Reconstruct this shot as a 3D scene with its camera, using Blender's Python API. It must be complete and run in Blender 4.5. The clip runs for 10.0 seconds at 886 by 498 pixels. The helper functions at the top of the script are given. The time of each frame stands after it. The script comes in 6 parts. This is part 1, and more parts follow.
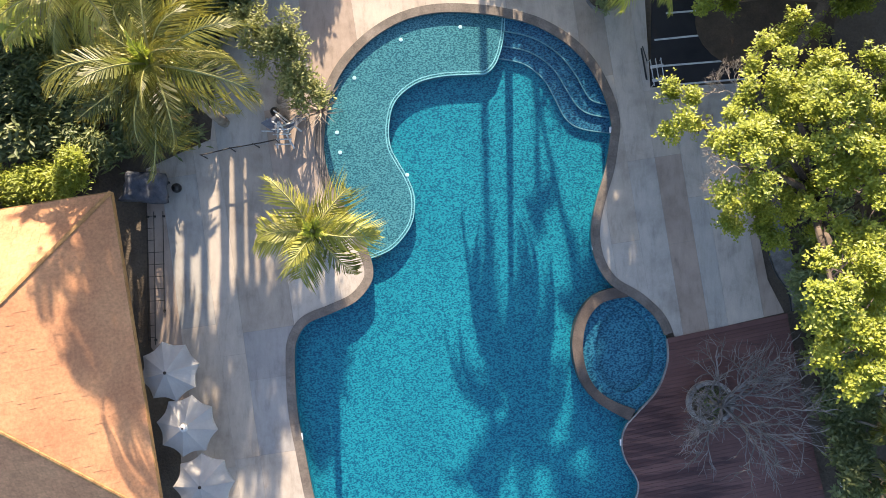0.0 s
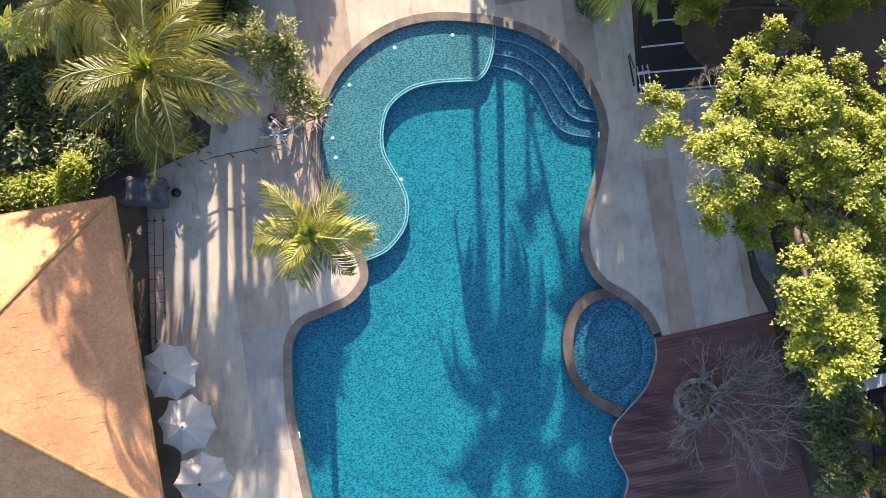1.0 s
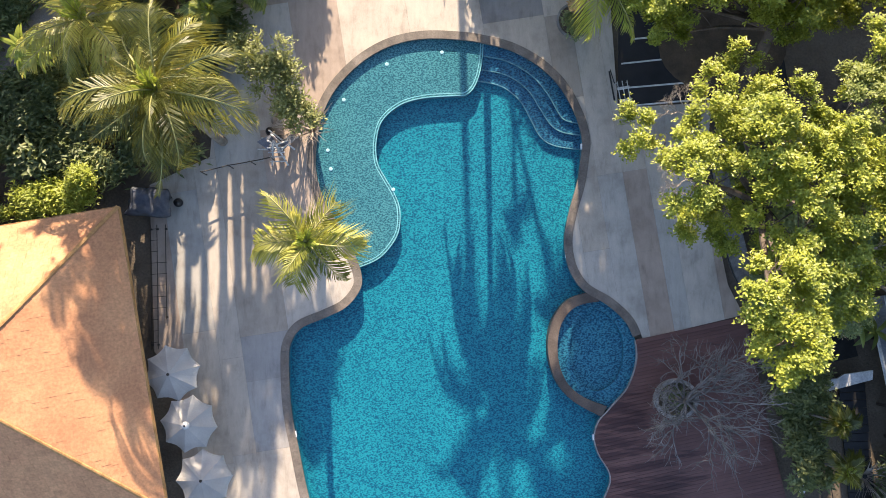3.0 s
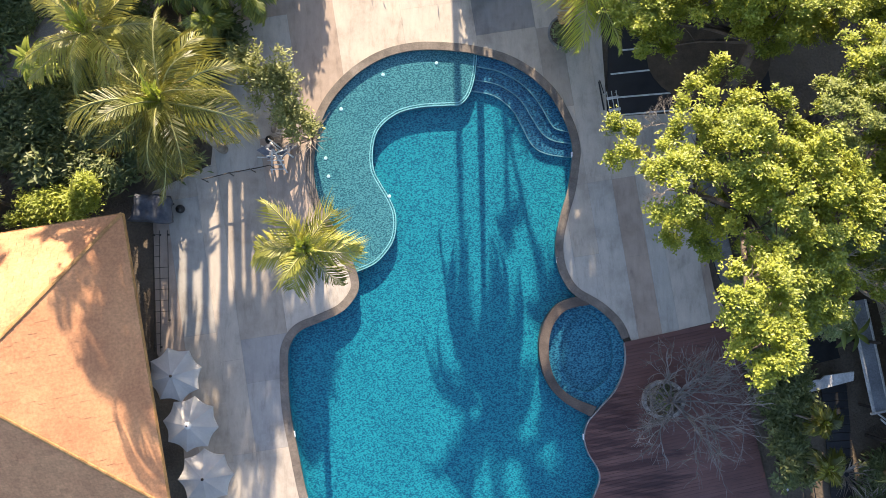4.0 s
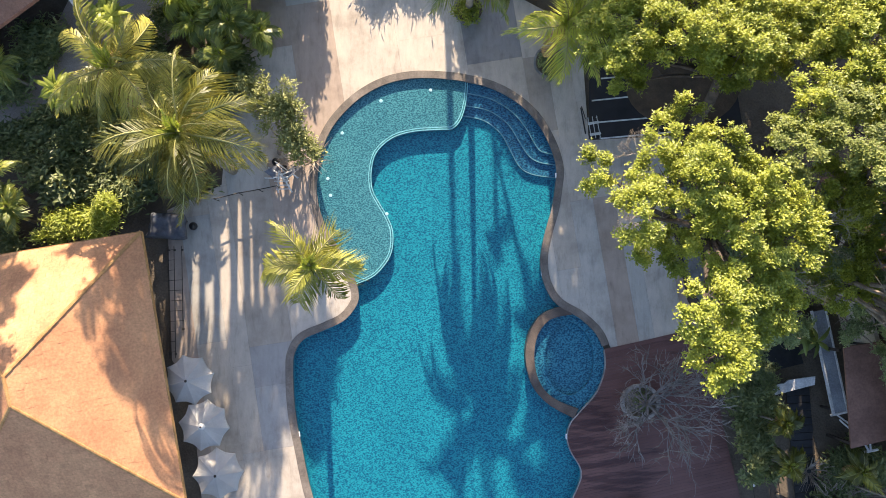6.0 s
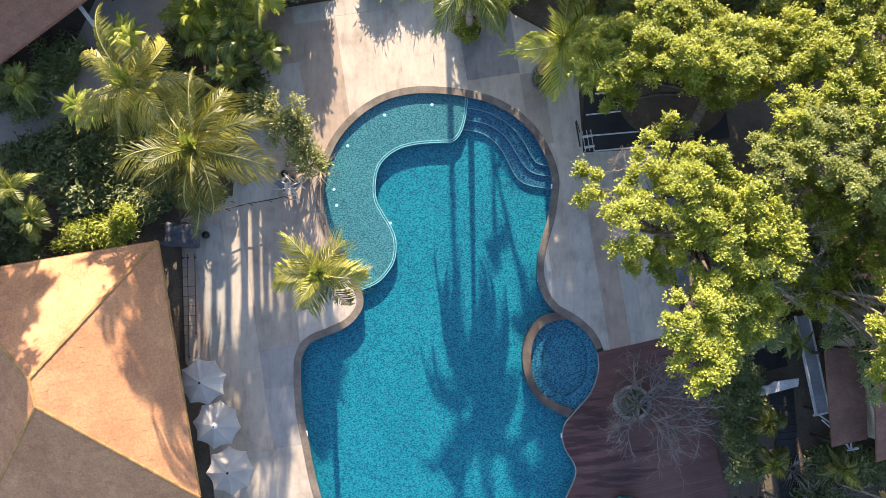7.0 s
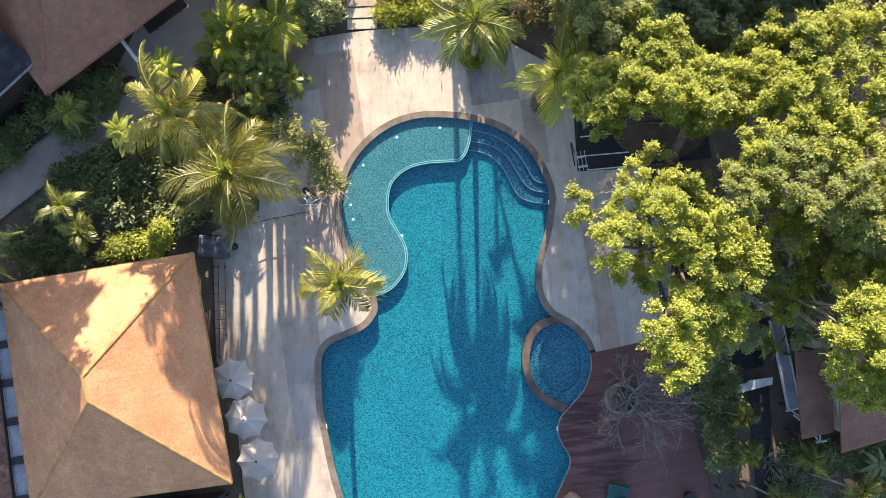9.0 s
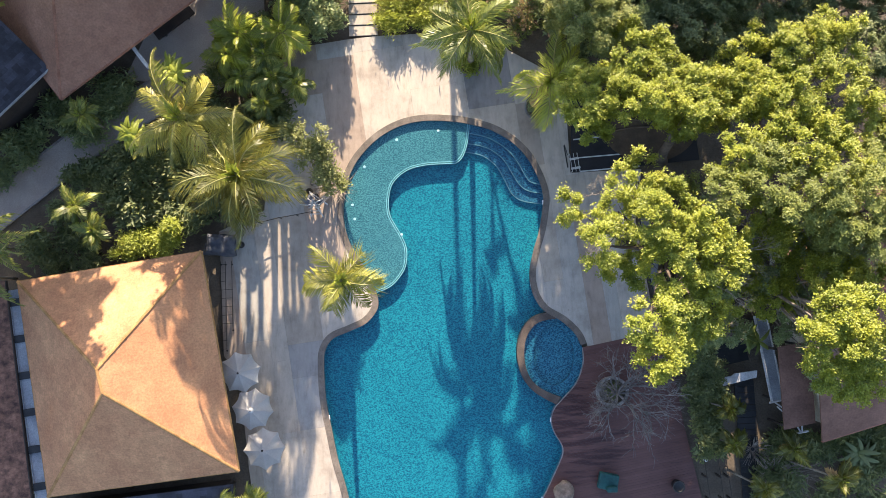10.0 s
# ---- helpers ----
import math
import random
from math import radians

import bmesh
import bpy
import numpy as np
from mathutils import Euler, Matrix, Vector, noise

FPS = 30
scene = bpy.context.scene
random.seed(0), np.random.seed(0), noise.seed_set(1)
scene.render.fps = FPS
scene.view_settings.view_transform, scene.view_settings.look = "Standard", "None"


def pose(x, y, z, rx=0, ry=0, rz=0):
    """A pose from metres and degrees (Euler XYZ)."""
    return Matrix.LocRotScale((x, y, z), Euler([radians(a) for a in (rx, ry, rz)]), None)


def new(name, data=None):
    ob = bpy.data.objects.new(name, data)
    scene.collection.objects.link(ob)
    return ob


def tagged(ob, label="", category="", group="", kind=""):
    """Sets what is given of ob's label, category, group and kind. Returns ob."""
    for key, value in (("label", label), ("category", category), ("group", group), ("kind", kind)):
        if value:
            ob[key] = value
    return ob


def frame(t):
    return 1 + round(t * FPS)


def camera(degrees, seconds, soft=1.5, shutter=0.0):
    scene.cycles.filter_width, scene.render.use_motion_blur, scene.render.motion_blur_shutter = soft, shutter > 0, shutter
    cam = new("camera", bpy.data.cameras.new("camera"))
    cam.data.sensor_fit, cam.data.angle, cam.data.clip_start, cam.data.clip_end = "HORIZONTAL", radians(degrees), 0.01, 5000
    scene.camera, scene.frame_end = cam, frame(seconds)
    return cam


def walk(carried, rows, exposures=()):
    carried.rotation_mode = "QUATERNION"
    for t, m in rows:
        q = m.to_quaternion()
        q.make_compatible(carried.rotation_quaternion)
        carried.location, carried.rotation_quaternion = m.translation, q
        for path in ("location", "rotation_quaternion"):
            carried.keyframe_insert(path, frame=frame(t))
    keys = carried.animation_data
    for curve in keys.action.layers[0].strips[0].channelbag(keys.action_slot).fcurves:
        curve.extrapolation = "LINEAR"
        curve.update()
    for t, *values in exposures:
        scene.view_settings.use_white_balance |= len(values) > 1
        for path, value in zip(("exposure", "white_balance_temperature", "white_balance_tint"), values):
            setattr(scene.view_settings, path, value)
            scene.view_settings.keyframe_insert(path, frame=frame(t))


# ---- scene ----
cam = camera(60.7, 10.0, soft=0.75)
PATH = [   # seconds, place, turn about x, y and z in degrees from looking straight down
    (0.0, (0.262, 0.091, 31.234), (2.437, 0.515, -1.085)),
    (0.5, (0.387, 0.018, 31.649), (2.615, 0.451, -1.216)),
    (1.0, (0.462, -0.066, 32.028), (2.819, 0.371, -1.305)),
    (1.5, (0.513, -0.146, 32.391), (3.023, 0.280, -1.365)),
    (2.0, (0.558, -0.207, 32.758), (3.208, 0.180, -1.404)),
    (2.5, (0.607, -0.240, 33.147), (3.361, 0.077, -1.429)),
    (4.0, (0.813, -0.135, 34.582), (3.595, -0.199, -1.471)),
    (4.5, (0.891, -0.032, 35.184), (3.605, -0.262, -1.480)),
    (5.0, (0.965, 0.099, 35.857), (3.591, -0.302, -1.489)),
    (6.5, (1.092, 0.591, 38.301), (3.481, -0.267, -1.501)),
    (7.0, (1.088, 0.761, 39.239), (3.441, -0.204, -1.499)),
    (7.5, (1.063, 0.921, 40.219), (3.404, -0.120, -1.491)),
    (8.0, (1.025, 1.063, 41.224), (3.364, -0.024, -1.480)),
    (8.5, (0.987, 1.179, 42.234), (3.314, 0.074, -1.465)),
    (9.0, (0.971, 1.263, 43.223), (3.238, 0.160, -1.449)),
    (9.5, (1.007, 1.311, 44.159), (3.113, 0.214, -1.437)),
    (10.0, (1.135, 1.321, 45.010), (2.907, 0.216, -1.432)),
]
walk(cam, [(t, pose(*eye, *turn)) for t, eye, turn in PATH], exposures=((0.0, 1.655, 6320, 17), (10.0, 1.655, 6320, 17)))

from mathutils.geometry import tessellate_polygon

# ---------------------------------------------------------------- light
SUN_EL, SUN_AZ = radians(20.8), radians(0.0)   # azimuth from +y towards +x
to_sun = Vector((math.sin(SUN_AZ) * math.cos(SUN_EL), math.cos(SUN_AZ) * math.cos(SUN_EL), math.sin(SUN_EL)))
world = bpy.data.worlds.new("sky")
scene.world = world
world.use_nodes = True
wn, wl = world.node_tree.nodes, world.node_tree.links
sky = wn.new("ShaderNodeTexSky")
sky.sky_type = "NISHITA"
sky.sun_disc = False
sky.sun_elevation, sky.sun_rotation = SUN_EL, SUN_AZ
wl.new(sky.outputs[0], wn["Background"].inputs[0])
wn["Background"].inputs[1].default_value = 0.118
sun = new("sun", bpy.data.lights.new("sun", "SUN"))
sun.data.energy, sun.data.angle, sun.data.color = 5.0, radians(0.5), (1.0, 0.84, 0.60)
sun.rotation_mode = "QUATERNION"
sun.rotation_quaternion = to_sun.to_track_quat("Z", "Y")
sun.location = (0, 60, 40)

# ---------------------------------------------------------------- materials


def tree_of(name):
    m = bpy.data.materials.new(name)
    m.use_nodes = True
    return m, m.node_tree.nodes, m.node_tree.links, m.node_tree.nodes["Principled BSDF"]


def ramp(nodes, links, source, stops):
    r = nodes.new("ShaderNodeValToRGB")
    els = r.color_ramp.elements
    els[0].position, els[0].color = stops[0][0], (*stops[0][1], 1)
    els[1].position, els[1].color = stops[-1][0], (*stops[-1][1], 1)
    for p, c in stops[1:-1]:
        e = els.new(p)
        e.color = (*c, 1)
    links.new(source, r.inputs[0])
    return r.outputs[0]


def noise_tex(nodes, links, scale, detail=4.0, rough=0.55, stretch=None, turn=0.0):
    g = nodes.new("ShaderNodeNewGeometry")
    n = nodes.new("ShaderNodeTexNoise")
    n.inputs["Scale"].default_value, n.inputs["Detail"].default_value, n.inputs["Roughness"].default_value = scale, detail, rough
    if stretch:
        mp = nodes.new("ShaderNodeMapping")
        mp.inputs["Scale"].default_value = stretch
        mp.inputs["Rotation"].default_value = (0, 0, turn)
        links.new(g.outputs["Position"], mp.inputs[0])
        links.new(mp.outputs[0], n.inputs["Vector"])
    else:
        links.new(g.outputs["Position"], n.inputs["Vector"])
    return n.outputs[0]


def mixed(nodes, links, a, b, fac, mode="MULTIPLY"):
    mx = nodes.new("ShaderNodeMix")
    mx.data_type, mx.blend_type = "RGBA", mode
    for socket, value in ((mx.inputs[0], fac), (mx.inputs[6], a), (mx.inputs[7], b)):
        if isinstance(value, (int, float)):
            socket.default_value = value
        elif isinstance(value, tuple):
            socket.default_value = (*value, 1)
        else:
            links.new(value, socket)
    return mx.outputs[2]


def bumped(nodes, links, bsdf, height, strength, distance):
    b = nodes.new("ShaderNodeBump")
    b.inputs["Strength"].default_value, b.inputs["Distance"].default_value = strength, distance
    links.new(height, b.inputs["Height"])
    links.new(b.outputs[0], bsdf.inputs["Normal"])


def surface(name, dark, light, coarse=0.6, fine=14.0, rough=0.7, bump=0.3, depth=0.01, vary=0.0, by="object", metal=0.0,
            stretch=None, turn=0.0, specular=0.5):
    """A weathered surface: a coarse stain, a fine grain, and a tone of its own for each piece."""
    m, nodes, links, bsdf = tree_of(name)
    big = noise_tex(nodes, links, coarse, 5.0, 0.6)
    col = ramp(nodes, links, big, [(0.32, dark), (0.68, light)])
    small = noise_tex(nodes, links, fine, 4.0, 0.6, stretch, turn)
    col = mixed(nodes, links, col, ramp(nodes, links, small, [(0.3, (0.68, 0.68, 0.68)), (0.7, (1.12, 1.12, 1.12))]), 0.8)
    if vary:
        if by == "object":
            src = nodes.new("ShaderNodeObjectInfo").outputs["Random"]
        else:
            src = nodes.new("ShaderNodeNewGeometry").outputs["Random Per Island"]
        lo, hi = 1 - vary, 1 + vary
        col = mixed(nodes, links, col, ramp(nodes, links, src, [(0.0, (lo, lo, lo)), (1.0, (hi, hi, hi))]), 1.0)
    links.new(col, bsdf.inputs["Base Color"])
    bsdf.inputs["Roughness"].default_value, bsdf.inputs["Metallic"].default_value = rough, metal
    bsdf.inputs["Specular IOR Level"].default_value = specular
    bumped(nodes, links, bsdf, small, bump, depth)
    return m


def paving_stone(name, tones):
    """Cast concrete: every slab of its own hue, with blotches, drips and fine grit."""
    m, nodes, links, bsdf = tree_of(name)
    own = nodes.new("ShaderNodeObjectInfo").outputs["Random"]
    col = ramp(nodes, links, own, tones)
    big = noise_tex(nodes, links, 0.5, 6.0, 0.65)
    col = mixed(nodes, links, col, ramp(nodes, links, big, [(0.28, (0.68, 0.655, 0.63)), (0.5, (1.0, 1.0, 1.0)), (0.72, (1.16, 1.15, 1.12))]), 1.0)
    drip = noise_tex(nodes, links, 2.2, 5.0, 0.7, (1.4, 0.35, 1.0), 0.13)
    col = mixed(nodes, links, col, ramp(nodes, links, drip, [(0.28, (0.70, 0.69, 0.68)), (0.45, (0.96, 0.96, 0.96)), (0.66, (1.10, 1.10, 1.10))]), 0.9)
    grit = noise_tex(nodes, links, 35.0, 3.0, 0.7)
    col = mixed(nodes, links, col, ramp(nodes, links, grit, [(0.3, (0.86, 0.86, 0.86)), (0.7, (1.08, 1.08, 1.08))]), 0.8)
    links.new(col, bsdf.inputs["Base Color"])
    bsdf.inputs["Roughness"].default_value = 0.8
    bumped(nodes, links, bsdf, grit, 0.15, 0.004)
    return m


def decking(name):
    """Red-brown hardwood boards, faded, with damp dark streaks along the grain."""
    m, nodes, links, bsdf = tree_of(name)
    own = nodes.new("ShaderNodeObjectInfo").outputs["Random"]
    col = ramp(nodes, links, own, [(0.0, (0.118, 0.053, 0.044)), (0.5, (0.128, 0.059, 0.049)), (1.0, (0.140, 0.067, 0.056))])
    faded = noise_tex(nodes, links, 0.45, 5.0, 0.6)
    col = mixed(nodes, links, col, ramp(nodes, links, faded, [(0.3, (0.8, 0.76, 0.76)), (0.7, (1.22, 1.22, 1.2))]), 1.0)
    grain = noise_tex(nodes, links, 6.0, 4.0, 0.6, (0.6, 9.0, 3.0), -0.19)
    col = mixed(nodes, links, col, ramp(nodes, links, grain, [(0.3, (0.9, 0.9, 0.9)), (0.7, (1.06, 1.06, 1.06))]), 0.8)
    streaks = noise_tex(nodes, links, 1.1, 4.0, 0.6, (0.45, 3.2, 1.0), -0.19)
    place = nodes.new("ShaderNodeNewGeometry")
    near = nodes.new("ShaderNodeVectorMath")
    near.operation = "DISTANCE"
    links.new(place.outputs["Position"], near.inputs[0])
    near.inputs[1].default_value = (9.4, -8.3, 0.0)
    spill = nodes.new("ShaderNodeMapRange")
    links.new(near.outputs["Value"], spill.inputs["Value"])
    for key, value in (("From Min", 0.8), ("From Max", 3.4), ("To Min", 0.15), ("To Max", -0.03)):
        spill.inputs[key].default_value = value
    edge = nodes.new("ShaderNodeVectorMath")
    edge.operation = "DISTANCE"
    links.new(place.outputs["Position"], edge.inputs[0])
    edge.inputs[1].default_value = (7.2, -6.4, 0.0)
    splash = nodes.new("ShaderNodeMapRange")
    links.new(edge.outputs["Value"], splash.inputs["Value"])
    for key, value in (("From Min", 0.6), ("From Max", 3.6), ("To Min", 0.20), ("To Max", -0.03)):
        splash.inputs[key].default_value = value
    wettest = nodes.new("ShaderNodeMath")
    wettest.operation = "MAXIMUM"
    links.new(spill.outputs[0], wettest.inputs[0])
    links.new(splash.outputs[0], wettest.inputs[1])
    both = nodes.new("ShaderNodeMath")
    links.new(streaks, both.inputs[0])
    links.new(wettest.outputs[0], both.inputs[1])
    damp = both.outputs[0]
    wet = ramp(nodes, links, damp, [(0.58, (1.0, 1.0, 1.0)), (0.68, (0.46, 0.38, 0.38))])
    col = mixed(nodes, links, col, wet, 0.9)
    links.new(col, bsdf.inputs["Base Color"])
    links.new(ramp(nodes, links, damp, [(0.58, (0.62, 0.62, 0.62)), (0.68, (0.36, 0.36, 0.36))]), bsdf.inputs["Roughness"])
    bumped(nodes, links, bsdf, grain, 0.35, 0.004)
    return m


def foliage(name, stops, rough=0.5, through_light=0.35, tint=(0.45, 0.6, 0.08), own=0.0):
    """Leaves: a tone per leaf, a slow drift over the crown, light that shines through; own: how far whole fronds differ."""
    m, nodes, links, bsdf = tree_of(name)
    isl = nodes.new("ShaderNodeNewGeometry").outputs["Random Per Island"]
    big = noise_tex(nodes, links, 0.55, 3.0)
    ad = nodes.new("ShaderNodeMath")
    ad.operation = "MULTIPLY_ADD"
    links.new(big, ad.inputs[0])
    ad.inputs[1].default_value = 0.7
    sc = nodes.new("ShaderNodeMath")
    sc.operation = "MULTIPLY_ADD"
    links.new(isl, sc.inputs[0])
    sc.inputs[1].default_value, sc.inputs[2].default_value = 0.34, -0.02
    links.new(sc.outputs[0], ad.inputs[2])
    col = ramp(nodes, links, ad.outputs[0], stops)
    if own:
        src = nodes.new("ShaderNodeObjectInfo").outputs["Random"]
        col = mixed(nodes, links, col, ramp(nodes, links, src, [(0.0, (1 - own * 1.1, 1 - own, 1 - own)), (0.6, (1.0, 1.0, 1.0)), (1.0, (1 + own * 0.6, 1 + own * 0.5, 1 + own * 0.3))]), 1.0)
    links.new(col, bsdf.inputs["Base Color"])
    bsdf.inputs["Roughness"].default_value = rough
    bsdf.inputs["Specular IOR Level"].default_value = 0.42
    tr = nodes.new("ShaderNodeBsdfTranslucent")
    links.new(mixed(nodes, links, col, tint, 0.5, "ADD"), tr.inputs[0])
    ms = nodes.new("ShaderNodeMixShader")
    ms.inputs[0].default_value = through_light
    links.new(bsdf.outputs[0], ms.inputs[1])
    links.new(tr.outputs[0], ms.inputs[2])
    links.new(ms.outputs[0], nodes["Material Output"].inputs["Surface"])
    return m


def mosaic(name, dark, mid, light, scale):
    """Small glass tiles: short wavering flecks of three tones, painting ripple light too, and a slow drift."""
    m, nodes, links, bsdf = tree_of(name)
    flecks = noise_tex(nodes, links, scale, 0.8, 0.5, (0.8, 1.15, 1.0), -0.25)
    fine = noise_tex(nodes, links, scale * 2.6, 0.0, 0.5)
    ad = nodes.new("ShaderNodeMath")
    ad.operation = "MULTIPLY_ADD"
    links.new(fine, ad.inputs[0])
    ad.inputs[1].default_value = 0.22
    links.new(flecks, ad.inputs[2])
    col = ramp(nodes, links, ad.outputs[0], [(0.46, dark), (0.58, mid), (0.70, light)])
    big = noise_tex(nodes, links, 0.35, 4.0)
    col = mixed(nodes, links, col, ramp(nodes, links, big, [(0.3, (0.86, 0.9, 0.92)), (0.7, (1.08, 1.06, 1.04))]), 1.0)
    links.new(col, bsdf.inputs["Base Color"])
    bsdf.inputs["Roughness"].default_value = 0.35
    return m


M = {}
M["soil"] = surface("soil", (0.09, 0.068, 0.048), (0.17, 0.135, 0.095), 0.5, 9.0, 0.95, 0.8, 0.05)
M["litter"] = surface("leaf_litter", (0.07, 0.048, 0.03), (0.13, 0.09, 0.056), 1.2, 18.0, 0.95, 0.8, 0.03)
M["slab"] = paving_stone("pale_concrete", [(0.0, (0.346, 0.288, 0.230)), (0.25, (0.442, 0.377, 0.302)), (0.6, (0.499, 0.432, 0.356)), (0.85, (0.437, 0.400, 0.347)), (1.0, (0.374, 0.349, 0.306))])
M["slab_brown"] = paving_stone("brown_concrete", [(0.0, (0.355, 0.275, 0.215)), (1.0, (0.395, 0.31, 0.245))])
M["slab_grey"] = paving_stone("dark_grey_concrete", [(0.0, (0.25, 0.228, 0.21)), (1.0, (0.29, 0.265, 0.245))])
M["slab_mid"] = paving_stone("mid_grey_concrete", [(0.0, (0.33, 0.305, 0.28)), (1.0, (0.37, 0.345, 0.315))])
M["coping"] = surface("coping_stone", (0.12, 0.099, 0.081), (0.235, 0.197, 0.162), 1.3, 16.0, 0.75, 0.3, 0.006, 0.10)
M["asphalt"] = surface("black_asphalt", (0.016, 0.015, 0.016), (0.034, 0.032, 0.032), 0.6, 40.0, 0.9, 0.3, 0.004)
M["road"] = surface("grey_brown_concrete", (0.35, 0.295, 0.255), (0.47, 0.405, 0.35), 0.4, 18.0, 0.9, 0.25, 0.004)
M["line"] = surface("worn_white_line", (0.45, 0.45, 0.43), (0.75, 0.74, 0.7), 3.0, 20.0, 0.7, 0.2, 0.002)
M["plank"] = decking("red_brown_decking")
M["shingle"] = surface("tan_shingle", (0.475, 0.216, 0.104), (0.635, 0.328, 0.158), 0.5, 9.0, 0.85, 0.3, 0.006, 0.09, "island")
M["coping_dark"] = surface("dark_spa_stone", (0.075, 0.057, 0.047), (0.145, 0.113, 0.092), 1.3, 16.0, 0.75, 0.3, 0.006, 0.10)
M["shingle_old"] = surface("mottled_shingle", (0.072, 0.035, 0.027), (0.29, 0.15, 0.098), 3.0, 7.0, 0.85, 0.4, 0.006, 0.2, "island")
M["shingle_red"] = surface("red_brown_shingle", (0.15, 0.075, 0.052), (0.25, 0.13, 0.092), 0.6, 9.0, 0.85, 0.3, 0.006, 0.08, "island")
M["shingle_brown"] = surface("brown_shingle", (0.275, 0.138, 0.09), (0.385, 0.207, 0.138), 0.5, 9.0, 0.85, 0.3, 0.006, 0.08, "island")
M["slate"] = surface("dark_slate", (0.018, 0.019, 0.029), (0.055, 0.057, 0.078), 0.8, 12.0, 0.7, 0.4, 0.006, 0.45, "island")
M["ridge"] = surface("ridge_cap", (0.36, 0.18, 0.06), (0.52, 0.29, 0.11), 2.0, 12.0, 0.8, 0.3, 0.006, 0.12)
M["ridge_red"] = surface("red_ridge_cap", (0.27, 0.12, 0.075), (0.40, 0.19, 0.125), 2.0, 12.0, 0.85, 0.3, 0.006, 0.1)
M["plaster"] = surface("cream_plaster", (0.42, 0.36, 0.27), (0.58, 0.51, 0.40), 0.6, 10.0, 0.85, 0.1, 0.003)
M["darkwall"] = surface("dark_timber_wall", (0.03, 0.022, 0.018), (0.06, 0.045, 0.035), 0.8, 12.0, 0.8, 0.3, 0.004)
M["white"] = surface("weathered_white_paint", (0.45, 0.44, 0.42), (0.74, 0.73, 0.70), 1.6, 12.0, 0.6, 0.2, 0.004)
M["grey"] = surface("grey_metal_panel", (0.22, 0.23, 0.25), (0.38, 0.40, 0.42), 1.2, 14.0, 0.55, 0.2, 0.003)
M["fabric"] = surface("pale_grey_canvas", (0.60, 0.57, 0.53), (0.74, 0.71, 0.66), 1.2, 60.0, 0.85, 0.2, 0.002, 0.03)
M["fabric_dark"] = surface("blue_grey_canvas", (0.10, 0.11, 0.135), (0.22, 0.235, 0.27), 2.5, 40.0, 0.9, 0.3, 0.004)
# Black iron; also paints the shade on the walkway and in the doorway.
M["black"] = surface("black_iron_and_shade", (0.010, 0.010, 0.011), (0.028, 0.027, 0.026), 3.0, 30.0, 0.5, 0.2, 0.003)
M["metal"] = surface("brushed_metal", (0.48, 0.48, 0.47), (0.66, 0.66, 0.64), 3.0, 30.0, 0.35, 0.1, 0.001, metal=0.8)
M["bamboo"] = surface("grey_bamboo", (0.22, 0.18, 0.13), (0.42, 0.36, 0.28), 3.0, 25.0, 0.7, 0.3, 0.003)
M["rope"] = surface("dark_rope", (0.03, 0.024, 0.02), (0.07, 0.055, 0.04), 6.0, 50.0, 0.9, 0.4, 0.004)
M["stone"] = surface("ring_stone", (0.17, 0.16, 0.15), (0.34, 0.32, 0.30), 2.0, 18.0, 0.85, 0.4, 0.01, 0.15)
M["bark"] = surface("grey_bark", (0.12, 0.095, 0.07), (0.30, 0.25, 0.20), 2.0, 14.0, 0.9, 0.8, 0.02)
M["bark_dark"] = surface("dark_bark", (0.05, 0.038, 0.028), (0.14, 0.105, 0.08), 2.0, 14.0, 0.9, 0.8, 0.02)
M["bark_pale"] = surface("pale_dry_twig", (0.20, 0.165, 0.13), (0.40, 0.345, 0.285), 2.0, 14.0, 0.9, 0.5, 0.01)
M["boulder"] = surface("brown_boulder", (0.13, 0.095, 0.07), (0.36, 0.27, 0.20), 2.5, 12.0, 0.9, 0.9, 0.03)
M["palm_bark"] = surface("ringed_palm_bark", (0.14, 0.115, 0.085), (0.34, 0.29, 0.22), 1.5, 5.0, 0.9, 0.7, 0.02, stretch=(0.4, 0.4, 5.0))
M["husk"] = surface("pale_husk", (0.42, 0.33, 0.15), (0.62, 0.50, 0.27), 4.0, 30.0, 0.7, 0.3, 0.005)
M["coconut"] = surface("green_coconut", (0.10, 0.12, 0.02), (0.24, 0.22, 0.05), 5.0, 20.0, 0.5, 0.2, 0.004)
M["rachis"] = surface("yellow_green_stalk", (0.22, 0.22, 0.06), (0.40, 0.36, 0.12), 3.0, 20.0, 0.6, 0.2, 0.003)
M["frond"] = foliage("coconut_frond", [(0.12, (0.073, 0.088, 0.024)), (0.45, (0.189, 0.201, 0.038)), (0.85, (0.473, 0.441, 0.097))], 0.5, 0.30, (0.54, 0.45, 0.06), own=0.5)
M["frond_gold"] = foliage("golden_frond", [(0.12, (0.10, 0.12, 0.026)), (0.45, (0.21, 0.22, 0.04)), (0.85, (0.52, 0.46, 0.095))], 0.5, 0.30, (0.5, 0.5, 0.07), own=0.5)
M["frond_bright"] = foliage("bright_green_frond", [(0.12, (0.14, 0.18, 0.03)), (0.5, (0.36, 0.40, 0.07)), (0.85, (0.60, 0.58, 0.15))], 0.35, 0.5, (0.55, 0.6, 0.12), own=0.5)
# Brighter frond copy: the sun on one palm is put into the colour.
M["frond_pale"] = foliage("pale_sunlit_frond", [(0.12, (0.15, 0.16, 0.04)), (0.45, (0.36, 0.35, 0.08)), (0.85, (0.64, 0.58, 0.18))], 0.36, 0.42, (0.55, 0.52, 0.12), own=0.4)
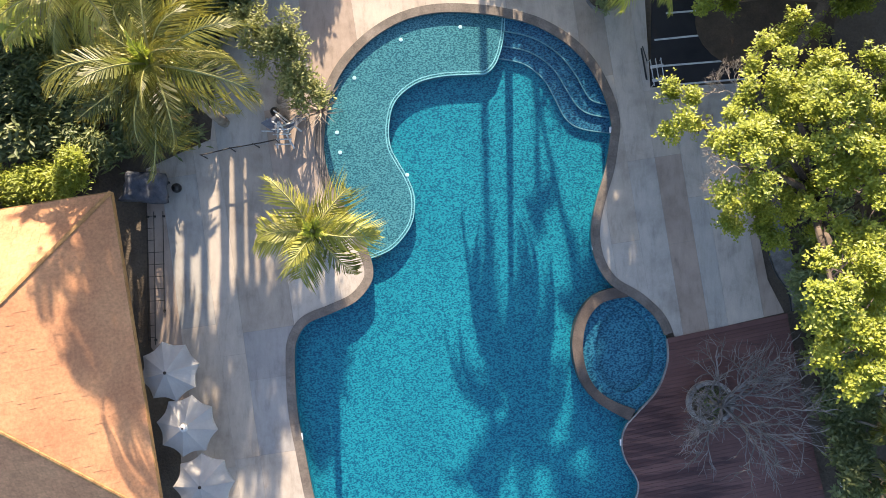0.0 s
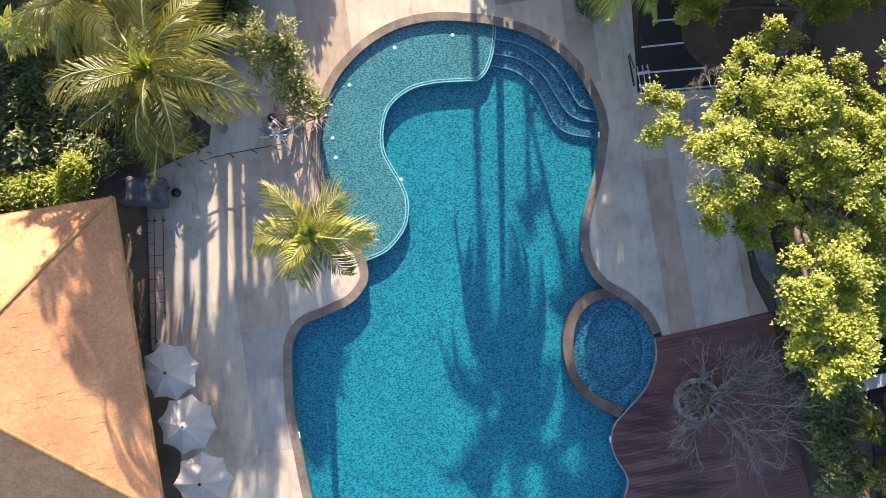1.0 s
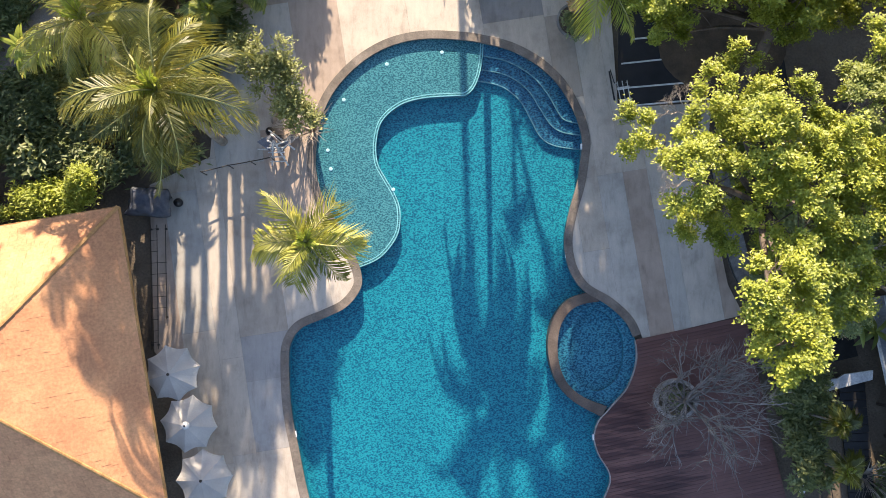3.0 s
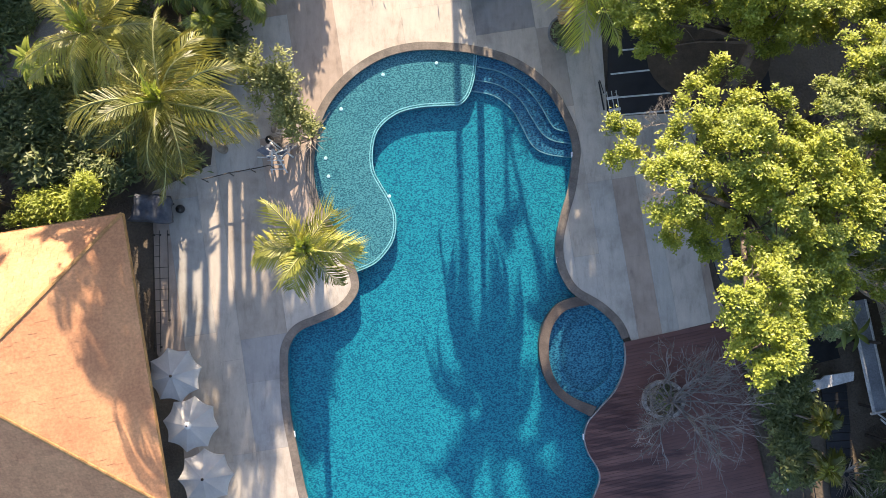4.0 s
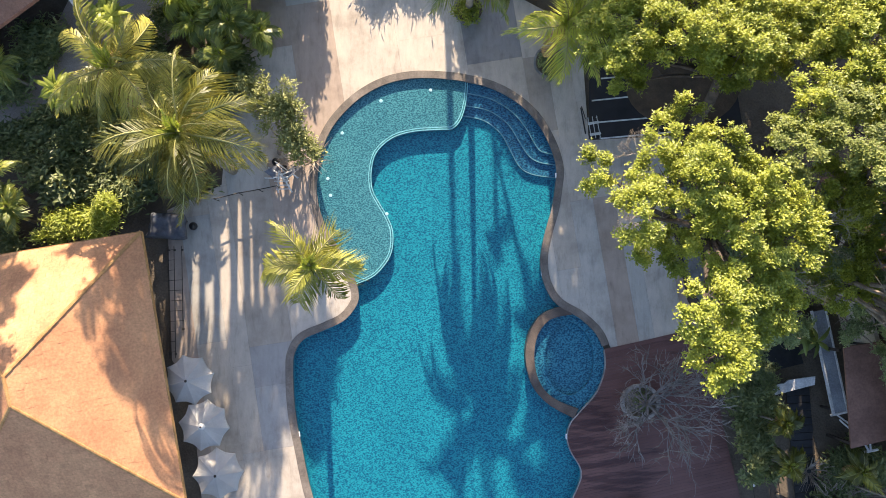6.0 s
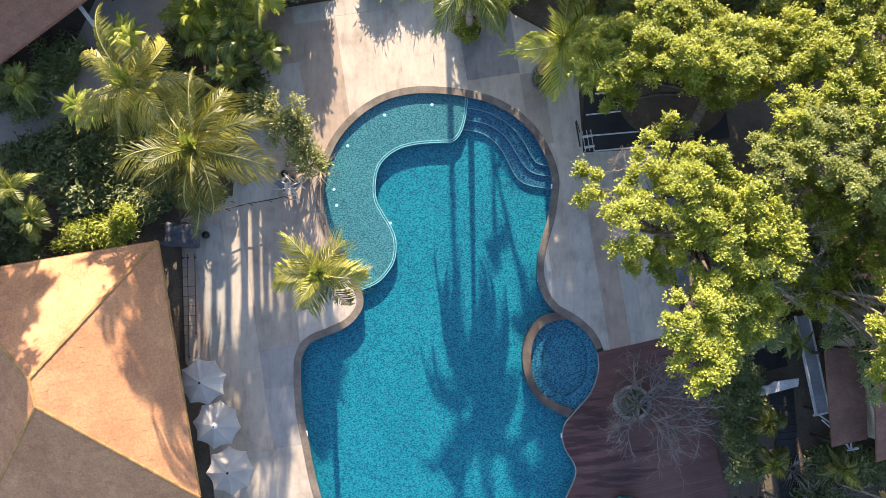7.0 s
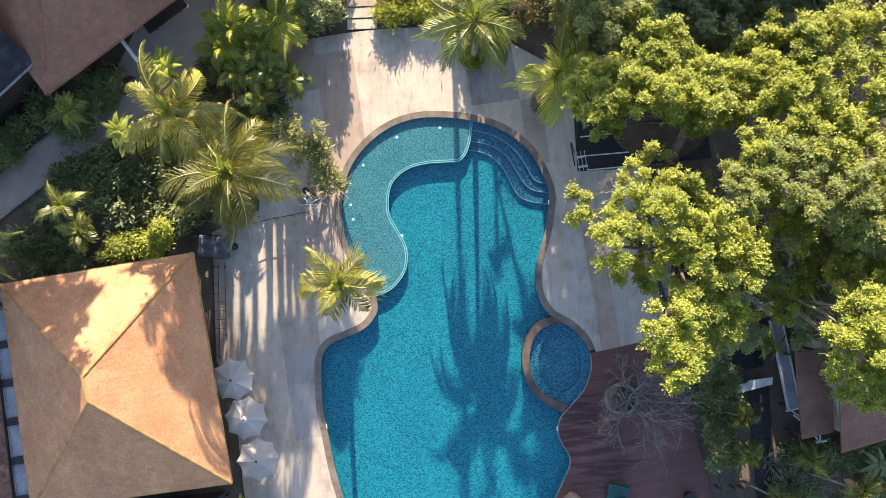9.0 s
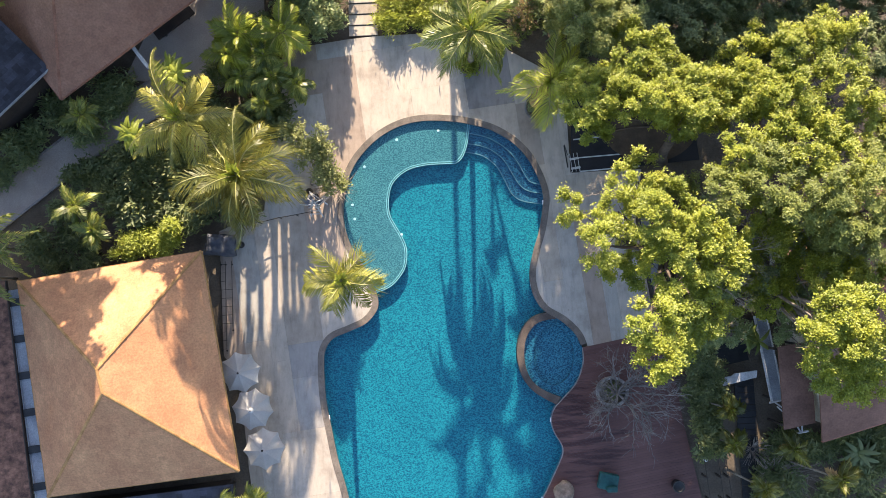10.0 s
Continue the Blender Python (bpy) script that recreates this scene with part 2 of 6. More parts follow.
# Olive frond copy, darkened for fronds that face away from the sun.
M["frond_deep"] = foliage("shaded_olive_frond", [(0.12, (0.047, 0.058, 0.012)), (0.5, (0.131, 0.141, 0.025)), (0.88, (0.411, 0.383, 0.072))], 0.42, 0.3, (0.48, 0.39, 0.045), own=0.5)
M["frond_green"] = foliage("green_frond", [(0.12, (0.078, 0.107, 0.031)), (0.5, (0.224, 0.265, 0.064)), (0.85, (0.538, 0.5, 0.124))], 0.4, 0.34, (0.40, 0.46, 0.06), own=0.5)
M["frond_dry"] = foliage("dry_frond", [(0.12, (0.17, 0.11, 0.05)), (0.5, (0.34, 0.22, 0.095)), (0.85, (0.52, 0.37, 0.17))], 0.7, 0.2, (0.4, 0.27, 0.1))
M["leaf"] = foliage("bright_leaf", [(0.1, (0.080, 0.114, 0.024)), (0.4, (0.208, 0.248, 0.032)), (0.66, (0.366, 0.380, 0.046)), (0.9, (0.482, 0.456, 0.064))], 0.42, 0.25, (0.43, 0.46, 0.05))
M["leaf_mid"] = foliage("muted_yellow_leaf", [(0.12, (0.086, 0.115, 0.040)), (0.5, (0.27, 0.295, 0.085)), (0.85, (0.497, 0.46, 0.143))], 0.5, 0.3, (0.36, 0.4, 0.07))
M["leaf_far"] = foliage("muted_leaf", [(0.12, (0.074, 0.096, 0.034)), (0.5, (0.188, 0.222, 0.054)), (0.85, (0.352, 0.362, 0.082))], 0.5, 0.3, (0.33, 0.36, 0.06))
M["leaf_dark"] = foliage("dark_shrub_leaf", [(0.12, (0.117, 0.151, 0.083)), (0.5, (0.25, 0.309, 0.135)), (0.9, (0.499, 0.489, 0.198))], 0.45, 0.3, (0.22, 0.28, 0.07))
M["leaf_deep"] = foliage("deep_green_leaf", [(0.12, (0.075, 0.096, 0.045)), (0.5, (0.15, 0.185, 0.072)), (0.9, (0.34, 0.335, 0.115))], 0.5, 0.22, (0.16, 0.22, 0.05))
M["leaf_lime"] = foliage("lime_leaf", [(0.12, (0.14, 0.18, 0.03)), (0.5, (0.32, 0.36, 0.05)), (0.85, (0.52, 0.51, 0.10))], 0.45, 0.3, (0.42, 0.48, 0.04))
M["leaf_olive"] = foliage("olive_leaf", [(0.12, (0.10, 0.12, 0.035)), (0.5, (0.24, 0.255, 0.085)), (0.85, (0.48, 0.46, 0.20))], 0.5, 0.3, (0.36, 0.38, 0.08))
M["tile_deep"] = mosaic("deep_pool_mosaic", (0.004, 0.080, 0.142), (0.009, 0.162, 0.224), (0.023, 0.268, 0.310), 16.0)
M["tile_shelf"] = mosaic("shallow_pool_mosaic", (0.022, 0.086, 0.116), (0.056, 0.158, 0.184), (0.13, 0.275, 0.288), 15.5)
M["tile_step"] = mosaic("blue_step_mosaic", (0.012, 0.042, 0.092), (0.028, 0.098, 0.178), (0.065, 0.20, 0.28), 14.0)
M["tile_spa"] = mosaic("spa_bench_mosaic", (0.010, 0.062, 0.115), (0.030, 0.140, 0.215), (0.08, 0.26, 0.32), 14.0)
M["twig"] = surface("grey_twig", (0.115, 0.102, 0.092), (0.30, 0.268, 0.245), 2.0, 14.0, 0.9, 0.5, 0.01)
M["tile_edge"] = surface("pale_edge_tile", (0.30, 0.50, 0.52), (0.48, 0.66, 0.66), 3.0, 20.0, 0.4, 0.1, 0.002)
M["tile_nosing"] = surface("grey_blue_nosing_tile", (0.17, 0.28, 0.30), (0.30, 0.42, 0.43), 3.0, 20.0, 0.4, 0.1, 0.002)
M["green"] = surface("green_cover", (0.003, 0.05, 0.05), (0.01, 0.10, 0.095), 3.0, 30.0, 0.6, 0.2, 0.003)
M["lamp_glass"] = surface("white_lamp_lens", (0.72, 0.74, 0.74), (0.85, 0.86, 0.86), 3.0, 30.0, 0.2, 0.0, 0.001)


def water_material():
    m, nodes, links, bsdf = tree_of("clear_pool_water")
    nodes.remove(bsdf)
    tr = nodes.new("ShaderNodeBsdfTransparent")
    tr.inputs[0].default_value = (0.74, 0.95, 0.985, 1)
    gl = nodes.new("ShaderNodeBsdfGlossy")
    gl.inputs["Roughness"].default_value = 0.06
    face = nodes.new("ShaderNodeLayerWeight")
    face.inputs["Blend"].default_value = 0.5
    steep = nodes.new("ShaderNodeMath")
    steep.operation = "POWER"
    links.new(face.outputs["Facing"], steep.inputs[0])
    steep.inputs[1].default_value = 5.0
    fr = nodes.new("ShaderNodeMath")
    fr.operation = "MULTIPLY_ADD"
    links.new(steep.outputs[0], fr.inputs[0])
    fr.inputs[1].default_value, fr.inputs[2].default_value = 0.98, 0.02
    rip = noise_tex(nodes, links, 5.0, 3.0)
    b = nodes.new("ShaderNodeBump")
    b.inputs["Strength"].default_value, b.inputs["Distance"].default_value = 0.5, 0.03
    links.new(rip, b.inputs["Height"])
    links.new(b.outputs[0], gl.inputs["Normal"])
    ms = nodes.new("ShaderNodeMixShader")
    links.new(fr.outputs[0], ms.inputs[0])
    links.new(tr.outputs[0], ms.inputs[1])
    links.new(gl.outputs[0], ms.inputs[2])
    links.new(ms.outputs[0], nodes["Material Output"].inputs["Surface"])
    return m


M["water"] = water_material()

# ---------------------------------------------------------------- building helpers


def part(name, bm, material, parent=None, label="", smooth=False):
    """Links a bmesh as one mesh object under its thing."""
    me = bpy.data.meshes.new(name)
    bm.to_mesh(me)
    bm.free()
    return from_mesh(name, me, material, parent, label, smooth)


def from_mesh(name, me, material, parent=None, label="", smooth=False):
    if not me.materials:
        me.materials.append(M[material])
    if smooth:
        me.polygons.foreach_set("use_smooth", [True] * len(me.polygons))
    ob = new(name, me)
    if parent:
        ob.parent = parent
    if label:
        ob["label"] = label
    return ob


def thing(name, label, category, x=0.0, y=0.0, z=0.0, turn=0.0, group="", kind=""):
    ob = new(name)
    ob.empty_display_size = 0.2
    ob.matrix_basis = pose(x, y, z, 0, 0, turn)
    return tagged(ob, label, category, group, kind)


def spline(points, closed=False, n=8):
    """Catmull-Rom through the knots."""
    pts = [Vector(p) for p in points]
    out = []
    count = len(pts) if closed else len(pts) - 1
    for i in range(count):
        if closed:
            p0, p1, p2, p3 = (pts[(i + k) % len(pts)] for k in (-1, 0, 1, 2))
        else:
            p0, p1, p2, p3 = (pts[min(max(i + k, 0), len(pts) - 1)] for k in (-1, 0, 1, 2))
        for j in range(n):
            t = j / n
            out.append(0.5 * (2 * p1 + (p2 - p0) * t + (2 * p0 - 5 * p1 + 4 * p2 - p3) * t * t + (3 * p1 - p0 - 3 * p2 + p3) * t ** 3))
    if not closed:
        out.append(pts[-1])
    return out


def offset(chain, d):
    """An open chain shifted sideways, to its left for d > 0."""
    out = []
    for i, p in enumerate(chain):
        a, b = chain[max(i - 1, 0)], chain[min(i + 1, len(chain) - 1)]
        t = (b - a).normalized()
        out.append(Vector((p.x - t.y * d, p.y + t.x * d)))
    return out


def even(chain, step):
    """The chain at even spacing."""
    out, rest = [chain[0]], 0.0
    for a, b in zip(chain, chain[1:]):
        length = (b - a).length
        pos = step - rest
        while pos <= length:
            out.append(a.lerp(b, pos / length))
            pos += step
        rest = length - (pos - step)
    return out


def flat(loops, z):
    """A flat sheet from an outer loop and holes."""
    bm = bmesh.new()
    loops3 = [[Vector((p[0], p[1], 0)) for p in lp] for lp in loops]
    tris = tessellate_polygon(loops3)
    vs = [bm.verts.new((p.x, p.y, z)) for lp in loops3 for p in lp]
    for tri in tris:
        if len(set(tri)) == 3:
            try:
                bm.faces.new([vs[i] for i in tri])
            except ValueError:
                pass
    bmesh.ops.recalc_face_normals(bm, faces=bm.faces)
    for f in bm.faces:
        if f.normal.z < 0:
            f.normal_flip()
    return bm


def sink(bm, depth):
    """Gives a flat sheet thickness, downwards."""
    top = list(bm.faces)
    ret = bmesh.ops.extrude_face_region(bm, geom=top)
    new_faces = [g for g in ret["geom"] if isinstance(g, bmesh.types.BMFace)]
    bmesh.ops.translate(bm, verts=list({v for f in new_faces for v in f.verts}), vec=(0, 0, 0))
    low = {v for f in top for v in f.verts}
    for v in low:
        v.co.z -= depth
    bmesh.ops.recalc_face_normals(bm, faces=bm.faces)
    return bm


def cut(bm, point, normal):
    """Keeps the side against the normal."""
    bmesh.ops.bisect_plane(bm, geom=bm.verts[:] + bm.edges[:] + bm.faces[:], plane_co=point, plane_no=normal, clear_outer=True)


def cell(base, planes, depth):
    """One piece of a sheet: what lies inside all the planes, with a thickness. None if nothing is left."""
    bm = base.copy()
    for point, normal in planes:
        cut(bm, point, normal)
        if not bm.faces:
            bm.free()
            return None
    bmesh.ops.dissolve_limit(bm, angle_limit=0.01, verts=bm.verts, edges=bm.edges)
    if sum(f.calc_area() for f in bm.faces) < 0.004:
        bm.free()
        return None
    return sink(bm, depth)


def strip(chain, z0, z1):
    """An upright wall along a chain."""
    bm = bmesh.new()
    lo = [bm.verts.new((p.x, p.y, z0)) for p in chain]
    hi = [bm.verts.new((p.x, p.y, z1)) for p in chain]
    for i in range(len(chain) - 1):
        bm.faces.new((lo[i], lo[i + 1], hi[i + 1], hi[i]))
    return bm


def ribbon(a, b, top, bottom):
    """A solid band between two chains of equal length."""
    bm = bmesh.new()
    rows = []
    for p, q in zip(a, b):
        rows.append([bm.verts.new((p.x, p.y, bottom)), bm.verts.new((p.x, p.y, top)), bm.verts.new((q.x, q.y, top)), bm.verts.new((q.x, q.y, bottom))])
    for r, s in zip(rows, rows[1:]):
        for k in range(4):
            bm.faces.new((r[k], r[(k + 1) % 4], s[(k + 1) % 4], s[k]))
    bm.faces.new(rows[0])
    bm.faces.new(rows[-1][::-1])
    bmesh.ops.recalc_face_normals(bm, faces=bm.faces)
    return bm


def box(bm, size, at=(0, 0, 0), rot=(0, 0, 0), bevel=0.0):
    m = pose(*at, *rot) @ Matrix.Diagonal((*size, 1))
    made = bmesh.ops.create_cube(bm, size=1, matrix=m)["verts"]
    if bevel:
        edges = list({e for v in made for e in v.link_edges})
        bmesh.ops.bevel(bm, geom=edges, offset=bevel, segments=2, affect="EDGES", profile=0.5)
    return bm


def tube(bm, pts, radii, sides=6):
    """A tapered tube along points."""
    rings = []
    for i, p in enumerate(pts):
        a, b = pts[max(i - 1, 0)], pts[min(i + 1, len(pts) - 1)]
        d = (b - a)
        d = d.normalized() if d.length > 1e-6 else Vector((0, 0, 1))
        u = d.cross(Vector((0.31, 0.17, 0.93)) if abs(d.z) < 0.9 else Vector((1, 0, 0))).normalized()
        w = d.cross(u)
        rings.append([bm.verts.new(p + (u * math.cos(k * math.tau / sides) + w * math.sin(k * math.tau / sides)) * radii[i]) for k in range(sides)])
    for r, s in zip(rings, rings[1:]):
        for k in range(sides):
            bm.faces.new((r[k], r[(k + 1) % sides], s[(k + 1) % sides], s[k]))
    bm.faces.new(rings[-1])
    bm.faces.new(rings[0][::-1])
    return bm


def lathe(bm, profile, sides=20, at=(0, 0, 0)):
    """A turned body from (radius, height) pairs."""
    rings = [[bm.verts.new((at[0] + r * math.cos(k * math.tau / sides), at[1] + r * math.sin(k * math.tau / sides), at[2] + h)) for k in range(sides)] for r, h in profile]
    for a, b in zip(rings, rings[1:]):
        for k in range(sides):
            bm.faces.new((a[k], a[(k + 1) % sides], b[(k + 1) % sides], b[k]))
    bm.faces.new(rings[0][::-1])
    bm.faces.new(rings[-1])
    return bm

# ---------------------------------------------------------------- pool, ground and paving
# The pool's rim: the stone-edged part from the south-west round the north to the spa, then the part along the timber deck.
RIM_STONE = spline([(-3.6, -14.6), (-4.5, -12.3), (-5.07, -10.1), (-5.48, -8.6), (-5.84, -6.72), (-6.06, -5.57), (-6.18, -4.41), (-6.21, -3.03), (-6.12, -2.22),
                    (-5.65, -1.53), (-4.59, -1.09), (-3.65, -0.65), (-3.05, 0.03), (-2.92, 0.61), (-3.14, 1.44), (-3.7, 2.62), (-4.27, 3.58), (-4.61, 4.29),
                    (-4.88, 5.4), (-4.88, 6.31), (-4.67, 7.61), (-4.18, 8.79), (-3.45, 9.73), (-2.49, 10.54), (-1.29, 11.13), (0.13, 11.38), (1.79, 11.29),
                    (2.96, 11.07), (4.13, 10.7), (5.29, 9.98), (6.21, 9.0), (6.87, 7.67), (7.12, 6.6), (7.04, 5.78), (6.82, 4.6), (6.45, 3.43), (6.18, 2.27),
                    (6.2, 1.33), (6.45, 0.51), (6.96, -0.2), (7.98, -0.85), (8.77, -1.64), (9.12, -2.45)], n=6)
RIM_DECK = spline([(9.12, -2.45), (9.12, -3.38), (8.67, -4.51), (7.83, -5.42), (7.33, -5.98), (7.14, -6.66), (7.3, -7.35), (7.69, -8.04), (7.77, -8.49), (7.6, -9.0),
                   (7.15, -9.9), (6.75, -10.7), (6.35, -11.5), (5.9, -13.2), (4.6, -15.2), (2.0, -16.4), (-1.2, -16.2), (-3.6, -14.6)], n=6)
RIM = RIM_STONE[:-1] + RIM_DECK[:-1]
FLOOR_Z, SHELF_Z, WATER_Z, GROUND_Z = -0.60, -0.18, -0.06, -0.12

# Ground: one sheet to the horizon, open over the pool.
FAR = 700.0
ground = part("ground", flat([[(-FAR, -FAR), (FAR, -FAR), (FAR, FAR), (-FAR, FAR)], RIM[::-1]], GROUND_Z), "soil")
tagged(ground, "dark damp garden soil with scattered leaf litter", "ground", kind="structure")

pool = thing("swimming_pool", "free-form swimming pool lined with turquoise mosaic tile", "pool", kind="structure")
part("pool_floor", flat([[(-8, -18), (11, -18), (11, 13), (-8, 13)]], FLOOR_Z), "tile_deep", pool, "turquoise mosaic floor")
part("pool_wall", strip(RIM + [RIM[0]], FLOOR_Z - 0.02, 0.0), "tile_deep", pool, "turquoise mosaic side wall", True)

SHELF = spline([(2.82, 11.5), (2.7, 10.25), (2.41, 9.29), (1.97, 8.8), (1.38, 8.76), (0.07, 8.7), (-1.01, 8.42), (-1.86, 7.72), (-2.16, 6.77), (-2.13, 5.81),
                (-1.79, 5.09), (-1.41, 4.41), (-1.16, 3.65), (-1.23, 2.7), (-1.62, 2.0), (-2.23, 1.43), (-3.2, 1.05)], n=6)


def ledge(chain, outside, top, name, material, label, edge="tile_edge", edges=(0.0,)):
    """A tiled ledge with a pale edge: its front follows the chain, its back lies under the paving."""
    bm = flat([[(p.x, p.y) for p in chain] + outside], top)
    sink(bm, top - FLOOR_Z)
    ob = part(name, bm, material, pool, label)
    for d in edges:
        part("edge_tile", ribbon(offset(chain, d - 0.02), offset(chain, d + 0.02), top + 0.006, top - 0.06), edge, ob)
    return ob


ledge(SHELF, [(-7.2, 1.0), (-7.2, 12.6), (2.82, 12.6)], SHELF_Z, "shallow_shelf", "tile_shelf", "pale shallow lounging shelf", edges=(0.0, -0.11))
STEPS = [
    [(2.8, 10.56), (3.91, 10.26), (4.96, 9.59), (5.65, 8.73), (6.1, 7.88), (6.44, 7.5), (7.3, 7.3)],
    [(2.7, 9.96), (3.8, 9.69), (4.74, 9.01), (5.31, 8.08), (5.77, 7.34), (6.35, 6.97), (7.4, 6.8)],
    [(2.5, 9.48), (3.58, 9.21), (4.4, 8.53), (4.86, 7.67), (5.31, 6.81), (6.02, 6.38), (7.5, 6.15)],
]
for k, knots in enumerate(STEPS):
    ledge(spline(knots, n=6), [(8.6, knots[-1][1]), (8.6, 12.7), (2.76, 12.7)], SHELF_Z - 0.02 - 0.12 * k, "pool_step", "tile_step", "curved blue mosaic step with a pale nosing", "tile_nosing")

# Spa basin beside the timber deck.
SPA_IN = spline([(7.6, -0.7), (6.95, -0.78), (6.35, -1.03), (5.87, -1.68), (5.68, -2.6), (5.76, -3.53), (6.13, -4.34), (6.81, -4.9), (7.75, -5.3)], n=6)
SPA_OUT = spline([(7.45, -0.3), (6.8, -0.35), (6.08, -0.68), (5.5, -1.44), (5.25, -2.4), (5.31, -3.35), (5.62, -4.25), (6.3, -5.05), (7.5, -5.75)], n=6)
part("spa_wall", ribbon(SPA_IN, SPA_OUT, 0.006, FLOOR_Z), "coping_dark", pool, "brown stone wall between spa and pool")
SPA_MID = [a.lerp(b, 0.5) for a, b in zip(SPA_IN, SPA_OUT)]
BENCH_IN = spline([(7.54, -1.04), (6.75, -1.39), (6.33, -2.18), (6.29, -3.34), (6.66, -4.28), (7.46, -4.65), (8.3, -4.09), (8.64, -2.93), (8.38, -1.76)], True, 5)
bench = flat([[(p.x, p.y) for p in SPA_MID] + [(9.7, -4.6), (9.9, -1.6), (8.7, -0.4)], BENCH_IN], -0.26)
part("spa_bench", sink(bench, 0.5), "tile_spa", pool, "mosaic bench round the spa")
part("spa_floor", flat([[(p.x, p.y) for p in SPA_MID] + [(9.7, -4.6), (9.9, -1.6), (8.7, -0.4)]], -0.52), "tile_spa", pool, "blue mosaic spa floor")

water = part("water", flat([RIM], WATER_Z), "water")
tagged(water, "clear rippled turquoise pool water", "water", kind="structure")

# Round lamps let into the shelf and small lamps on the pool's wall.
for x, y, z in ((0.91, 10.76, SHELF_Z), (-1.60, 10.27, SHELF_Z), (-3.58, 8.69, SHELF_Z), (-4.34, 6.40, SHELF_Z), (-4.22, 5.55, SHELF_Z), (-1.43, 4.55, SHELF_Z)):
    bm = lathe(bmesh.new(), [(0.085, 0.0), (0.085, 0.018), (0.06, 0.026)], 14)
    ob = part("pool_lamp", bm, "lamp_glass")
    ob.location = (x, y, z)
    tagged(ob, "small round white lamp set in the pool shelf", "pool lamp", "lamps in the pool")
for x, y, turn in ((-5.93, -6.16, 8), (6.2, 1.40, 0), (7.12, -6.62, 0), (7.06, 6.25, 0), (6.5, -11.2, 20)):
    bm = box(bmesh.new(), (0.09, 0.26, 0.14), bevel=0.02)
    ob = part("skimmer_lamp", bm, "lamp_glass")
    ob.matrix_basis = pose(x, y, -0.05, 0, 0, turn)
    tagged(ob, "small white lamp on the pool wall", "pool lamp", "lamps on the pool wall")

# Coping stones.
line = even(RIM_STONE, 0.155)
for i in range(0, len(line) - 4, 4):
    seg = line[i:i + 5]
    full = offset(line, 0.34)[i:i + 5]
    inner = offset(line, -0.03)[i:i + 5]
    gap0, gap1 = 0.015, 0.015
    a = [inner[0].lerp(inner[1], gap0), *inner[1:-1], inner[-1].lerp(inner[-2], gap1)]
    b = [full[0].lerp(full[1], gap0), *full[1:-1], full[-1].lerp(full[-2], gap1)]
    part("coping_stone", ribbon(a, b, 0.022, GROUND_Z), "coping", pool)

# Concrete paving: long strips, a little askew to the pool.
SKEW = 0.13
OUTER = [(9.46, -2.4), (13.95, -1.45), (13.32, -0.1), (12.95, 2.2), (12.55, 5.0), (13.0, 8.1), (8.76, 7.98), (8.6, 12.8), (7.4, 14.3), (5.3, 15.5), (4.7, 16.3), (1.5, 16.72),
         (-2.63, 16.6), (-4.35, 16.45), (-8.3, 15.9), (-9.2, 10.4), (-9.6, 6.2), (-12.3, 5.0), (-12.1, -2.4), (-11.2, -3.6), (-10.7, -9.0), (-9.9, -15.0), (-4.2, -15.2)]
PAVED = flat([offset(RIM_STONE, 0.345) + [Vector(p) for p in OUTER]], 0.0)
PITS = [(6.95, 12.0, 0.82), (2.95, 14.8, 0.78)]
MORTAR = sink(flat([offset(RIM_STONE, 0.36) + [Vector(p) for p in OUTER]], -0.014), 0.1)
paving = thing("paving", "long pale concrete paving slabs, sunlit and stained", "paving", kind="structure")
EDGES_U = [-14.0, -11.1, -9.6, -8.55, -6.4, -4.3, -2.1, 1.0, 4.35, 7.17, 8.35, 9.5, 10.6, 11.4, 12.9, 16.0]
ALONG, ACROSS = Vector((SKEW, -1, 0)).normalized(), Vector((1, SKEW, 0)).normalized()
rng = random.Random(4)
TONED = [(-12.0, 1.0, "slab_brown"), (-12.0, -2.0, "slab_brown"), (-12.0, 3.5, "slab_brown"), (-8.1, -2.5, "slab_mid"), (-7.6, -4.6, "slab_mid"), (4.4, 13.9, "slab_grey"), (3.4, 13.2, "slab_grey"), (9.2, 2.6, "slab_brown"), (9.6, -0.4, "slab_brown"), (12.9, 1.2, "slab_brown"), (-5.3, 14.6, "slab_brown"), (-7.4, 13.2, "slab_brown"), (-4.0, 12.2, "slab_brown"), (-5.6, 4.6, "slab_brown")]
for u0, u1 in zip(EDGES_U, EDGES_U[1:]):
    cuts = [-19.0]
    while cuts[-1] < 19:
        cuts.append(cuts[-1] + rng.uniform(5.5, 9.5))
    fixed = {7.17: [3.9, 11.5], 8.35: [3.9], 9.5: [3.9], 4.35: [11.6], -9.6: [-5.92], -8.55: [-5.9, -2.8], -6.4: [-5.8]}.get(u0, [])
    cuts = sorted([c for c in cuts if all(abs(c - f) > 1.6 for f in fixed)] + fixed)
    for v0, v1 in zip(cuts, cuts[1:]):
        g = 0.004
        planes = [(ACROSS * ((u0 + g) / math.hypot(1, SKEW)), -ACROSS), (ACROSS * ((u1 - g) / math.hypot(1, SKEW)), ACROSS),
                  (-ALONG * ((v0 + g) / math.hypot(1, SKEW)), ALONG), (-ALONG * ((v1 - g) / math.hypot(1, SKEW)), -ALONG)]
        bm = cell(PAVED, planes, 0.12)
        if bm:
            tone = [m for x, y, m in TONED if u0 < x + SKEW * y < u1 and v0 < y - SKEW * x < v1]
            ob = part("slab", bm, tone[0] if tone else "slab", paving)
            ob.location.z = rng.uniform(-0.003, 0.003)
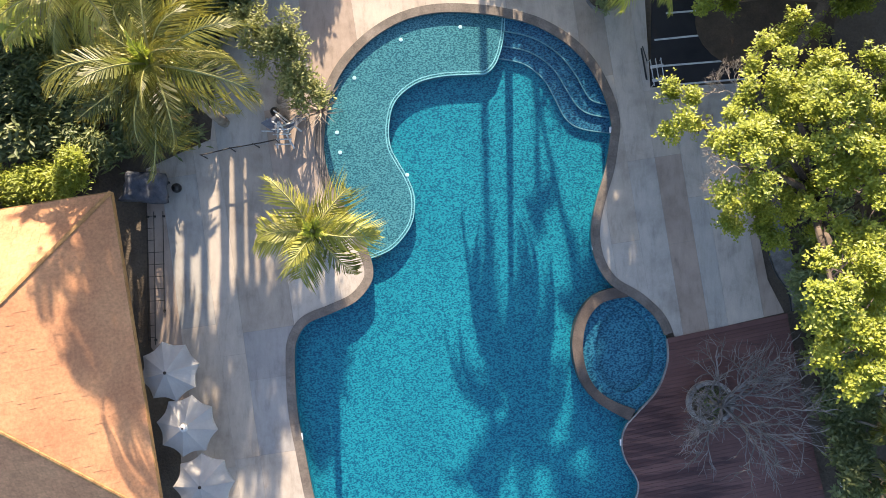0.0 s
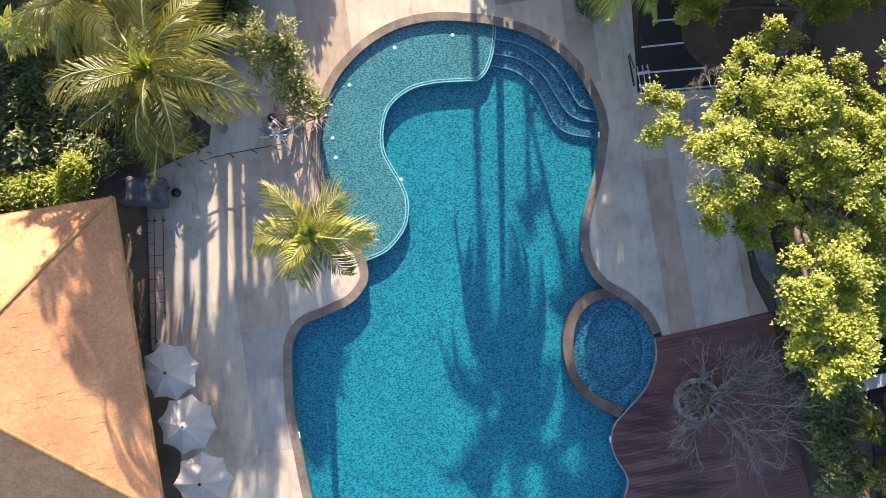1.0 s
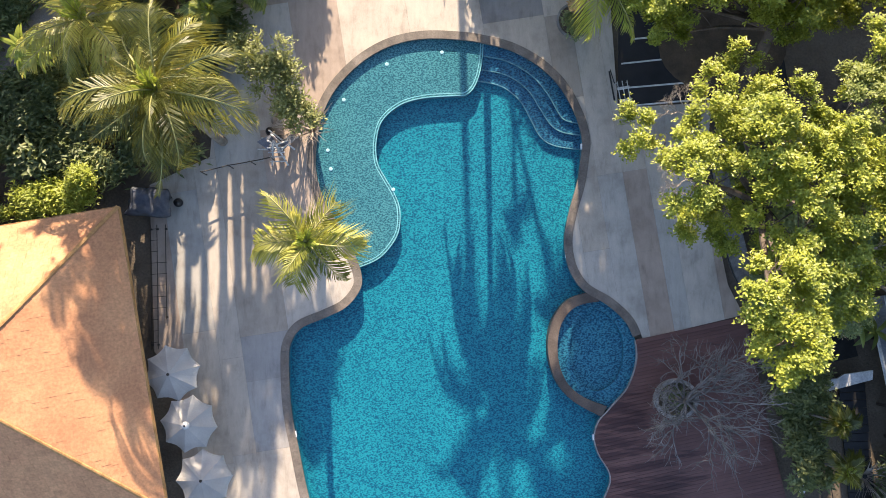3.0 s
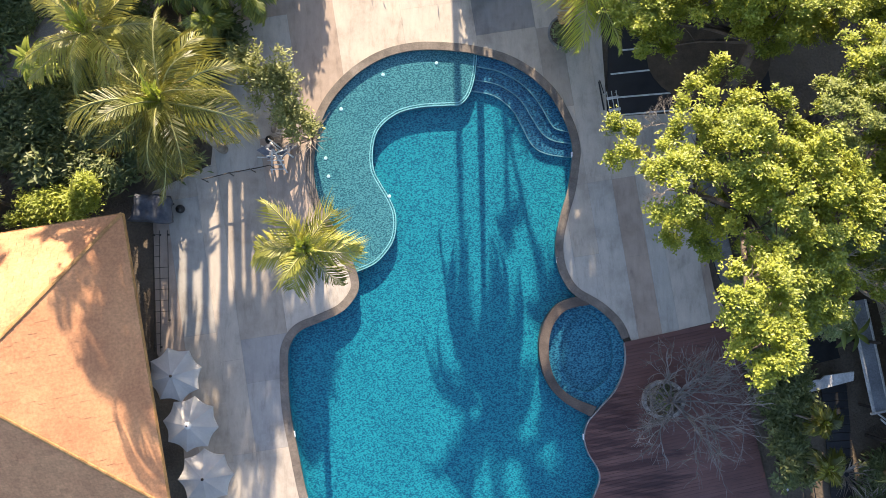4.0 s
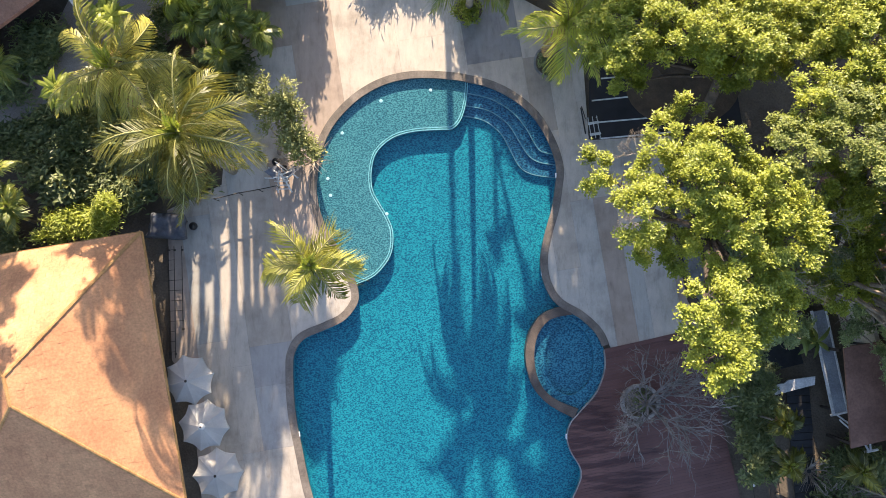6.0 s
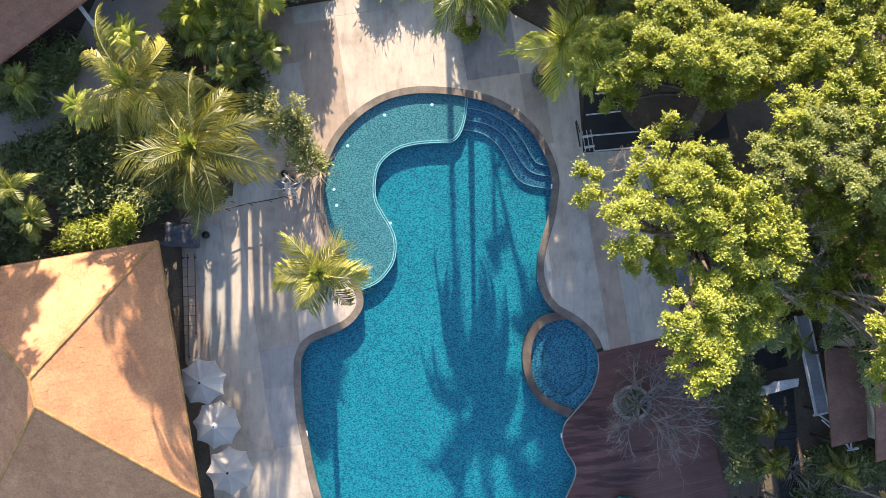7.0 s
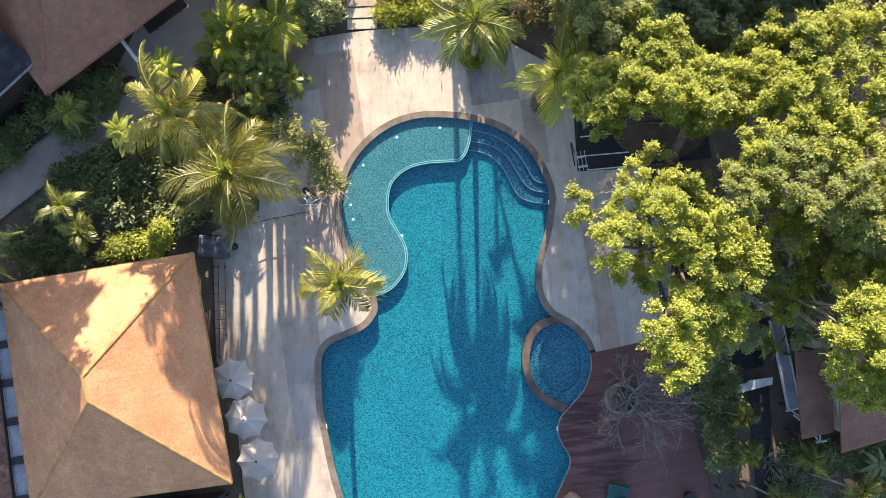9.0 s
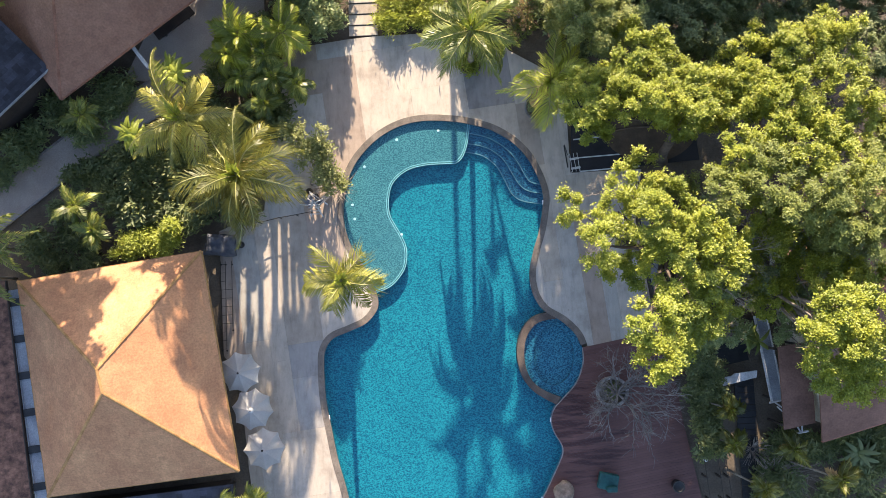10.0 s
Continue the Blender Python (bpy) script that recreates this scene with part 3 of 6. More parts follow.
part("mortar_bed", MORTAR, "stone", paving, "grey mortar in the joints")
PAVED.free()

# Timber deck.
DECKED = flat([RIM_DECK[:-12] + [Vector(p) for p in ((5.4, -17.0), (16.6, -17.0), (15.8, -11.4), (14.95, -7.2), (14.05, -1.5))]], 0.0)
deck = thing("timber_deck", "red-brown timber deck with worn wet boards", "deck", kind="structure")
BOARD = 0.15
DOWN = Vector((-0.19, 1.0, 0)).normalized()
for k in range(-118, 10):
    y0 = -1.6 + k * BOARD
    planes = [(DOWN * (y0 + 0.003), -DOWN), (DOWN * (y0 + BOARD - 0.003), DOWN)]
    bm = cell(DECKED, planes, 0.05)
    if bm:
        ob = part("plank", bm, "plank", deck)
        ob.location.z = 0.01 + rng.uniform(-0.002, 0.002)
DECKED.free()
part("edge_board", ribbon([Vector((9.14, -2.62)), Vector((14.1, -1.68))], [Vector((9.14, -2.42)), Vector((14.06, -1.48))], 0.03, -0.06), "plank", deck, "wide edge board of the deck")
part("deck_edge", ribbon(offset(RIM_DECK, 0.03), offset(RIM_DECK, -0.02), 0.026, -0.14), "stone", deck, "pale metal edge strip of the deck")

# ---------------------------------------------------------------- buildings


def shingle_mesh(width, course, lift):
    """One shingle: its butt end stands proud of the course below."""
    bm = bmesh.new()
    w, g = width / 2, 0.002
    co = [(-w + g, 0, 0), (w - g, 0, 0), (w - g, course * 1.08, 0), (-w + g, course * 1.08, 0),
          (-w + g, 0, lift), (w - g, 0, lift), (w - g, course * 1.08, 0.004), (-w + g, course * 1.08, 0.004)]
    v = [bm.verts.new(c) for c in co]
    for f in ((4, 5, 6, 7), (0, 1, 5, 4), (1, 2, 6, 5), (3, 0, 4, 7)):
        bm.faces.new([v[i] for i in f])
    me = bpy.data.meshes.new("shingle")
    bm.to_mesh(me)
    bm.free()
    return me


def slope(parent, outline, material, width=0.34, course=0.29, lift=0.008, single=False, seed=1, label="", rough_lift=0.0):
    """One roof slope: a boarded plane under courses of shingles. outline: eave start, eave end, then the upper corners, counter-clockwise from above."""
    pts = [Vector(p) for p in outline]
    e = (pts[1] - pts[0]).normalized()
    n = e.cross(pts[2] - pts[0]).normalized()
    up = n.cross(e)
    frame_m = Matrix((e, up, n)).transposed().to_4x4()
    frame_m.translation = pts[0]
    inv = frame_m.inverted()
    loc = [inv @ p for p in pts]
    high, left, right = max(p.y for p in loc), min(p.x for p in loc), max(p.x for p in loc)
    under = bmesh.new()
    lo = [under.verts.new((p.x, p.y, -0.10)) for p in loc]
    hi = [under.verts.new((p.x, p.y, 0.0)) for p in loc]
    under.faces.new(hi)
    under.faces.new(lo[::-1])
    for i in range(len(loc)):
        j = (i + 1) % len(loc)
        under.faces.new((lo[i], lo[j], hi[j], hi[i]))
    base = part("roof_slope", under, material, parent, label)
    base.matrix_local = frame_m
    sides = []
    for i in range(len(loc)):
        a, b = loc[i], loc[(i + 1) % len(loc)]
        d = (b - a).normalized()
        sides.append((a, Vector((d.y, -d.x, 0))))
    one = shingle_mesh(width, course, lift)
    one.materials.append(M[material])
    rest = bmesh.new()
    r = random.Random(seed)
    row, y, made = 0, 0.0, 0
    while y < high - 0.05:
        x = left - width * r.uniform(0.1, 0.9)
        while x < right + width:
            cx = x + width / 2
            corners = [Vector((cx + sx * width / 2, y + sy, 0)) for sx in (-1, 1) for sy in (0, course * 1.08)]
            depth_in = [max((c - a).dot(nn) for c in corners) for a, nn in sides]
            shallow = [min((c - a).dot(nn) for c in corners) for a, nn in sides]
            at = Matrix.Translation((cx, y, r.uniform(0.0, 0.004) + (rough_lift if r.random() < 0.35 else 0.0)))
            if single and made < 300 and max(depth_in) < 0:
                made += 1
                ob = new("shingle", one)
                ob.parent = base
                ob.matrix_basis = at
            elif max(shallow) < 0:
                before = len(rest.verts)
                rest.from_mesh(one)
                rest.verts.ensure_lookup_table()
                bmesh.ops.transform(rest, matrix=at, verts=rest.verts[before:])
            x += width
        row += 1
        y += course
    for a, nn in sides:
        if rest.faces:
            cut(rest, a, nn)
    if rest.faces:
        ob = part("shingles", rest, material, base)
        tagged(ob, kind="stuff")
    return base


def caps(parent, a, b, material="ridge", step=0.42, size=0.085):
    """Overlapping half-round caps along a hip or ridge."""
    a, b = Vector(a), Vector(b)
    d = (b - a).normalized()
    side = d.cross(Vector((0, 0, 1))).normalized()
    up = side.cross(d)
    bm = bmesh.new()
    rings = []
    for s, grow in ((0.0, 1.12), (step * 1.06, 0.92)):
        rings.append([bm.verts.new((s, math.cos(t) * size * grow, math.sin(t) * size * 0.55 * grow - 0.02)) for t in (0, math.pi * 0.25, math.pi * 0.5, math.pi * 0.75, math.pi)])
    for k in range(4):
        bm.faces.new((rings[0][k], rings[1][k], rings[1][k + 1], rings[0][k + 1]))
    bm.faces.new(rings[0])
    bmesh.ops.recalc_face_normals(bm, faces=bm.faces)
    me = bpy.data.meshes.new("ridge_cap")
    bm.to_mesh(me)
    bm.free()
    me.materials.append(M[material])
    m = Matrix((d, side, up)).transposed().to_4x4()
    count = max(round((b - a).length / step), 1)
    step = (b - a).length / count
    for k in range(count):
        ob = new("ridge_cap", me)
        ob.parent = parent
        ob.matrix_basis = Matrix.Translation(a + d * step * k + up * 0.03) @ m


def fascia(parent, a, b, z, material="ridge", drop=0.22):
    a, b = Vector((*a, z)), Vector((*b, z))
    d = b - a
    bm = box(bmesh.new(), (d.length, 0.06, drop), (0, 0, -drop / 2), bevel=0.008)
    ob = part("fascia", bm, material, parent)
    ob.matrix_basis = Matrix.Translation((a + b) / 2) @ pose(0, 0, 0, 0, 0, math.degrees(math.atan2(d.y, d.x)))


def inner_walls(parent, corners, inset, top, material):
    """Four walls under the eaves."""
    mid = sum((Vector(c) for c in corners), Vector((0, 0))) / len(corners)
    pts = [mid + (Vector(c) - mid) * (1 - inset / (Vector(c) - mid).length) for c in corners]
    for a, b in zip(pts, pts[1:] + pts[:1]):
        d = b - a
        bm = box(bmesh.new(), (d.length - 0.21, 0.2, top + 0.12), (0, 0, (top - 0.12) / 2))
        ob = part("wall", bm, material, parent)
        c = (a + b) / 2
        ob.matrix_basis = pose(c.x, c.y, 0, 0, 0, math.degrees(math.atan2(d.y, d.x)))


EAVE, PEAK = 3.0, 6.2
NE, SE, SW, NW = (-12.43, 3.68), (-10.47, -8.47), (-20.95, -9.6), (-22.67, 2.25)
R1, R2 = (-16.8, -2.42, PEAK), (-16.51, -3.63, PEAK)
pavilion = thing("pavilion", "pavilion with a tan shingled hip roof beside the pool", "pavilion")
slope(pavilion, [(*SE, EAVE), (*NE, EAVE), R1, R2], "shingle", single=True, seed=2, label="tan shingled roof slope", rough_lift=0.007)
slope(pavilion, [(*NE, EAVE), (*NW, EAVE), R1], "shingle", seed=3, rough_lift=0.007)
slope(pavilion, [(*NW, EAVE), (*SW, EAVE), R2, R1], "shingle", seed=4, rough_lift=0.007)
slope(pavilion, [(*SW, EAVE), (*SE, EAVE), R2], "shingle", seed=5, rough_lift=0.007)
for corner, top in ((NE, R1), (NW, R1), (SE, R2), (SW, R2)):
    caps(pavilion, (*corner, EAVE), top)
caps(pavilion, R1, R2)
for a, b in ((NE, SE), (SE, SW), (SW, NW), (NW, NE)):
    fascia(pavilion, a, b, EAVE + 0.02)
inner_walls(pavilion, [NE, SE, SW, NW], 2.6, 3.5, "darkwall")

# Wing beyond the gutter.
wing = thing("wing_building", "low wing with a mottled weathered shingle roof", "building")
A1, A2 = Vector((-23.35, 2.3)), Vector((-21.75, -10.5))
slope(wing, [(A2.x, A2.y, 3.0), (A1.x, A1.y, 3.0), (A1.x - 7, A1.y - 0.9, 5.6), (A2.x - 7, A2.y - 0.9, 5.6)], "shingle_old", seed=6, label="mottled weathered roof slope")
slope(wing, [(A1.x - 14, A1.y - 1.8, 3.0), (A2.x - 14, A2.y - 1.8, 3.0), (A2.x - 7, A2.y - 0.9, 5.6), (A1.x - 7, A1.y - 0.9, 5.6)], "shingle_old", seed=7)
fascia(wing, A1, A2, 3.02, "darkwall")
inner_walls(wing, [A1, A2, A2 + Vector((-14, -1.8)), A1 + Vector((-14, -1.8))], 1.2, 3.1, "plaster")
gutter = thing("valley_gutter", "grey metal gutter with dark brackets between two roofs", "gutter")
g0, g1 = Vector((-22.95, 1.8)), Vector((-21.35, -10.0))
gd = g1 - g0
bm = bmesh.new()
box(bm, (gd.length, 0.62, 0.03))
box(bm, (gd.length, 0.03, 0.14), (0, 0.31, 0.06))
box(bm, (gd.length, 0.03, 0.14), (0, -0.31, 0.06))
trough = part("trough", bm, "grey", gutter, "dull grey metal trough")
trough.matrix_basis = Matrix.Translation(((g0.x + g1.x) / 2, (g0.y + g1.y) / 2, 2.74)) @ pose(0, 0, 0, 0, 0, math.degrees(math.atan2(gd.y, gd.x)))
for k in range(6):
    p = g0.lerp(g1, 0.06 + k * 0.172)
    ob = part("bracket", box(bmesh.new(), (0.42, 0.72, 0.10), bevel=0.02), "black", gutter)
    ob.matrix_basis = pose(p.x, p.y, 2.83, 0, 0, math.degrees(math.atan2(gd.y, gd.x)))
for k in range(5):
    p = g0.lerp(g1, 0.14 + k * 0.172)
    ob = part("post", box(bmesh.new(), (0.14, 0.14, 2.85), (0, 0, 1.31)), "darkwall", gutter)
    ob.matrix_basis = pose(p.x, p.y, 0, 0, 0, 8)

# Dark lean-to south of the pavilion.
lean = thing("lean_to", "low lean-to with a dark slate roof", "building")
slope(lean, [(-22.5, -17.0, 2.0), (-11.2, -15.8, 2.0), (-10.9, -9.25, 2.6), (-21.6, -10.3, 2.6)], "slate", seed=8, label="dark slate roof slope")
inner_walls(lean, [(-11.2, -15.8), (-10.9, -9.25), (-21.6, -10.3), (-22.5, -17.0)], 0.8, 2.0, "darkwall")
skylight = part("roof_hatch", box(bmesh.new(), (0.55, 0.4, 0.12), bevel=0.02), "white", lean, "small white roof hatch")
skylight.matrix_basis = pose(-18.35, -10.35, 2.66, 4, 0, 6)

# House to the north-west: brown hip roof, slate roof over its corner.
C0 = Vector((-20.28, 12.43))
DA, DB = Vector((0.806, 0.592)), Vector((-0.592, 0.806))
house = thing("brown_house", "house with a large brown shingled hip roof", "house")
c1, c2, c3 = C0 + DA * 9.9, C0 + DA * 9.9 + DB * 11, C0 + DB * 11
ra, rb = C0 + DA * 5.5 + DB * 5.5, C0 + DA * 9.9 + DB * 5.5
slope(house, [(*C0, 3.0), (*c1, 3.0), (*rb, 6.5), (*ra, 6.5)], "shingle_brown", seed=9, label="brown shingled roof slope")
bm = bmesh.new()
for inset in (0.5, 0.8):
    q = [p - DA * inset for p in (c1 + DB * 0.6, c2 - DB * 0.6, rb)]
    bm.faces.new([bm.verts.new((q[0].x, q[0].y, 3.0)), bm.verts.new((q[1].x, q[1].y, 3.0)), bm.verts.new((q[2].x, q[2].y, 6.2))])
part("gable_wall", bm, "plaster", house, "cream plaster gable wall")
slope(house, [(*c2, 3.0), (*c3, 3.0), (*ra, 6.5), (*rb, 6.5)], "shingle_brown", seed=11)
slope(house, [(*c3, 3.0), (*C0, 3.0), (*ra, 6.5)], "shingle_brown", seed=12)
for corner, top in ((C0, ra), (c3, ra)):
    caps(house, (*corner, 3.0), (*top, 6.5), "ridge_red")
caps(house, (*ra, 6.5), (*rb, 6.5), "ridge_red")
for a, b in ((C0, c1), (c2, c3), (c3, C0)):
    fascia(house, a, b, 3.02, "ridge_red")
inner_walls(house, [C0, c1, c2, c3], 2.6, 3.3, "darkwall")
annex = thing("slate_annex", "annex with a dark slate roof and a pale metal edge", "building")
s0, s1 = Vector((-20.75, 14.15)), Vector((-25.4, 9.85))
sn = Vector((-0.66, 0.75))
slope(annex, [(*s1, 3.3), (*s0, 3.3), (*(s0 + sn * 6.5), 5.8), (*(s1 + sn * 6.5), 5.8)], "slate", 0.4, 0.26, seed=13, label="dark slate roof slope")
part("back_wall", strip([s0 + sn * 6.4, s1 + sn * 6.4], GROUND_Z, 5.7), "darkwall", annex, "dark timber back wall")
fascia(annex, s0 - sn * 0.04, s1 - sn * 0.04, 3.36, "grey", 0.16)
inner_walls(annex, [s0, s1, s1 + sn * 6.4, s0 + sn * 6.4], 0.9, 3.2, "darkwall")

# Terrace, dark slab by the eaves and white rail beside that house.
terrace = part("terrace", sink(flat([[(-17.9, 14.4), (-12.4, 13.4), (-9.4, 16.0), (-9.5, 21.5), (-14.5, 21.5)]], -0.012), 0.1), "road")
tagged(terrace, "dim grey paved terrace beside the brown house", "terrace", kind="structure")
rail = thing("white_beam", "white painted beam reaching out from the eaves", "beam")
b0, b1 = Vector((-16.95, 16.2, 0)), Vector((-15.55, 14.3, 0))
bd = b1 - b0
beam = part("beam", box(bmesh.new(), (bd.length, 0.2, 0.16), bevel=0.02), "white", rail)
beam.matrix_basis = Matrix.Translation((b0 + b1) / 2 + Vector((0, 0, 2.4))) @ pose(0, 0, 0, 0, 0, math.degrees(math.atan2(bd.y, bd.x)))
leg = part("post", box(bmesh.new(), (0.16, 0.16, 2.44), (0, 0, 1.1), bevel=0.02), "white", rail)
leg.location = b1 - bd.normalized() * 0.15
# Dark slab on legs that fills a dark notch at the eave line.
bench = thing("dark_eave_slab", "long dark slab on two legs, filling a dark notch by the eaves", "bench")
bb = part("seat", box(bmesh.new(), (2.7, 0.72, 0.1), bevel=0.02), "darkwall", bench)
bb.matrix_basis = pose(-14.8, 17.62, 0.42, 0, 0, 36.3)
for s in (-0.85, 0.85):
    lg = part("leg", box(bmesh.new(), (0.1, 0.5, 0.42)), "black", bench)
    lg.matrix_basis = pose(-14.8 + s * 0.806, 17.62 + s * 0.592, 0.18, 0, 0, 36.3)

# Garden road on the west side.
ROAD = [Vector((-34, 0.2)), Vector((-25.9, 6.35)), Vector((-20.3, 10.6)), Vector((-17.1, 12.6)), Vector((-14.0, 14.4))]
road = part("garden_path", ribbon(offset(ROAD, 1.0), offset(ROAD, -1.0), -0.02, -0.2), "road")
tagged(road, "grey concrete garden path between the plants", "path", kind="structure")
for d in (1.06, -1.06):
    kerb = part("kerb", ribbon(offset(ROAD, d + 0.06), offset(ROAD, d - 0.06), 0.03, -0.2), "stone")
    tagged(kerb, "low grey stone kerb along the garden path", "kerb", kind="structure")

# Steps up to the north, between hedges.
stair = thing("garden_steps", "brown stone garden steps with dark risers", "steps", kind="structure")
for k in range(7):
    bm = box(bmesh.new(), (1.72, 0.62, 0.16), (0, 0, 0), bevel=0.015)
    ob = part("step", bm, "slab", stair)
    ob.matrix_basis = pose(-3.47 + 0.0 * k, 16.95 + 0.66 * k, -0.06 + 0.04 * k, 0, 0, 1)
    dk = part("riser", box(bmesh.new(), (1.72, 0.06, 0.16)), "darkwall", stair)
    dk.matrix_basis = pose(-3.47, 16.62 + 0.66 * k, -0.09 + 0.04 * k, 0, 0, 1)

# Houses to the east, mostly under the trees.
east = thing("east_house", "house with red-brown shingle roofs under the trees", "house")
slope(east, [(21.75, -7.75, 2.6), (32.0, -4.9, 2.6), (30.2, 1.2, 5.2), (20.4, -1.2, 5.2)], "shingle_red", seed=15, label="red-brown shingled roof slope")
slope(east, [(28.4, 7.4, 2.6), (18.9, 5.4, 2.6), (20.4, -1.2, 5.2), (30.2, 1.2, 5.2)], "shingle_red", seed=16)
inner_walls(east, [(21.75, -7.75), (32.0, -4.9), (28.4, 7.4), (18.9, 5.4)], 1.0, 2.6, "plaster")
fascia(east, (21.75, -7.75), (32.0, -4.9), 2.62, "ridge_red")
porch = thing("east_porch", "small porch with a red-brown shingle roof", "porch")
slope(porch, [(19.85, -7.1, 2.2), (21.6, -6.75, 2.2), (21.2, -2.2, 2.9), (19.4, -2.4, 2.9)], "shingle_red", seed=17, label="red-brown shingled porch roof")
for x, y in ((19.95, -6.9), (21.5, -6.6), (19.6, -2.6), (21.1, -2.4)):
    ob = part("post", box(bmesh.new(), (0.12, 0.12, 2.3), (0, 0, 1.0)), "darkwall", porch)
    ob.location = (x, y, 0)
for a, b in (((20.9, -6.9, 1.2), (21.25, -7.5, 1.2)), ((21.0, -7.5, 1.2), (21.65, -7.4, 1.2)), ((21.3, -6.9, 1.2), (21.3, -7.5, 1.2))):
    bm = tube(bmesh.new(), [Vector(a), Vector(b)], [0.06, 0.06], 4)
    part("strut", bm, "white", porch, "white painted strut")

awning = thing("awning", "grey panel awning in a white timber frame", "awning")
for x, y, w, l, z, mt, nm in ((19.68, -3.2, 0.56, 4.9, 1.02, "grey", "panel"), (19.32, -3.25, 0.14, 5.0, 1.06, "white", "beam"), (20.0, -3.15, 0.09, 4.9, 1.06, "white", "beam")):
    ob = part(nm, box(bmesh.new(), (w, l, 0.08), bevel=0.012), mt, awning)
    ob.matrix_basis = pose(x, y, z, 0, 0, 9)
ob = part("beam", box(bmesh.new(), (0.95, 0.1, 0.1), bevel=0.012), "white", awning)
ob.matrix_basis = pose(20.02, -5.68, 1.07, 0, 0, 10)
for k in range(2):
    bm = tube(bmesh.new(), [Vector((19.9 + 0.12 * k, -5.75 - 0.25 * k, 1.0)), Vector((20.75 + 0.05 * k, -6.35 - 0.3 * k, 0.7))], [0.05, 0.05], 4)
    part("strut", bm, "white", awning, "white slanting strut")
for x, y in ((19.7, -5.5), (20.2, -5.4), (19.0, -1.0), (19.8, -0.9)):
    ob = part("post", box(bmesh.new(), (0.1, 0.1, 1.1), (0, 0, 0.43)), "darkwall", awning)
    ob.location = (x, y, 0)
canopy = thing("white_canopy", "flat white canopy slab over a dark doorway", "canopy")
cv = flat([[(16.45, -4.6), (16.95, -4.75), (18.9, -4.3), (18.95, -3.9), (17.65, -4.05), (17.45, -4.2), (16.65, -4.3)]], 1.05)
part("canopy_slab", sink(cv, 0.12), "white", canopy)
for x, y in ((16.9, -4.6), (18.5, -4.2)):
    ob = part("post", box(bmesh.new(), (0.12, 0.12, 1.1), (0, 0, 0.4)), "darkwall", canopy)
    ob.location = (x, y, 0)
# Black boards and doorway panel: the deep shade is put into their colour.
walkway = thing("dark_walkway", "dark timber walkway, deep shade painted into its black boards", "walkway", kind="structure")
for k in range(26):
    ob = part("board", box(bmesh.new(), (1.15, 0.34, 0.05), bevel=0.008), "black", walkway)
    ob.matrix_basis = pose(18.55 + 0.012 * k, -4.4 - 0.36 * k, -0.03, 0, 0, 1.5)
ramp_panel = part("doorway_shade", box(bmesh.new(), (2.4, 1.5, 0.05)), "black")
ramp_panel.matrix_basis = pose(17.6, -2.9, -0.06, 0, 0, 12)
tagged(ramp_panel, "black panel painting the shade inside a doorway", "floor", kind="structure")
fence = thing("rail_fence", "dark timber rail fence with thin pale rails", "fence")
for k, (x0, x1) in enumerate(((15.75, 16.35), (16.55, 17.1), (17.0, 17.6))):
    bm = tube(bmesh.new(), [Vector((x0, -8.6, 0.75)), Vector((x1, -14.0, 0.75))], [0.02, 0.02], 5)
    part("rail", bm, "rope" if k < 2 else "darkwall", fence)
    for j in range(5):
        y = -8.7 - j * 1.3
        ob = part("post", box(bmesh.new(), (0.09, 0.09, 0.9), (0, 0, 0.33)), "darkwall", fence)
        ob.location = (x0 + (x1 - x0) * (-y - 8.6) / 5.4, y, 0)
for x, y, r in ((16.05, -8.45, 0.12), (16.2, -8.8, 0.13), (16.12, -9.15, 0.12)):
    bm = lathe(bmesh.new(), [(r * 0.7, 0), (r, 0.1), (r * 0.95, 0.2), (r * 0.5, 0.26)], 12)
    ob = part("white_jar", bm, "white", smooth=True)
    ob.location = (x, y, GROUND_Z)
    tagged(ob, "small white round jar beside the rail fence", "jar", "jars by the fence")

# Stone strip and edging east of the paving.
STRIPE = spline([(12.72, 5.4), (13.0, 3.6), (13.15, 2.0), (13.55, 0.35), (14.1, -0.6), (14.2, -1.4)], n=4)
edging = part("stone_strip", ribbon(offset(STRIPE, 0.95), offset(STRIPE, 0.08), 0.03, -0.2), "stone")
tagged(edging, "narrow strip of grey cobbled stone beside the paving", "stone strip", kind="structure")
hose = part("cable", tube(bmesh.new(), [Vector((p.x + 0.02, p.y, 0.03)) for p in STRIPE], [0.03] * len(STRIPE), 6), "black")
tagged(hose, "black cable lying along the paving edge", "cable")

# Black court with white lines.
court = part("asphalt_court", sink(flat([[(8.78, 8.02), (13.6, 8.35), (16.5, 8.6), (16.0, 13.2), (9.0, 12.9)]], -0.004), 0.2), "asphalt")
tagged(court, "black asphalt court with painted white lines", "court", kind="structure")
for x0, y0, x1, y1 in ((8.99, 9.98, 10.95, 10.14), (9.02, 8.86, 12.39, 9.07), (9.35, 8.05, 12.9, 8.28), (9.5, 11.1, 11.1, 11.2)):
    d = Vector((x1 - x0, y1 - y0))
    ob = part("painted_line", box(bmesh.new(), (d.length, 0.075, 0.008)), "line")
    ob.matrix_basis = pose((x0 + x1) / 2, (y0 + y1) / 2, 0.002, 0, 0, math.degrees(math.atan2(d.y, d.x)))
    tagged(ob, "worn white line painted on the black court", "line", "court lines", "structure")
ov = [(13.6 + 2.9 * math.cos(a * math.tau / 28), 10.7 + 2.2 * math.sin(a * math.tau / 28)) for a in range(28)]
bed = part("earth_bed", sink(flat([ov], 0.03), 0.2), "litter")
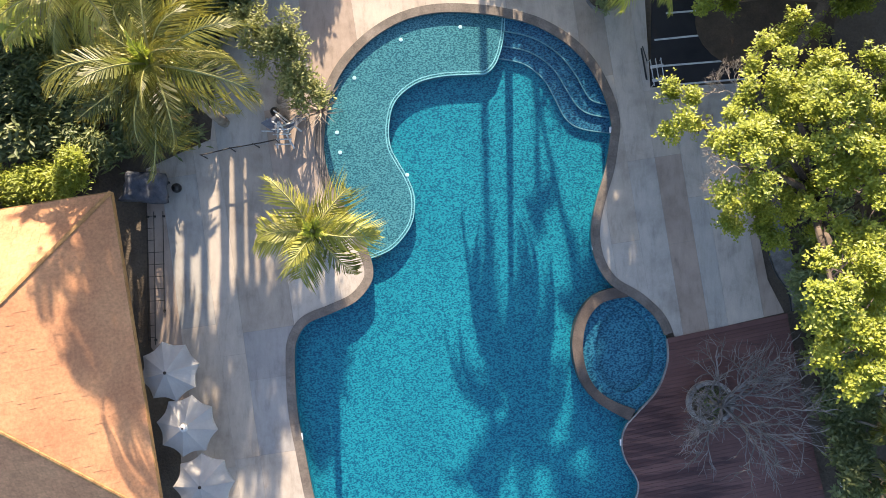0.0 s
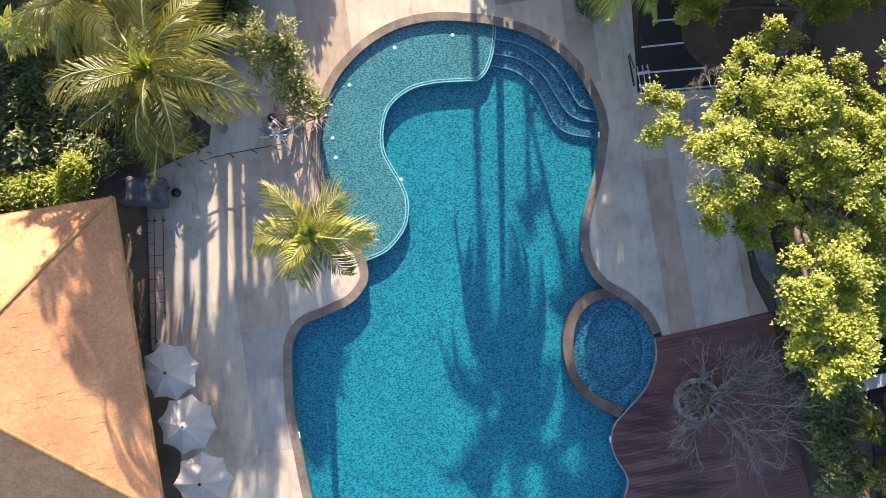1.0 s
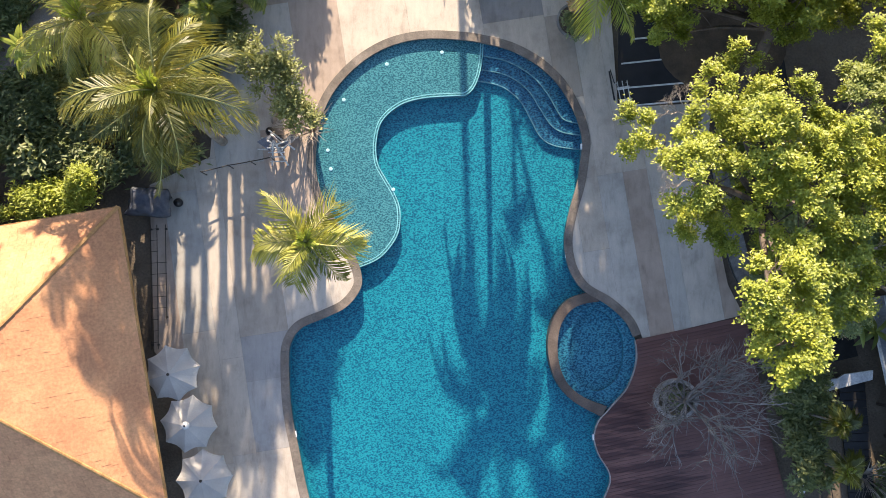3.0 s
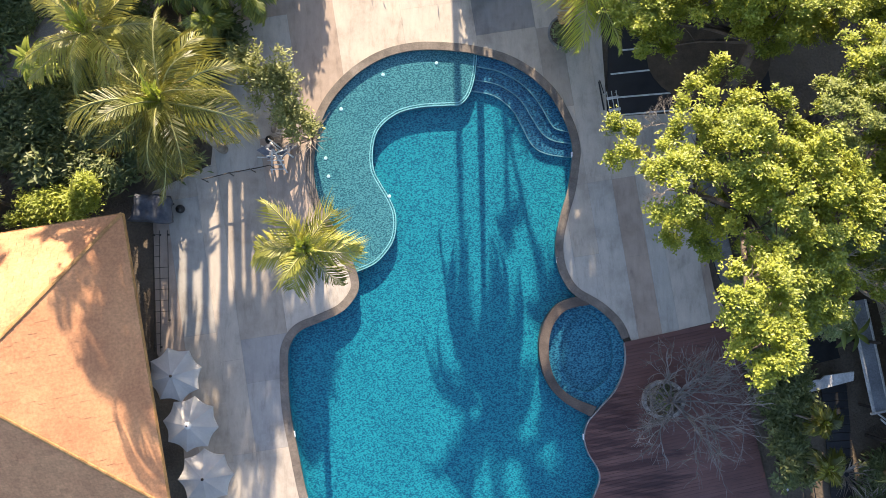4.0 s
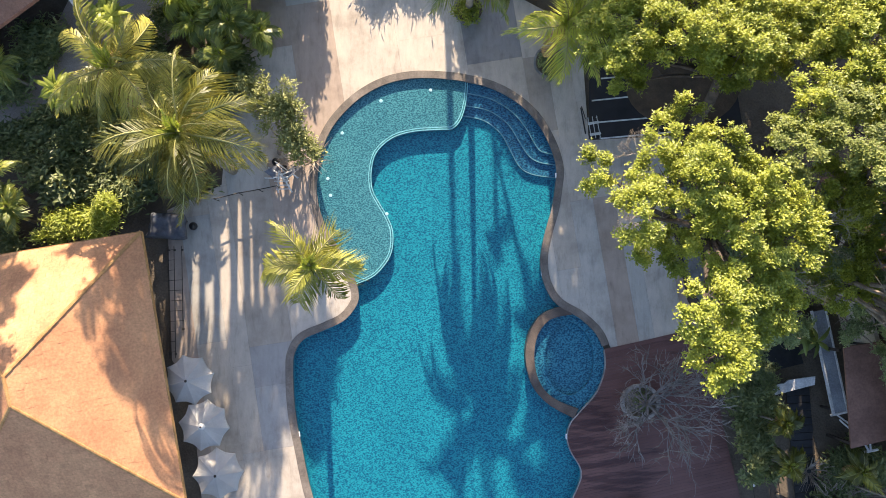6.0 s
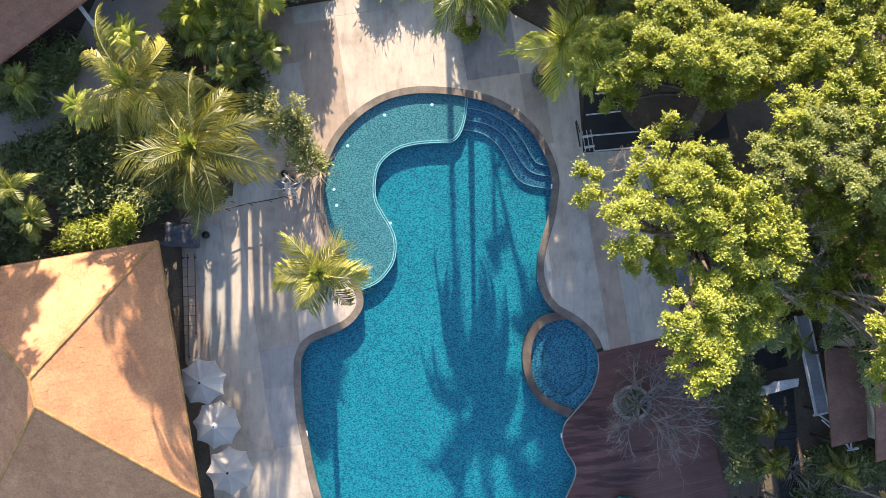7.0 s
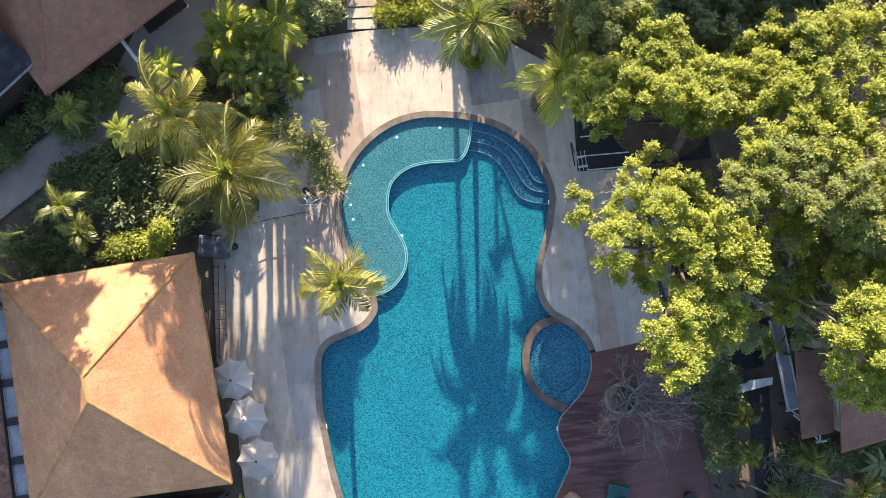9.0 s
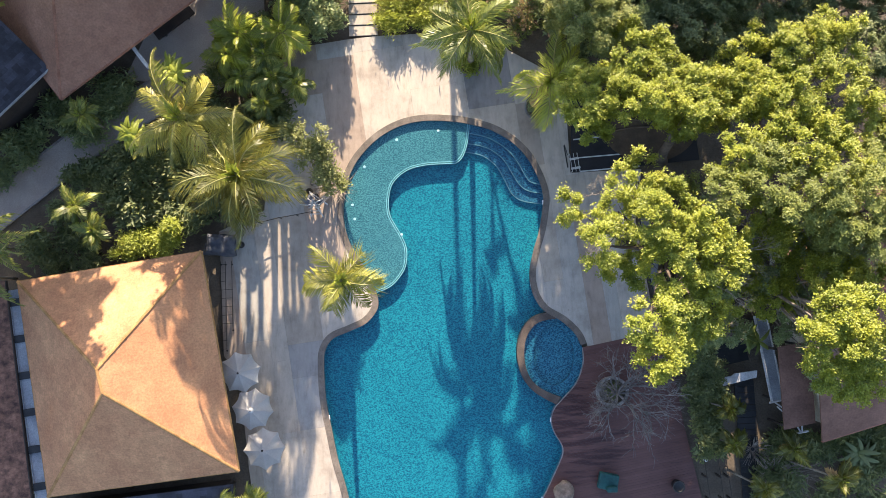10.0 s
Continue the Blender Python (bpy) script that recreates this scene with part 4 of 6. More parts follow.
tagged(bed, "oval bed of dry brown earth and leaves", "earth bed", kind="structure")

# ---------------------------------------------------------------- loose things


def lounger_frame():
    t = thing("metal_rack", "white metal folding rack beside the black court", "rack", 8.98, 8.55, 0.0, 8)
    for x in (-0.22, 0.0, 0.22):
        part("rail", tube(bmesh.new(), [Vector((x, -0.55, 0.32)), Vector((x, 0.55, 0.36))], [0.022, 0.022], 6), "metal", t)
    for y in (-0.34, 0.22):
        part("cross_plate", box(bmesh.new(), (0.56, 0.13, 0.03), (0, y, 0.37), bevel=0.01), "white", t, "white cross plate")
    for x in (-0.24, 0.24):
        for y in (-0.5, 0.5):
            part("leg", tube(bmesh.new(), [Vector((x, y, 0.34)), Vector((x * 1.1, y * 1.05, 0.0))], [0.02, 0.02], 6), "metal", t)
    part("side_bar", tube(bmesh.new(), [Vector((-0.34, 0.5, 0.3)), Vector((-0.42, 1.15, 0.3))], [0.025, 0.025], 6), "black", t)
    part("side_bar", tube(bmesh.new(), [Vector((-0.4, -0.2, 0.02)), Vector((-0.4, 1.15, 0.02))], [0.04, 0.04], 6), "black", t)


lounger_frame()


def umbrella(x, y, turn, label, cap=False):
    """An eight-panelled parasol with scalloped edges."""
    t = thing("parasol", label, "parasol", x, y, 0.0, turn, "parasols by the pavilion")
    R, H0, H1 = 1.18, 2.02, 2.46
    part("base_plate", lathe(bmesh.new(), [(0.32, 0), (0.32, 0.06), (0.08, 0.09), (0.05, 0.28)], 16), "stone", t)
    part("pole", lathe(bmesh.new(), [(0.028, 0.05), (0.024, 2.5)], 10), "bamboo", t)
    part("finial", lathe(bmesh.new(), [(0.05, 2.45), (0.065, 2.5), (0.04, 2.56), (0.01, 2.58)], 10), "darkwall", t)
    if cap:
        part("crown_cap", lathe(bmesh.new(), [(0.17, 2.40), (0.16, 2.46), (0.1, 2.53), (0.02, 2.56)], 12), "white", t, "white vent cap")
    for k in range(8):
        a0, a1 = k * math.tau / 8, (k + 1) * math.tau / 8
        bm = bmesh.new()
        n = 5
        grid = []
        for i in range(n + 1):
            s = i / n
            row = []
            for j in range(5):
                u = j / 4
                a = a0 + (a1 - a0) * u
                sag = math.sin(u * math.pi)
                flatten = math.cos(math.pi / 8) / math.cos(a - (a0 + a1) / 2)
                r = R * s * flatten * (1 - 0.085 * sag * s ** 3)
                row.append(bm.verts.new((r * math.cos(a), r * math.sin(a), H1 - (H1 - H0) * s ** 1.1 - 0.035 * sag * s)))
            grid.append(row)
        for i in range(n):
            for j in range(4):
                if i == 0:
                    continue
                bm.faces.new((grid[i][j], grid[i + 1][j], grid[i + 1][j + 1], grid[i][j + 1]))
        for j in range(4):
            bm.faces.new((grid[0][0], grid[1][j], grid[1][j + 1]))
        lowest = [grid[n][j] for j in range(5)]
        drop = [bm.verts.new((v.co.x * 1.005, v.co.y * 1.005, v.co.z - 0.09)) for v in lowest]
        for j in range(4):
            bm.faces.new((lowest[j], drop[j], drop[j + 1], lowest[j + 1]))
        bmesh.ops.solidify(bm, geom=bm.faces[:], thickness=0.006)
        part("canopy_panel", bm, "fabric", t)
        part("rib", tube(bmesh.new(), [Vector((0.03 * math.cos(a0), 0.03 * math.sin(a0), H1 - 0.03)), Vector((R * 0.5 * math.cos(a0), R * 0.5 * math.sin(a0), (H1 + H0) / 2 - 0.01)), Vector((R * math.cos(a0), R * math.sin(a0), H0 - 0.02))], [0.011] * 3, 5), "fabric", t)
    return t


umbrella(-10.61, -3.18, 14, "pale grey canvas parasol, open, beside the pavilion")
umbrella(-9.93, -5.27, -8, "pale grey canvas parasol with a white crown", True)
umbrella(-9.30, -7.49, 4, "pale grey canvas parasol speckled with sun")


def stone_ring():
    t = thing("tree_ring", "round grey stone kerb round the bare tree's pit", "planter", 10.75, -5.03, 0.0)
    for k in range(16):
        a0, a1 = k * math.tau / 16 + 0.012, (k + 1) * math.tau / 16 - 0.012
        pts = [a0 + (a1 - a0) * j / 3 for j in range(4)]
        bm = ribbon([Vector((0.80 * math.cos(a), 0.72 * math.sin(a))) for a in pts], [Vector((0.96 * math.cos(a), 0.88 * math.sin(a))) for a in pts], 0.30, 0.0)
        part("kerb_stone", bm, "stone", t)
    part("pit_soil", flat([[(0.82 * math.cos(k * math.tau / 24), 0.74 * math.sin(k * math.tau / 24)) for k in range(24)]], 0.06), "soil", t, "dark soil in the pit")


stone_ring()


def planter_pit(x, y, r):
    t = thing("planter_ring", "round pit with a low grey kerb for a palm", "planter", x, y, 0.0)
    n = 14
    for k in range(n):
        pts = [(k + (j / 3) * 0.97) * math.tau / n for j in range(4)]
        bm = ribbon([Vector(((r - 0.1) * math.cos(a), (r - 0.1) * math.sin(a))) for a in pts], [Vector((r * math.cos(a), r * math.sin(a))) for a in pts], 0.10, -0.02)
        part("kerb_stone", bm, "stone", t)
    part("pit_soil", flat([[((r - 0.1) * math.cos(k * math.tau / 24), (r - 0.1) * math.sin(k * math.tau / 24)) for k in range(24)]], 0.04), "soil", t, "dark soil in the ring")


for pit in PITS:
    planter_pit(*pit)

# Rope fence by the palms.
POSTS = [(-9.73, 5.39), (-8.55, 5.65), (-7.55, 5.8), (-6.72, 5.95)]
rope_fence = thing("rope_fence", "low rope fence on slanting bamboo posts", "fence")
for (x, y), lx in zip(POSTS, (0.0, 0.02, -0.05, 0.05)):
    part("post", tube(bmesh.new(), [Vector((x, y, -0.05)), Vector((x + lx, y, 0.95))], [0.024, 0.02], 7), "rope", rope_fence)
for a, b in zip(POSTS, POSTS[1:]):
    a, b = Vector((*a, 0.85)), Vector((*b, 0.85))
    pts = [a.lerp(b, k / 8) - Vector((0, 0, 0.04 * math.sin(k / 8 * math.pi))) for k in range(9)]
    part("rope", tube(bmesh.new(), pts, [0.026] * 9, 5), "rope", rope_fence)


def bamboo_stand():
    t = thing("bamboo_stand", "pale bamboo tripod stand with slung dark cloth", "stand", -6.5, 6.35, 0.0)
    for x0, y0, x1, y1, h in ((-0.75, 0.65, 0.05, 0.1, 1.3), (0.85, 0.65, 0.1, 0.05, 1.3), (-0.3, -0.6, 0.0, 0.25, 1.25), (0.4, -0.6, 0.05, 0.25, 1.25), (-0.95, 0.15, 0.35, -0.1, 0.9),
                              (1.05, 0.85, 0.15, -0.2, 0.95), (0.7, 0.1, -0.2, 0.75, 1.1), (-0.5, 0.95, 0.3, 0.2, 1.15)):
        part("pole", tube(bmesh.new(), [Vector((x0, y0, 0)), Vector((x1, y1, h))], [0.045, 0.035], 6), "white", t)
    for y, z in ((-0.48, 0.3), (-0.32, 0.52), (-0.16, 0.74), (0.0, 0.96)):
        part("rung", tube(bmesh.new(), [Vector((-0.32, y, z)), Vector((0.40, y, z))], [0.03, 0.03], 6), "white", t)
    for outline in ([(-0.85, 0.35), (-0.15, -0.15), (0.1, 0.2), (-0.25, 0.65)], [(0.3, -0.05), (0.95, 0.5), (0.65, 0.65), (0.15, 0.25)]):
        part("cloth", sink(flat([outline], 0.62), 0.02), "fabric_dark", t, "slung dark cloth")


bamboo_stand()
for x, y, r in ((-6.85, 7.25, 0.2), (-6.45, 6.95, 0.15)):
    bm = lathe(bmesh.new(), [(r * 0.6, 0), (r, r * 0.7), (r * 0.95, r * 1.3), (r * 0.6, r * 1.7), (r * 0.7, r * 1.8)], 16)
    ob = part("black_pot", bm, "black", smooth=True)
    ob.location = (x, y, 0)
    tagged(ob, "round black iron pot beside the bamboo stand", "pot", "black pots")


def covered_cart():
    t = thing("covered_cart", "cart under a slack crumpled blue-grey canvas cover", "cart", -12.0, 4.15, 0.0, -4)
    bm = bmesh.new()
    n, m = 20, 14
    rows = []
    for j in range(m + 1):
        row = []
        for i in range(n + 1):
            u, v = 2 * i / n - 1, 2 * j / m - 1
            edge = max(abs(u), abs(v))
            ragged = 1 + 0.16 * noise.noise(Vector((u * 1.6, v * 1.6, 3.0)))
            x = 0.92 * u * ragged * (1 - 0.12 * v)
            y = 0.62 * v * ragged
            fold = 0.16 * noise.noise(Vector((u * 2.4, v * 2.0, 7.0))) + 0.07 * noise.noise(Vector((u * 6, v * 5, 1.0)))
            row.append(bm.verts.new((x, y, 1.08 + fold - 0.42 * max(edge - 0.7, 0) ** 1.2 * 3)))
        rows.append(row)
    for a, b in zip(rows, rows[1:]):
        for i in range(n):
            bm.faces.new((a[i], a[i + 1], b[i + 1], b[i]))
    bmesh.ops.solidify(bm, geom=bm.faces[:], thickness=0.02)
    part("cover", bm, "fabric_dark", t, smooth=True)
    part("body", box(bmesh.new(), (1.2, 0.7, 0.6), (0.05, 0, 0.48), bevel=0.04), "darkwall", t)
    for x in (-0.55, 0.65):
        for y in (-0.3, 0.3):
            part("leg", box(bmesh.new(), (0.08, 0.08, 0.22), (x, y, 0.09)), "black", t)


covered_cart()


# Dark rails and rungs drawn for the shadow a frame casts on the paving.
def ladder_shadow():
    t = thing("ladder_shadow", "thin dark bars on the paving drawn for a frame's shadow", "ladder", -12.05, 0.6, 0.0, 0.5)
    for x in (-0.14, 0.14, 0.52):
        part("rail", tube(bmesh.new(), [Vector((x, -2.9 if x < 0.4 else -1.6, 0.10)), Vector((x, 2.6, 0.13))], [0.018, 0.015], 6), "rope", t)
    for k in range(11):
        y = -2.6 + 0.5 * k
        part("rung", tube(bmesh.new(), [Vector((-0.17, y, 0.12)), Vector((0.17 if k < 3 or k > 7 else 0.56, y + 0.02, 0.12))], [0.012, 0.012], 6), "rope", t)
    for x, y in ((-0.14, -2.7), (0.14, -2.7), (0.52, -1.5), (-0.14, 2.4), (0.14, 2.4), (0.52, 2.4)):
        part("foot", box(bmesh.new(), (0.08, 0.08, 0.1), (x, y, 0.05)), "rope", t)


ladder_shadow()
bm = lathe(bmesh.new(), [(0.10, 0), (0.19, 0.12), (0.2, 0.25), (0.14, 0.34), (0.16, 0.38)], 16)
ob = part("black_pot", bm, "black", smooth=True)
ob.location = (-10.95, 4.15, 0)
tagged(ob, "black round pot beside the covered cart", "pot", "black pots")


def green_seat():
    t = thing("armchair", "armchair under a dark green cover on the deck", "armchair", 10.3, -10.2, 0.01, -12)
    bm = bmesh.new()
    box(bm, (1.15, 0.95, 0.45), (0, 0, 0.24), bevel=0.09)
    for v in bm.verts:
        v.co.z += 0.05 * math.sin(v.co.x * 5) * (v.co.z > 0.3)
    part("cover", bm, "green", t, smooth=True)
    part("back", box(bmesh.new(), (0.62, 0.34, 0.75), (0.22, -0.32, 0.40), (0, 0, 12), bevel=0.08), "green", t, "lighter green back", True)


green_seat()
bm = bmesh.new()
bmesh.ops.create_icosphere(bm, subdivisions=3, radius=0.62)
for v in bm.verts:
    v.co *= 1 + 0.22 * noise.noise(v.co * 2.6)
    v.co.z = max(v.co.z * 0.75, -0.3)
ob = part("boulder", bm, "boulder", smooth=True)
ob.location = (7.75, -10.75, 0.30)
tagged(ob, "large rough pale-brown boulder on the pool edge", "boulder")
bm = lathe(bmesh.new(), [(0.26, 0), (0.34, 0.62), (0.36, 0.66), (0.30, 0.66), (0.27, 0.55)], 18)
ob = part("black_bin", bm, "black", smooth=True)
ob.location = (14.3, -10.5, 0.01)
tagged(ob, "black round bin on the timber deck", "bin")

# ---------------------------------------------------------------- plants


def frond_mesh(length, half, droop, n, seed, material, fold=0.5, width=0.056):
    """A feather frond along +x: a curved stalk with leaflets on both sides."""
    r = random.Random(seed)
    bm = bmesh.new()
    pts, p, ang = [], Vector((0, 0, 0)), 0.0
    steps = 12
    sway = r.uniform(-0.5, 0.5)
    for i in range(steps + 1):
        s = i / steps
        pts.append(p.copy())
        ang = -droop * s ** 1.9
        yaw = sway * s * s
        p = p + Vector((math.cos(ang) * math.cos(yaw), math.cos(ang) * math.sin(yaw), math.sin(ang))) * (length / steps)
    tube(bm, pts, [0.035 * (1 - 0.85 * i / steps) * (length / 3) + 0.004 for i in range(steps + 1)], 4)
    stalk_faces = len(bm.faces)
    for side in (-1, 1):
        for k in range(n):
            s = 0.10 + 0.90 * (k + r.uniform(-0.3, 0.3)) / n
            s = min(max(s, 0.08), 0.995)
            f = s * steps
            i = min(int(f), steps - 1)
            base = pts[i].lerp(pts[i + 1], f - i)
            d = (pts[i + 1] - pts[i]).normalized()
            out = d.cross(Vector((0, 0, 1))).normalized() * side
            up = out.cross(d) * side
            ll = half * (0.35 + 0.95 * math.sin(min(s * 1.15 + 0.12, 1) * math.pi) ** 0.7) * r.uniform(0.85, 1.1)
            lean = 0.42 + 0.7 * s + r.uniform(-0.14, 0.14)
            way = (out * math.cos(lean) + d * math.sin(lean)).normalized()
            sag = fold * r.uniform(0.6, 1.3)
            mid = base + way * ll * 0.48 + up * (0.06 * ll) - Vector((0, 0, sag * ll * 0.14))
            tip = base + way * ll * 0.86 - Vector((0, 0, sag * ll * 0.68))
            wv = d * width * r.uniform(0.8, 1.2)
            v = [bm.verts.new(q) for q in (base - wv * 0.4, base + wv * 0.4, mid + wv, mid - wv, tip)]
            bm.faces.new((v[0], v[1], v[2], v[3]))
            bm.faces.new((v[3], v[2], v[4]))
    me = bpy.data.meshes.new("frond")
    for k, f in enumerate(bm.faces):
        f.material_index = 1 if k < stalk_faces else 0
    bm.to_mesh(me)
    bm.free()
    me.materials.append(M[material])
    me.materials.append(M["rachis"])
    return me


def palm(name, label, x, y, top, reach, fronds, seed, lean=(0.0, 0.0), material="frond", trunk=0.16, half=0.62, n=46, husk=0, nuts=0, young=0.30, droop=1.25, base_z=GROUND_Z, dry=2, group="", leaf=0.052, skirt=()):
    """A feather palm: ringed trunk, crown shaft and single fronds. (x, y) is the crown's place; lean leads down to the foot."""
    r = random.Random(seed)
    t = thing(name, label, "palm", x - lean[0], y - lean[1], base_z, group=group)
    h = top - base_z
    pts = []
    steps = 14
    for i in range(steps + 1):
        s = i / steps
        pts.append(Vector((lean[0] * s ** 1.6, lean[1] * s ** 1.6, h * s)))
    bm = bmesh.new()
    rad = [trunk * (1.35 - 0.6 * min(i / steps * 1.6, 1)) * (1.06 if i % 2 else 0.97) for i in range(steps + 1)]
    tube(bm, pts, rad, 10)
    part("trunk", bm, "palm_bark", t, smooth=True)
    crown = Vector((lean[0], lean[1], h))
    bm = lathe(bmesh.new(), [(trunk * 0.75, -0.35), (trunk * 1.1, -0.1), (trunk * 0.9, 0.15), (trunk * 0.35, 0.5)], 10)
    ob = part("crown_shaft", bm, "rachis", t, "fibrous green-brown crown shaft")
    ob.location = crown
    kinds = [frond_mesh(reach * f, half * g, droop * d, n, seed * 17 + k, material, 0.7 + 0.25 * k, leaf) for k, (f, g, d) in enumerate(((1.0, 1.0, 1.0), (0.95, 1.05, 1.25), (1.05, 0.95, 0.8), (0.9, 1.0, 1.45)))]
    dead = frond_mesh(reach * 0.8, half * 0.7, droop * 1.1, max(n // 2, 12), seed * 17 + 9, "frond_dry", 0.8)
    for k in range(fronds):
        s = k / max(fronds - 1, 1)
        elev = 78 - 100 * s ** 0.8 + r.uniform(-16, 16)
        turn = k * 137.5 + r.uniform(-26, 26)
        me = kinds[k % 4]
        if k >= fronds - dry:
            me, elev = dead, -38
        ob = new("frond", me)
        ob.parent = t
        size = (0.55 + 0.45 * min(s / young, 1.0)) * r.uniform(0.84, 1.1)
        ob.matrix_basis = Matrix.Translation(crown + Vector((0, 0, 0.1))) @ pose(0, 0, 0, 0, 0, turn) @ pose(0, 0, 0, r.uniform(-38, 38), -elev, 0) @ Matrix.Diagonal((size, size, size, 1))
    for turn, drop in skirt:
        ob = new("frond", kinds[1])
        ob.parent = t
        ob.matrix_basis = Matrix.Translation(crown) @ pose(0, 0, 0, 0, 0, turn) @ pose(0, 0, 0, r.uniform(-20, 20), drop, 0)
    spear = frond_mesh(reach * 0.38, half * 0.32, 0.5, max(n // 2, 12), seed * 17 + 11, "leaf_lime", 0.4)
    for k in range(4):
        ob = new("frond", spear)
        ob.parent = t
        ob.matrix_basis = Matrix.Translation(crown + Vector((0, 0, 0.15))) @ pose(0, 0, 0, 0, 0, k * 72 + r.uniform(-20, 20)) @ pose(0, 0, 0, r.uniform(-20, 20), -r.uniform(60, 82), 0)
    for k in range(husk):
        a = radians(215 + 120 * k)
        bm = bmesh.new()
        for j in range(22):
            q = a + r.uniform(-0.35, 0.35)
            ln = r.uniform(0.7, 1.05)
            st = Vector((0.12 * math.cos(a), 0.12 * math.sin(a), 0.25))
            tube(bm, [st, st + Vector((math.cos(q) * ln * 0.55, math.sin(q) * ln * 0.55, 0.05)), st + Vector((math.cos(q) * ln * 0.8, math.sin(q) * ln * 0.8, -0.35 * ln))], [0.03, 0.028, 0.012], 4)
        ob = part("flower_spray", bm, "husk", t, "pale cream flower spray")
        ob.location = crown
    for k in range(nuts):
        bm = bmesh.new()
        bmesh.ops.create_icosphere(bm, subdivisions=2, radius=0.12, matrix=Matrix.Diagonal((1, 1, 1.25, 1)))
        ob = part("coconut", bm, "coconut", t, smooth=True)
        a = k * 2.4
        ob.location = crown + Vector((0.26 * math.cos(a), 0.26 * math.sin(a), -0.25 - 0.1 * (k % 2)))
    return t


LEAF = np.array([[0, 0, 0], [0.5, 0.5, 0.06], [1.0, 0, 0.0], [0.5, -0.5, 0.06]])


def leaf_cloud(name, centres, normals, size, slim, count, material, parent, seed, spread=35.0, label="", jitter=0.25, scatter=0.45):
    """Rosettes of folded leaves at many places, as one mesh."""
    r = np.random.RandomState(seed)
    C, N = np.asarray(centres, float), np.asarray(normals, float)
    N = N / np.linalg.norm(N, axis=1, keepdims=True)
    A = np.cross(N, [0.13, 0.21, 0.97] + r.normal(0, 0.3, N.shape))
    A /= np.linalg.norm(A, axis=1, keepdims=True) + 1e-9
    B = np.cross(N, A)
    verts = []
    for k in range(count):
        th = k * math.tau / count + r.uniform(-0.4, 0.4, len(C))
        el = np.radians(spread + r.uniform(-14, 14, len(C)))
        d = (A * np.cos(th)[:, None] + B * np.sin(th)[:, None]) * np.cos(el)[:, None] + N * np.sin(el)[:, None]
        w = np.cross(N, d)
        w /= np.linalg.norm(w, axis=1, keepdims=True) + 1e-9
        u = np.cross(d, w)
        s = size * r.uniform(1 - jitter, 1 + jitter, len(C))
        P = C + r.normal(0, size * scatter, C.shape)
        for a, b, c in LEAF:
            verts.append(P + (d * a + u * (c - 0.16 * a * a)) * s[:, None] + w * (b * slim) * s[:, None])
    V = np.stack(verts, 1).reshape(-1, 3)
    q = len(V) // 4
    me = bpy.data.meshes.new(name)
    me.vertices.add(len(V))
    me.vertices.foreach_set("co", V.ravel().astype(np.float32))
    me.loops.add(q * 6)
    base = np.arange(q)[:, None] * 4
    idx = (base + np.array([[0, 1, 2, 0, 2, 3]])).ravel()
    me.loops.foreach_set("vertex_index", idx.astype(np.int32))
    me.polygons.add(q * 2)
    me.polygons.foreach_set("loop_start", np.arange(0, q * 6, 3, dtype=np.int32))
    me.update(calc_edges=True)
    return from_mesh(name, me, material, parent, label)


def billows(blobs, density, seed, low=-0.35, clump=9, near=0.26):
    """Places and directions for rosettes: small clumps over the upper skin of each billow."""
    r = np.random.RandomState(seed)
    places, ways = [], []
    for x, y, z, rad in blobs:
        n = max(int(density * rad * rad), 6)
        d = r.normal(0, 1, (n, 3))
        d /= np.linalg.norm(d, axis=1, keepdims=True)
        d[:, 2] = np.where(d[:, 2] < low, -d[:, 2], d[:, 2])
        rr = rad * (0.58 + 0.58 * r.rand(n) ** 0.8)
        c = np.array([x, y, z]) + d * rr[:, None] * np.array([1.08, 1.08, 0.72])
        for k in range(clump):
            off = r.normal(0, near, (n, 3)) * np.array([1, 1, 0.6])
            places.append(c + off)
            w = d * 0.5 + np.array([0.0, 0.55, 0.65]) + r.normal(0, 0.17, (n, 3))
            ways.append(w)
    return np.concatenate(places), np.concatenate(ways)


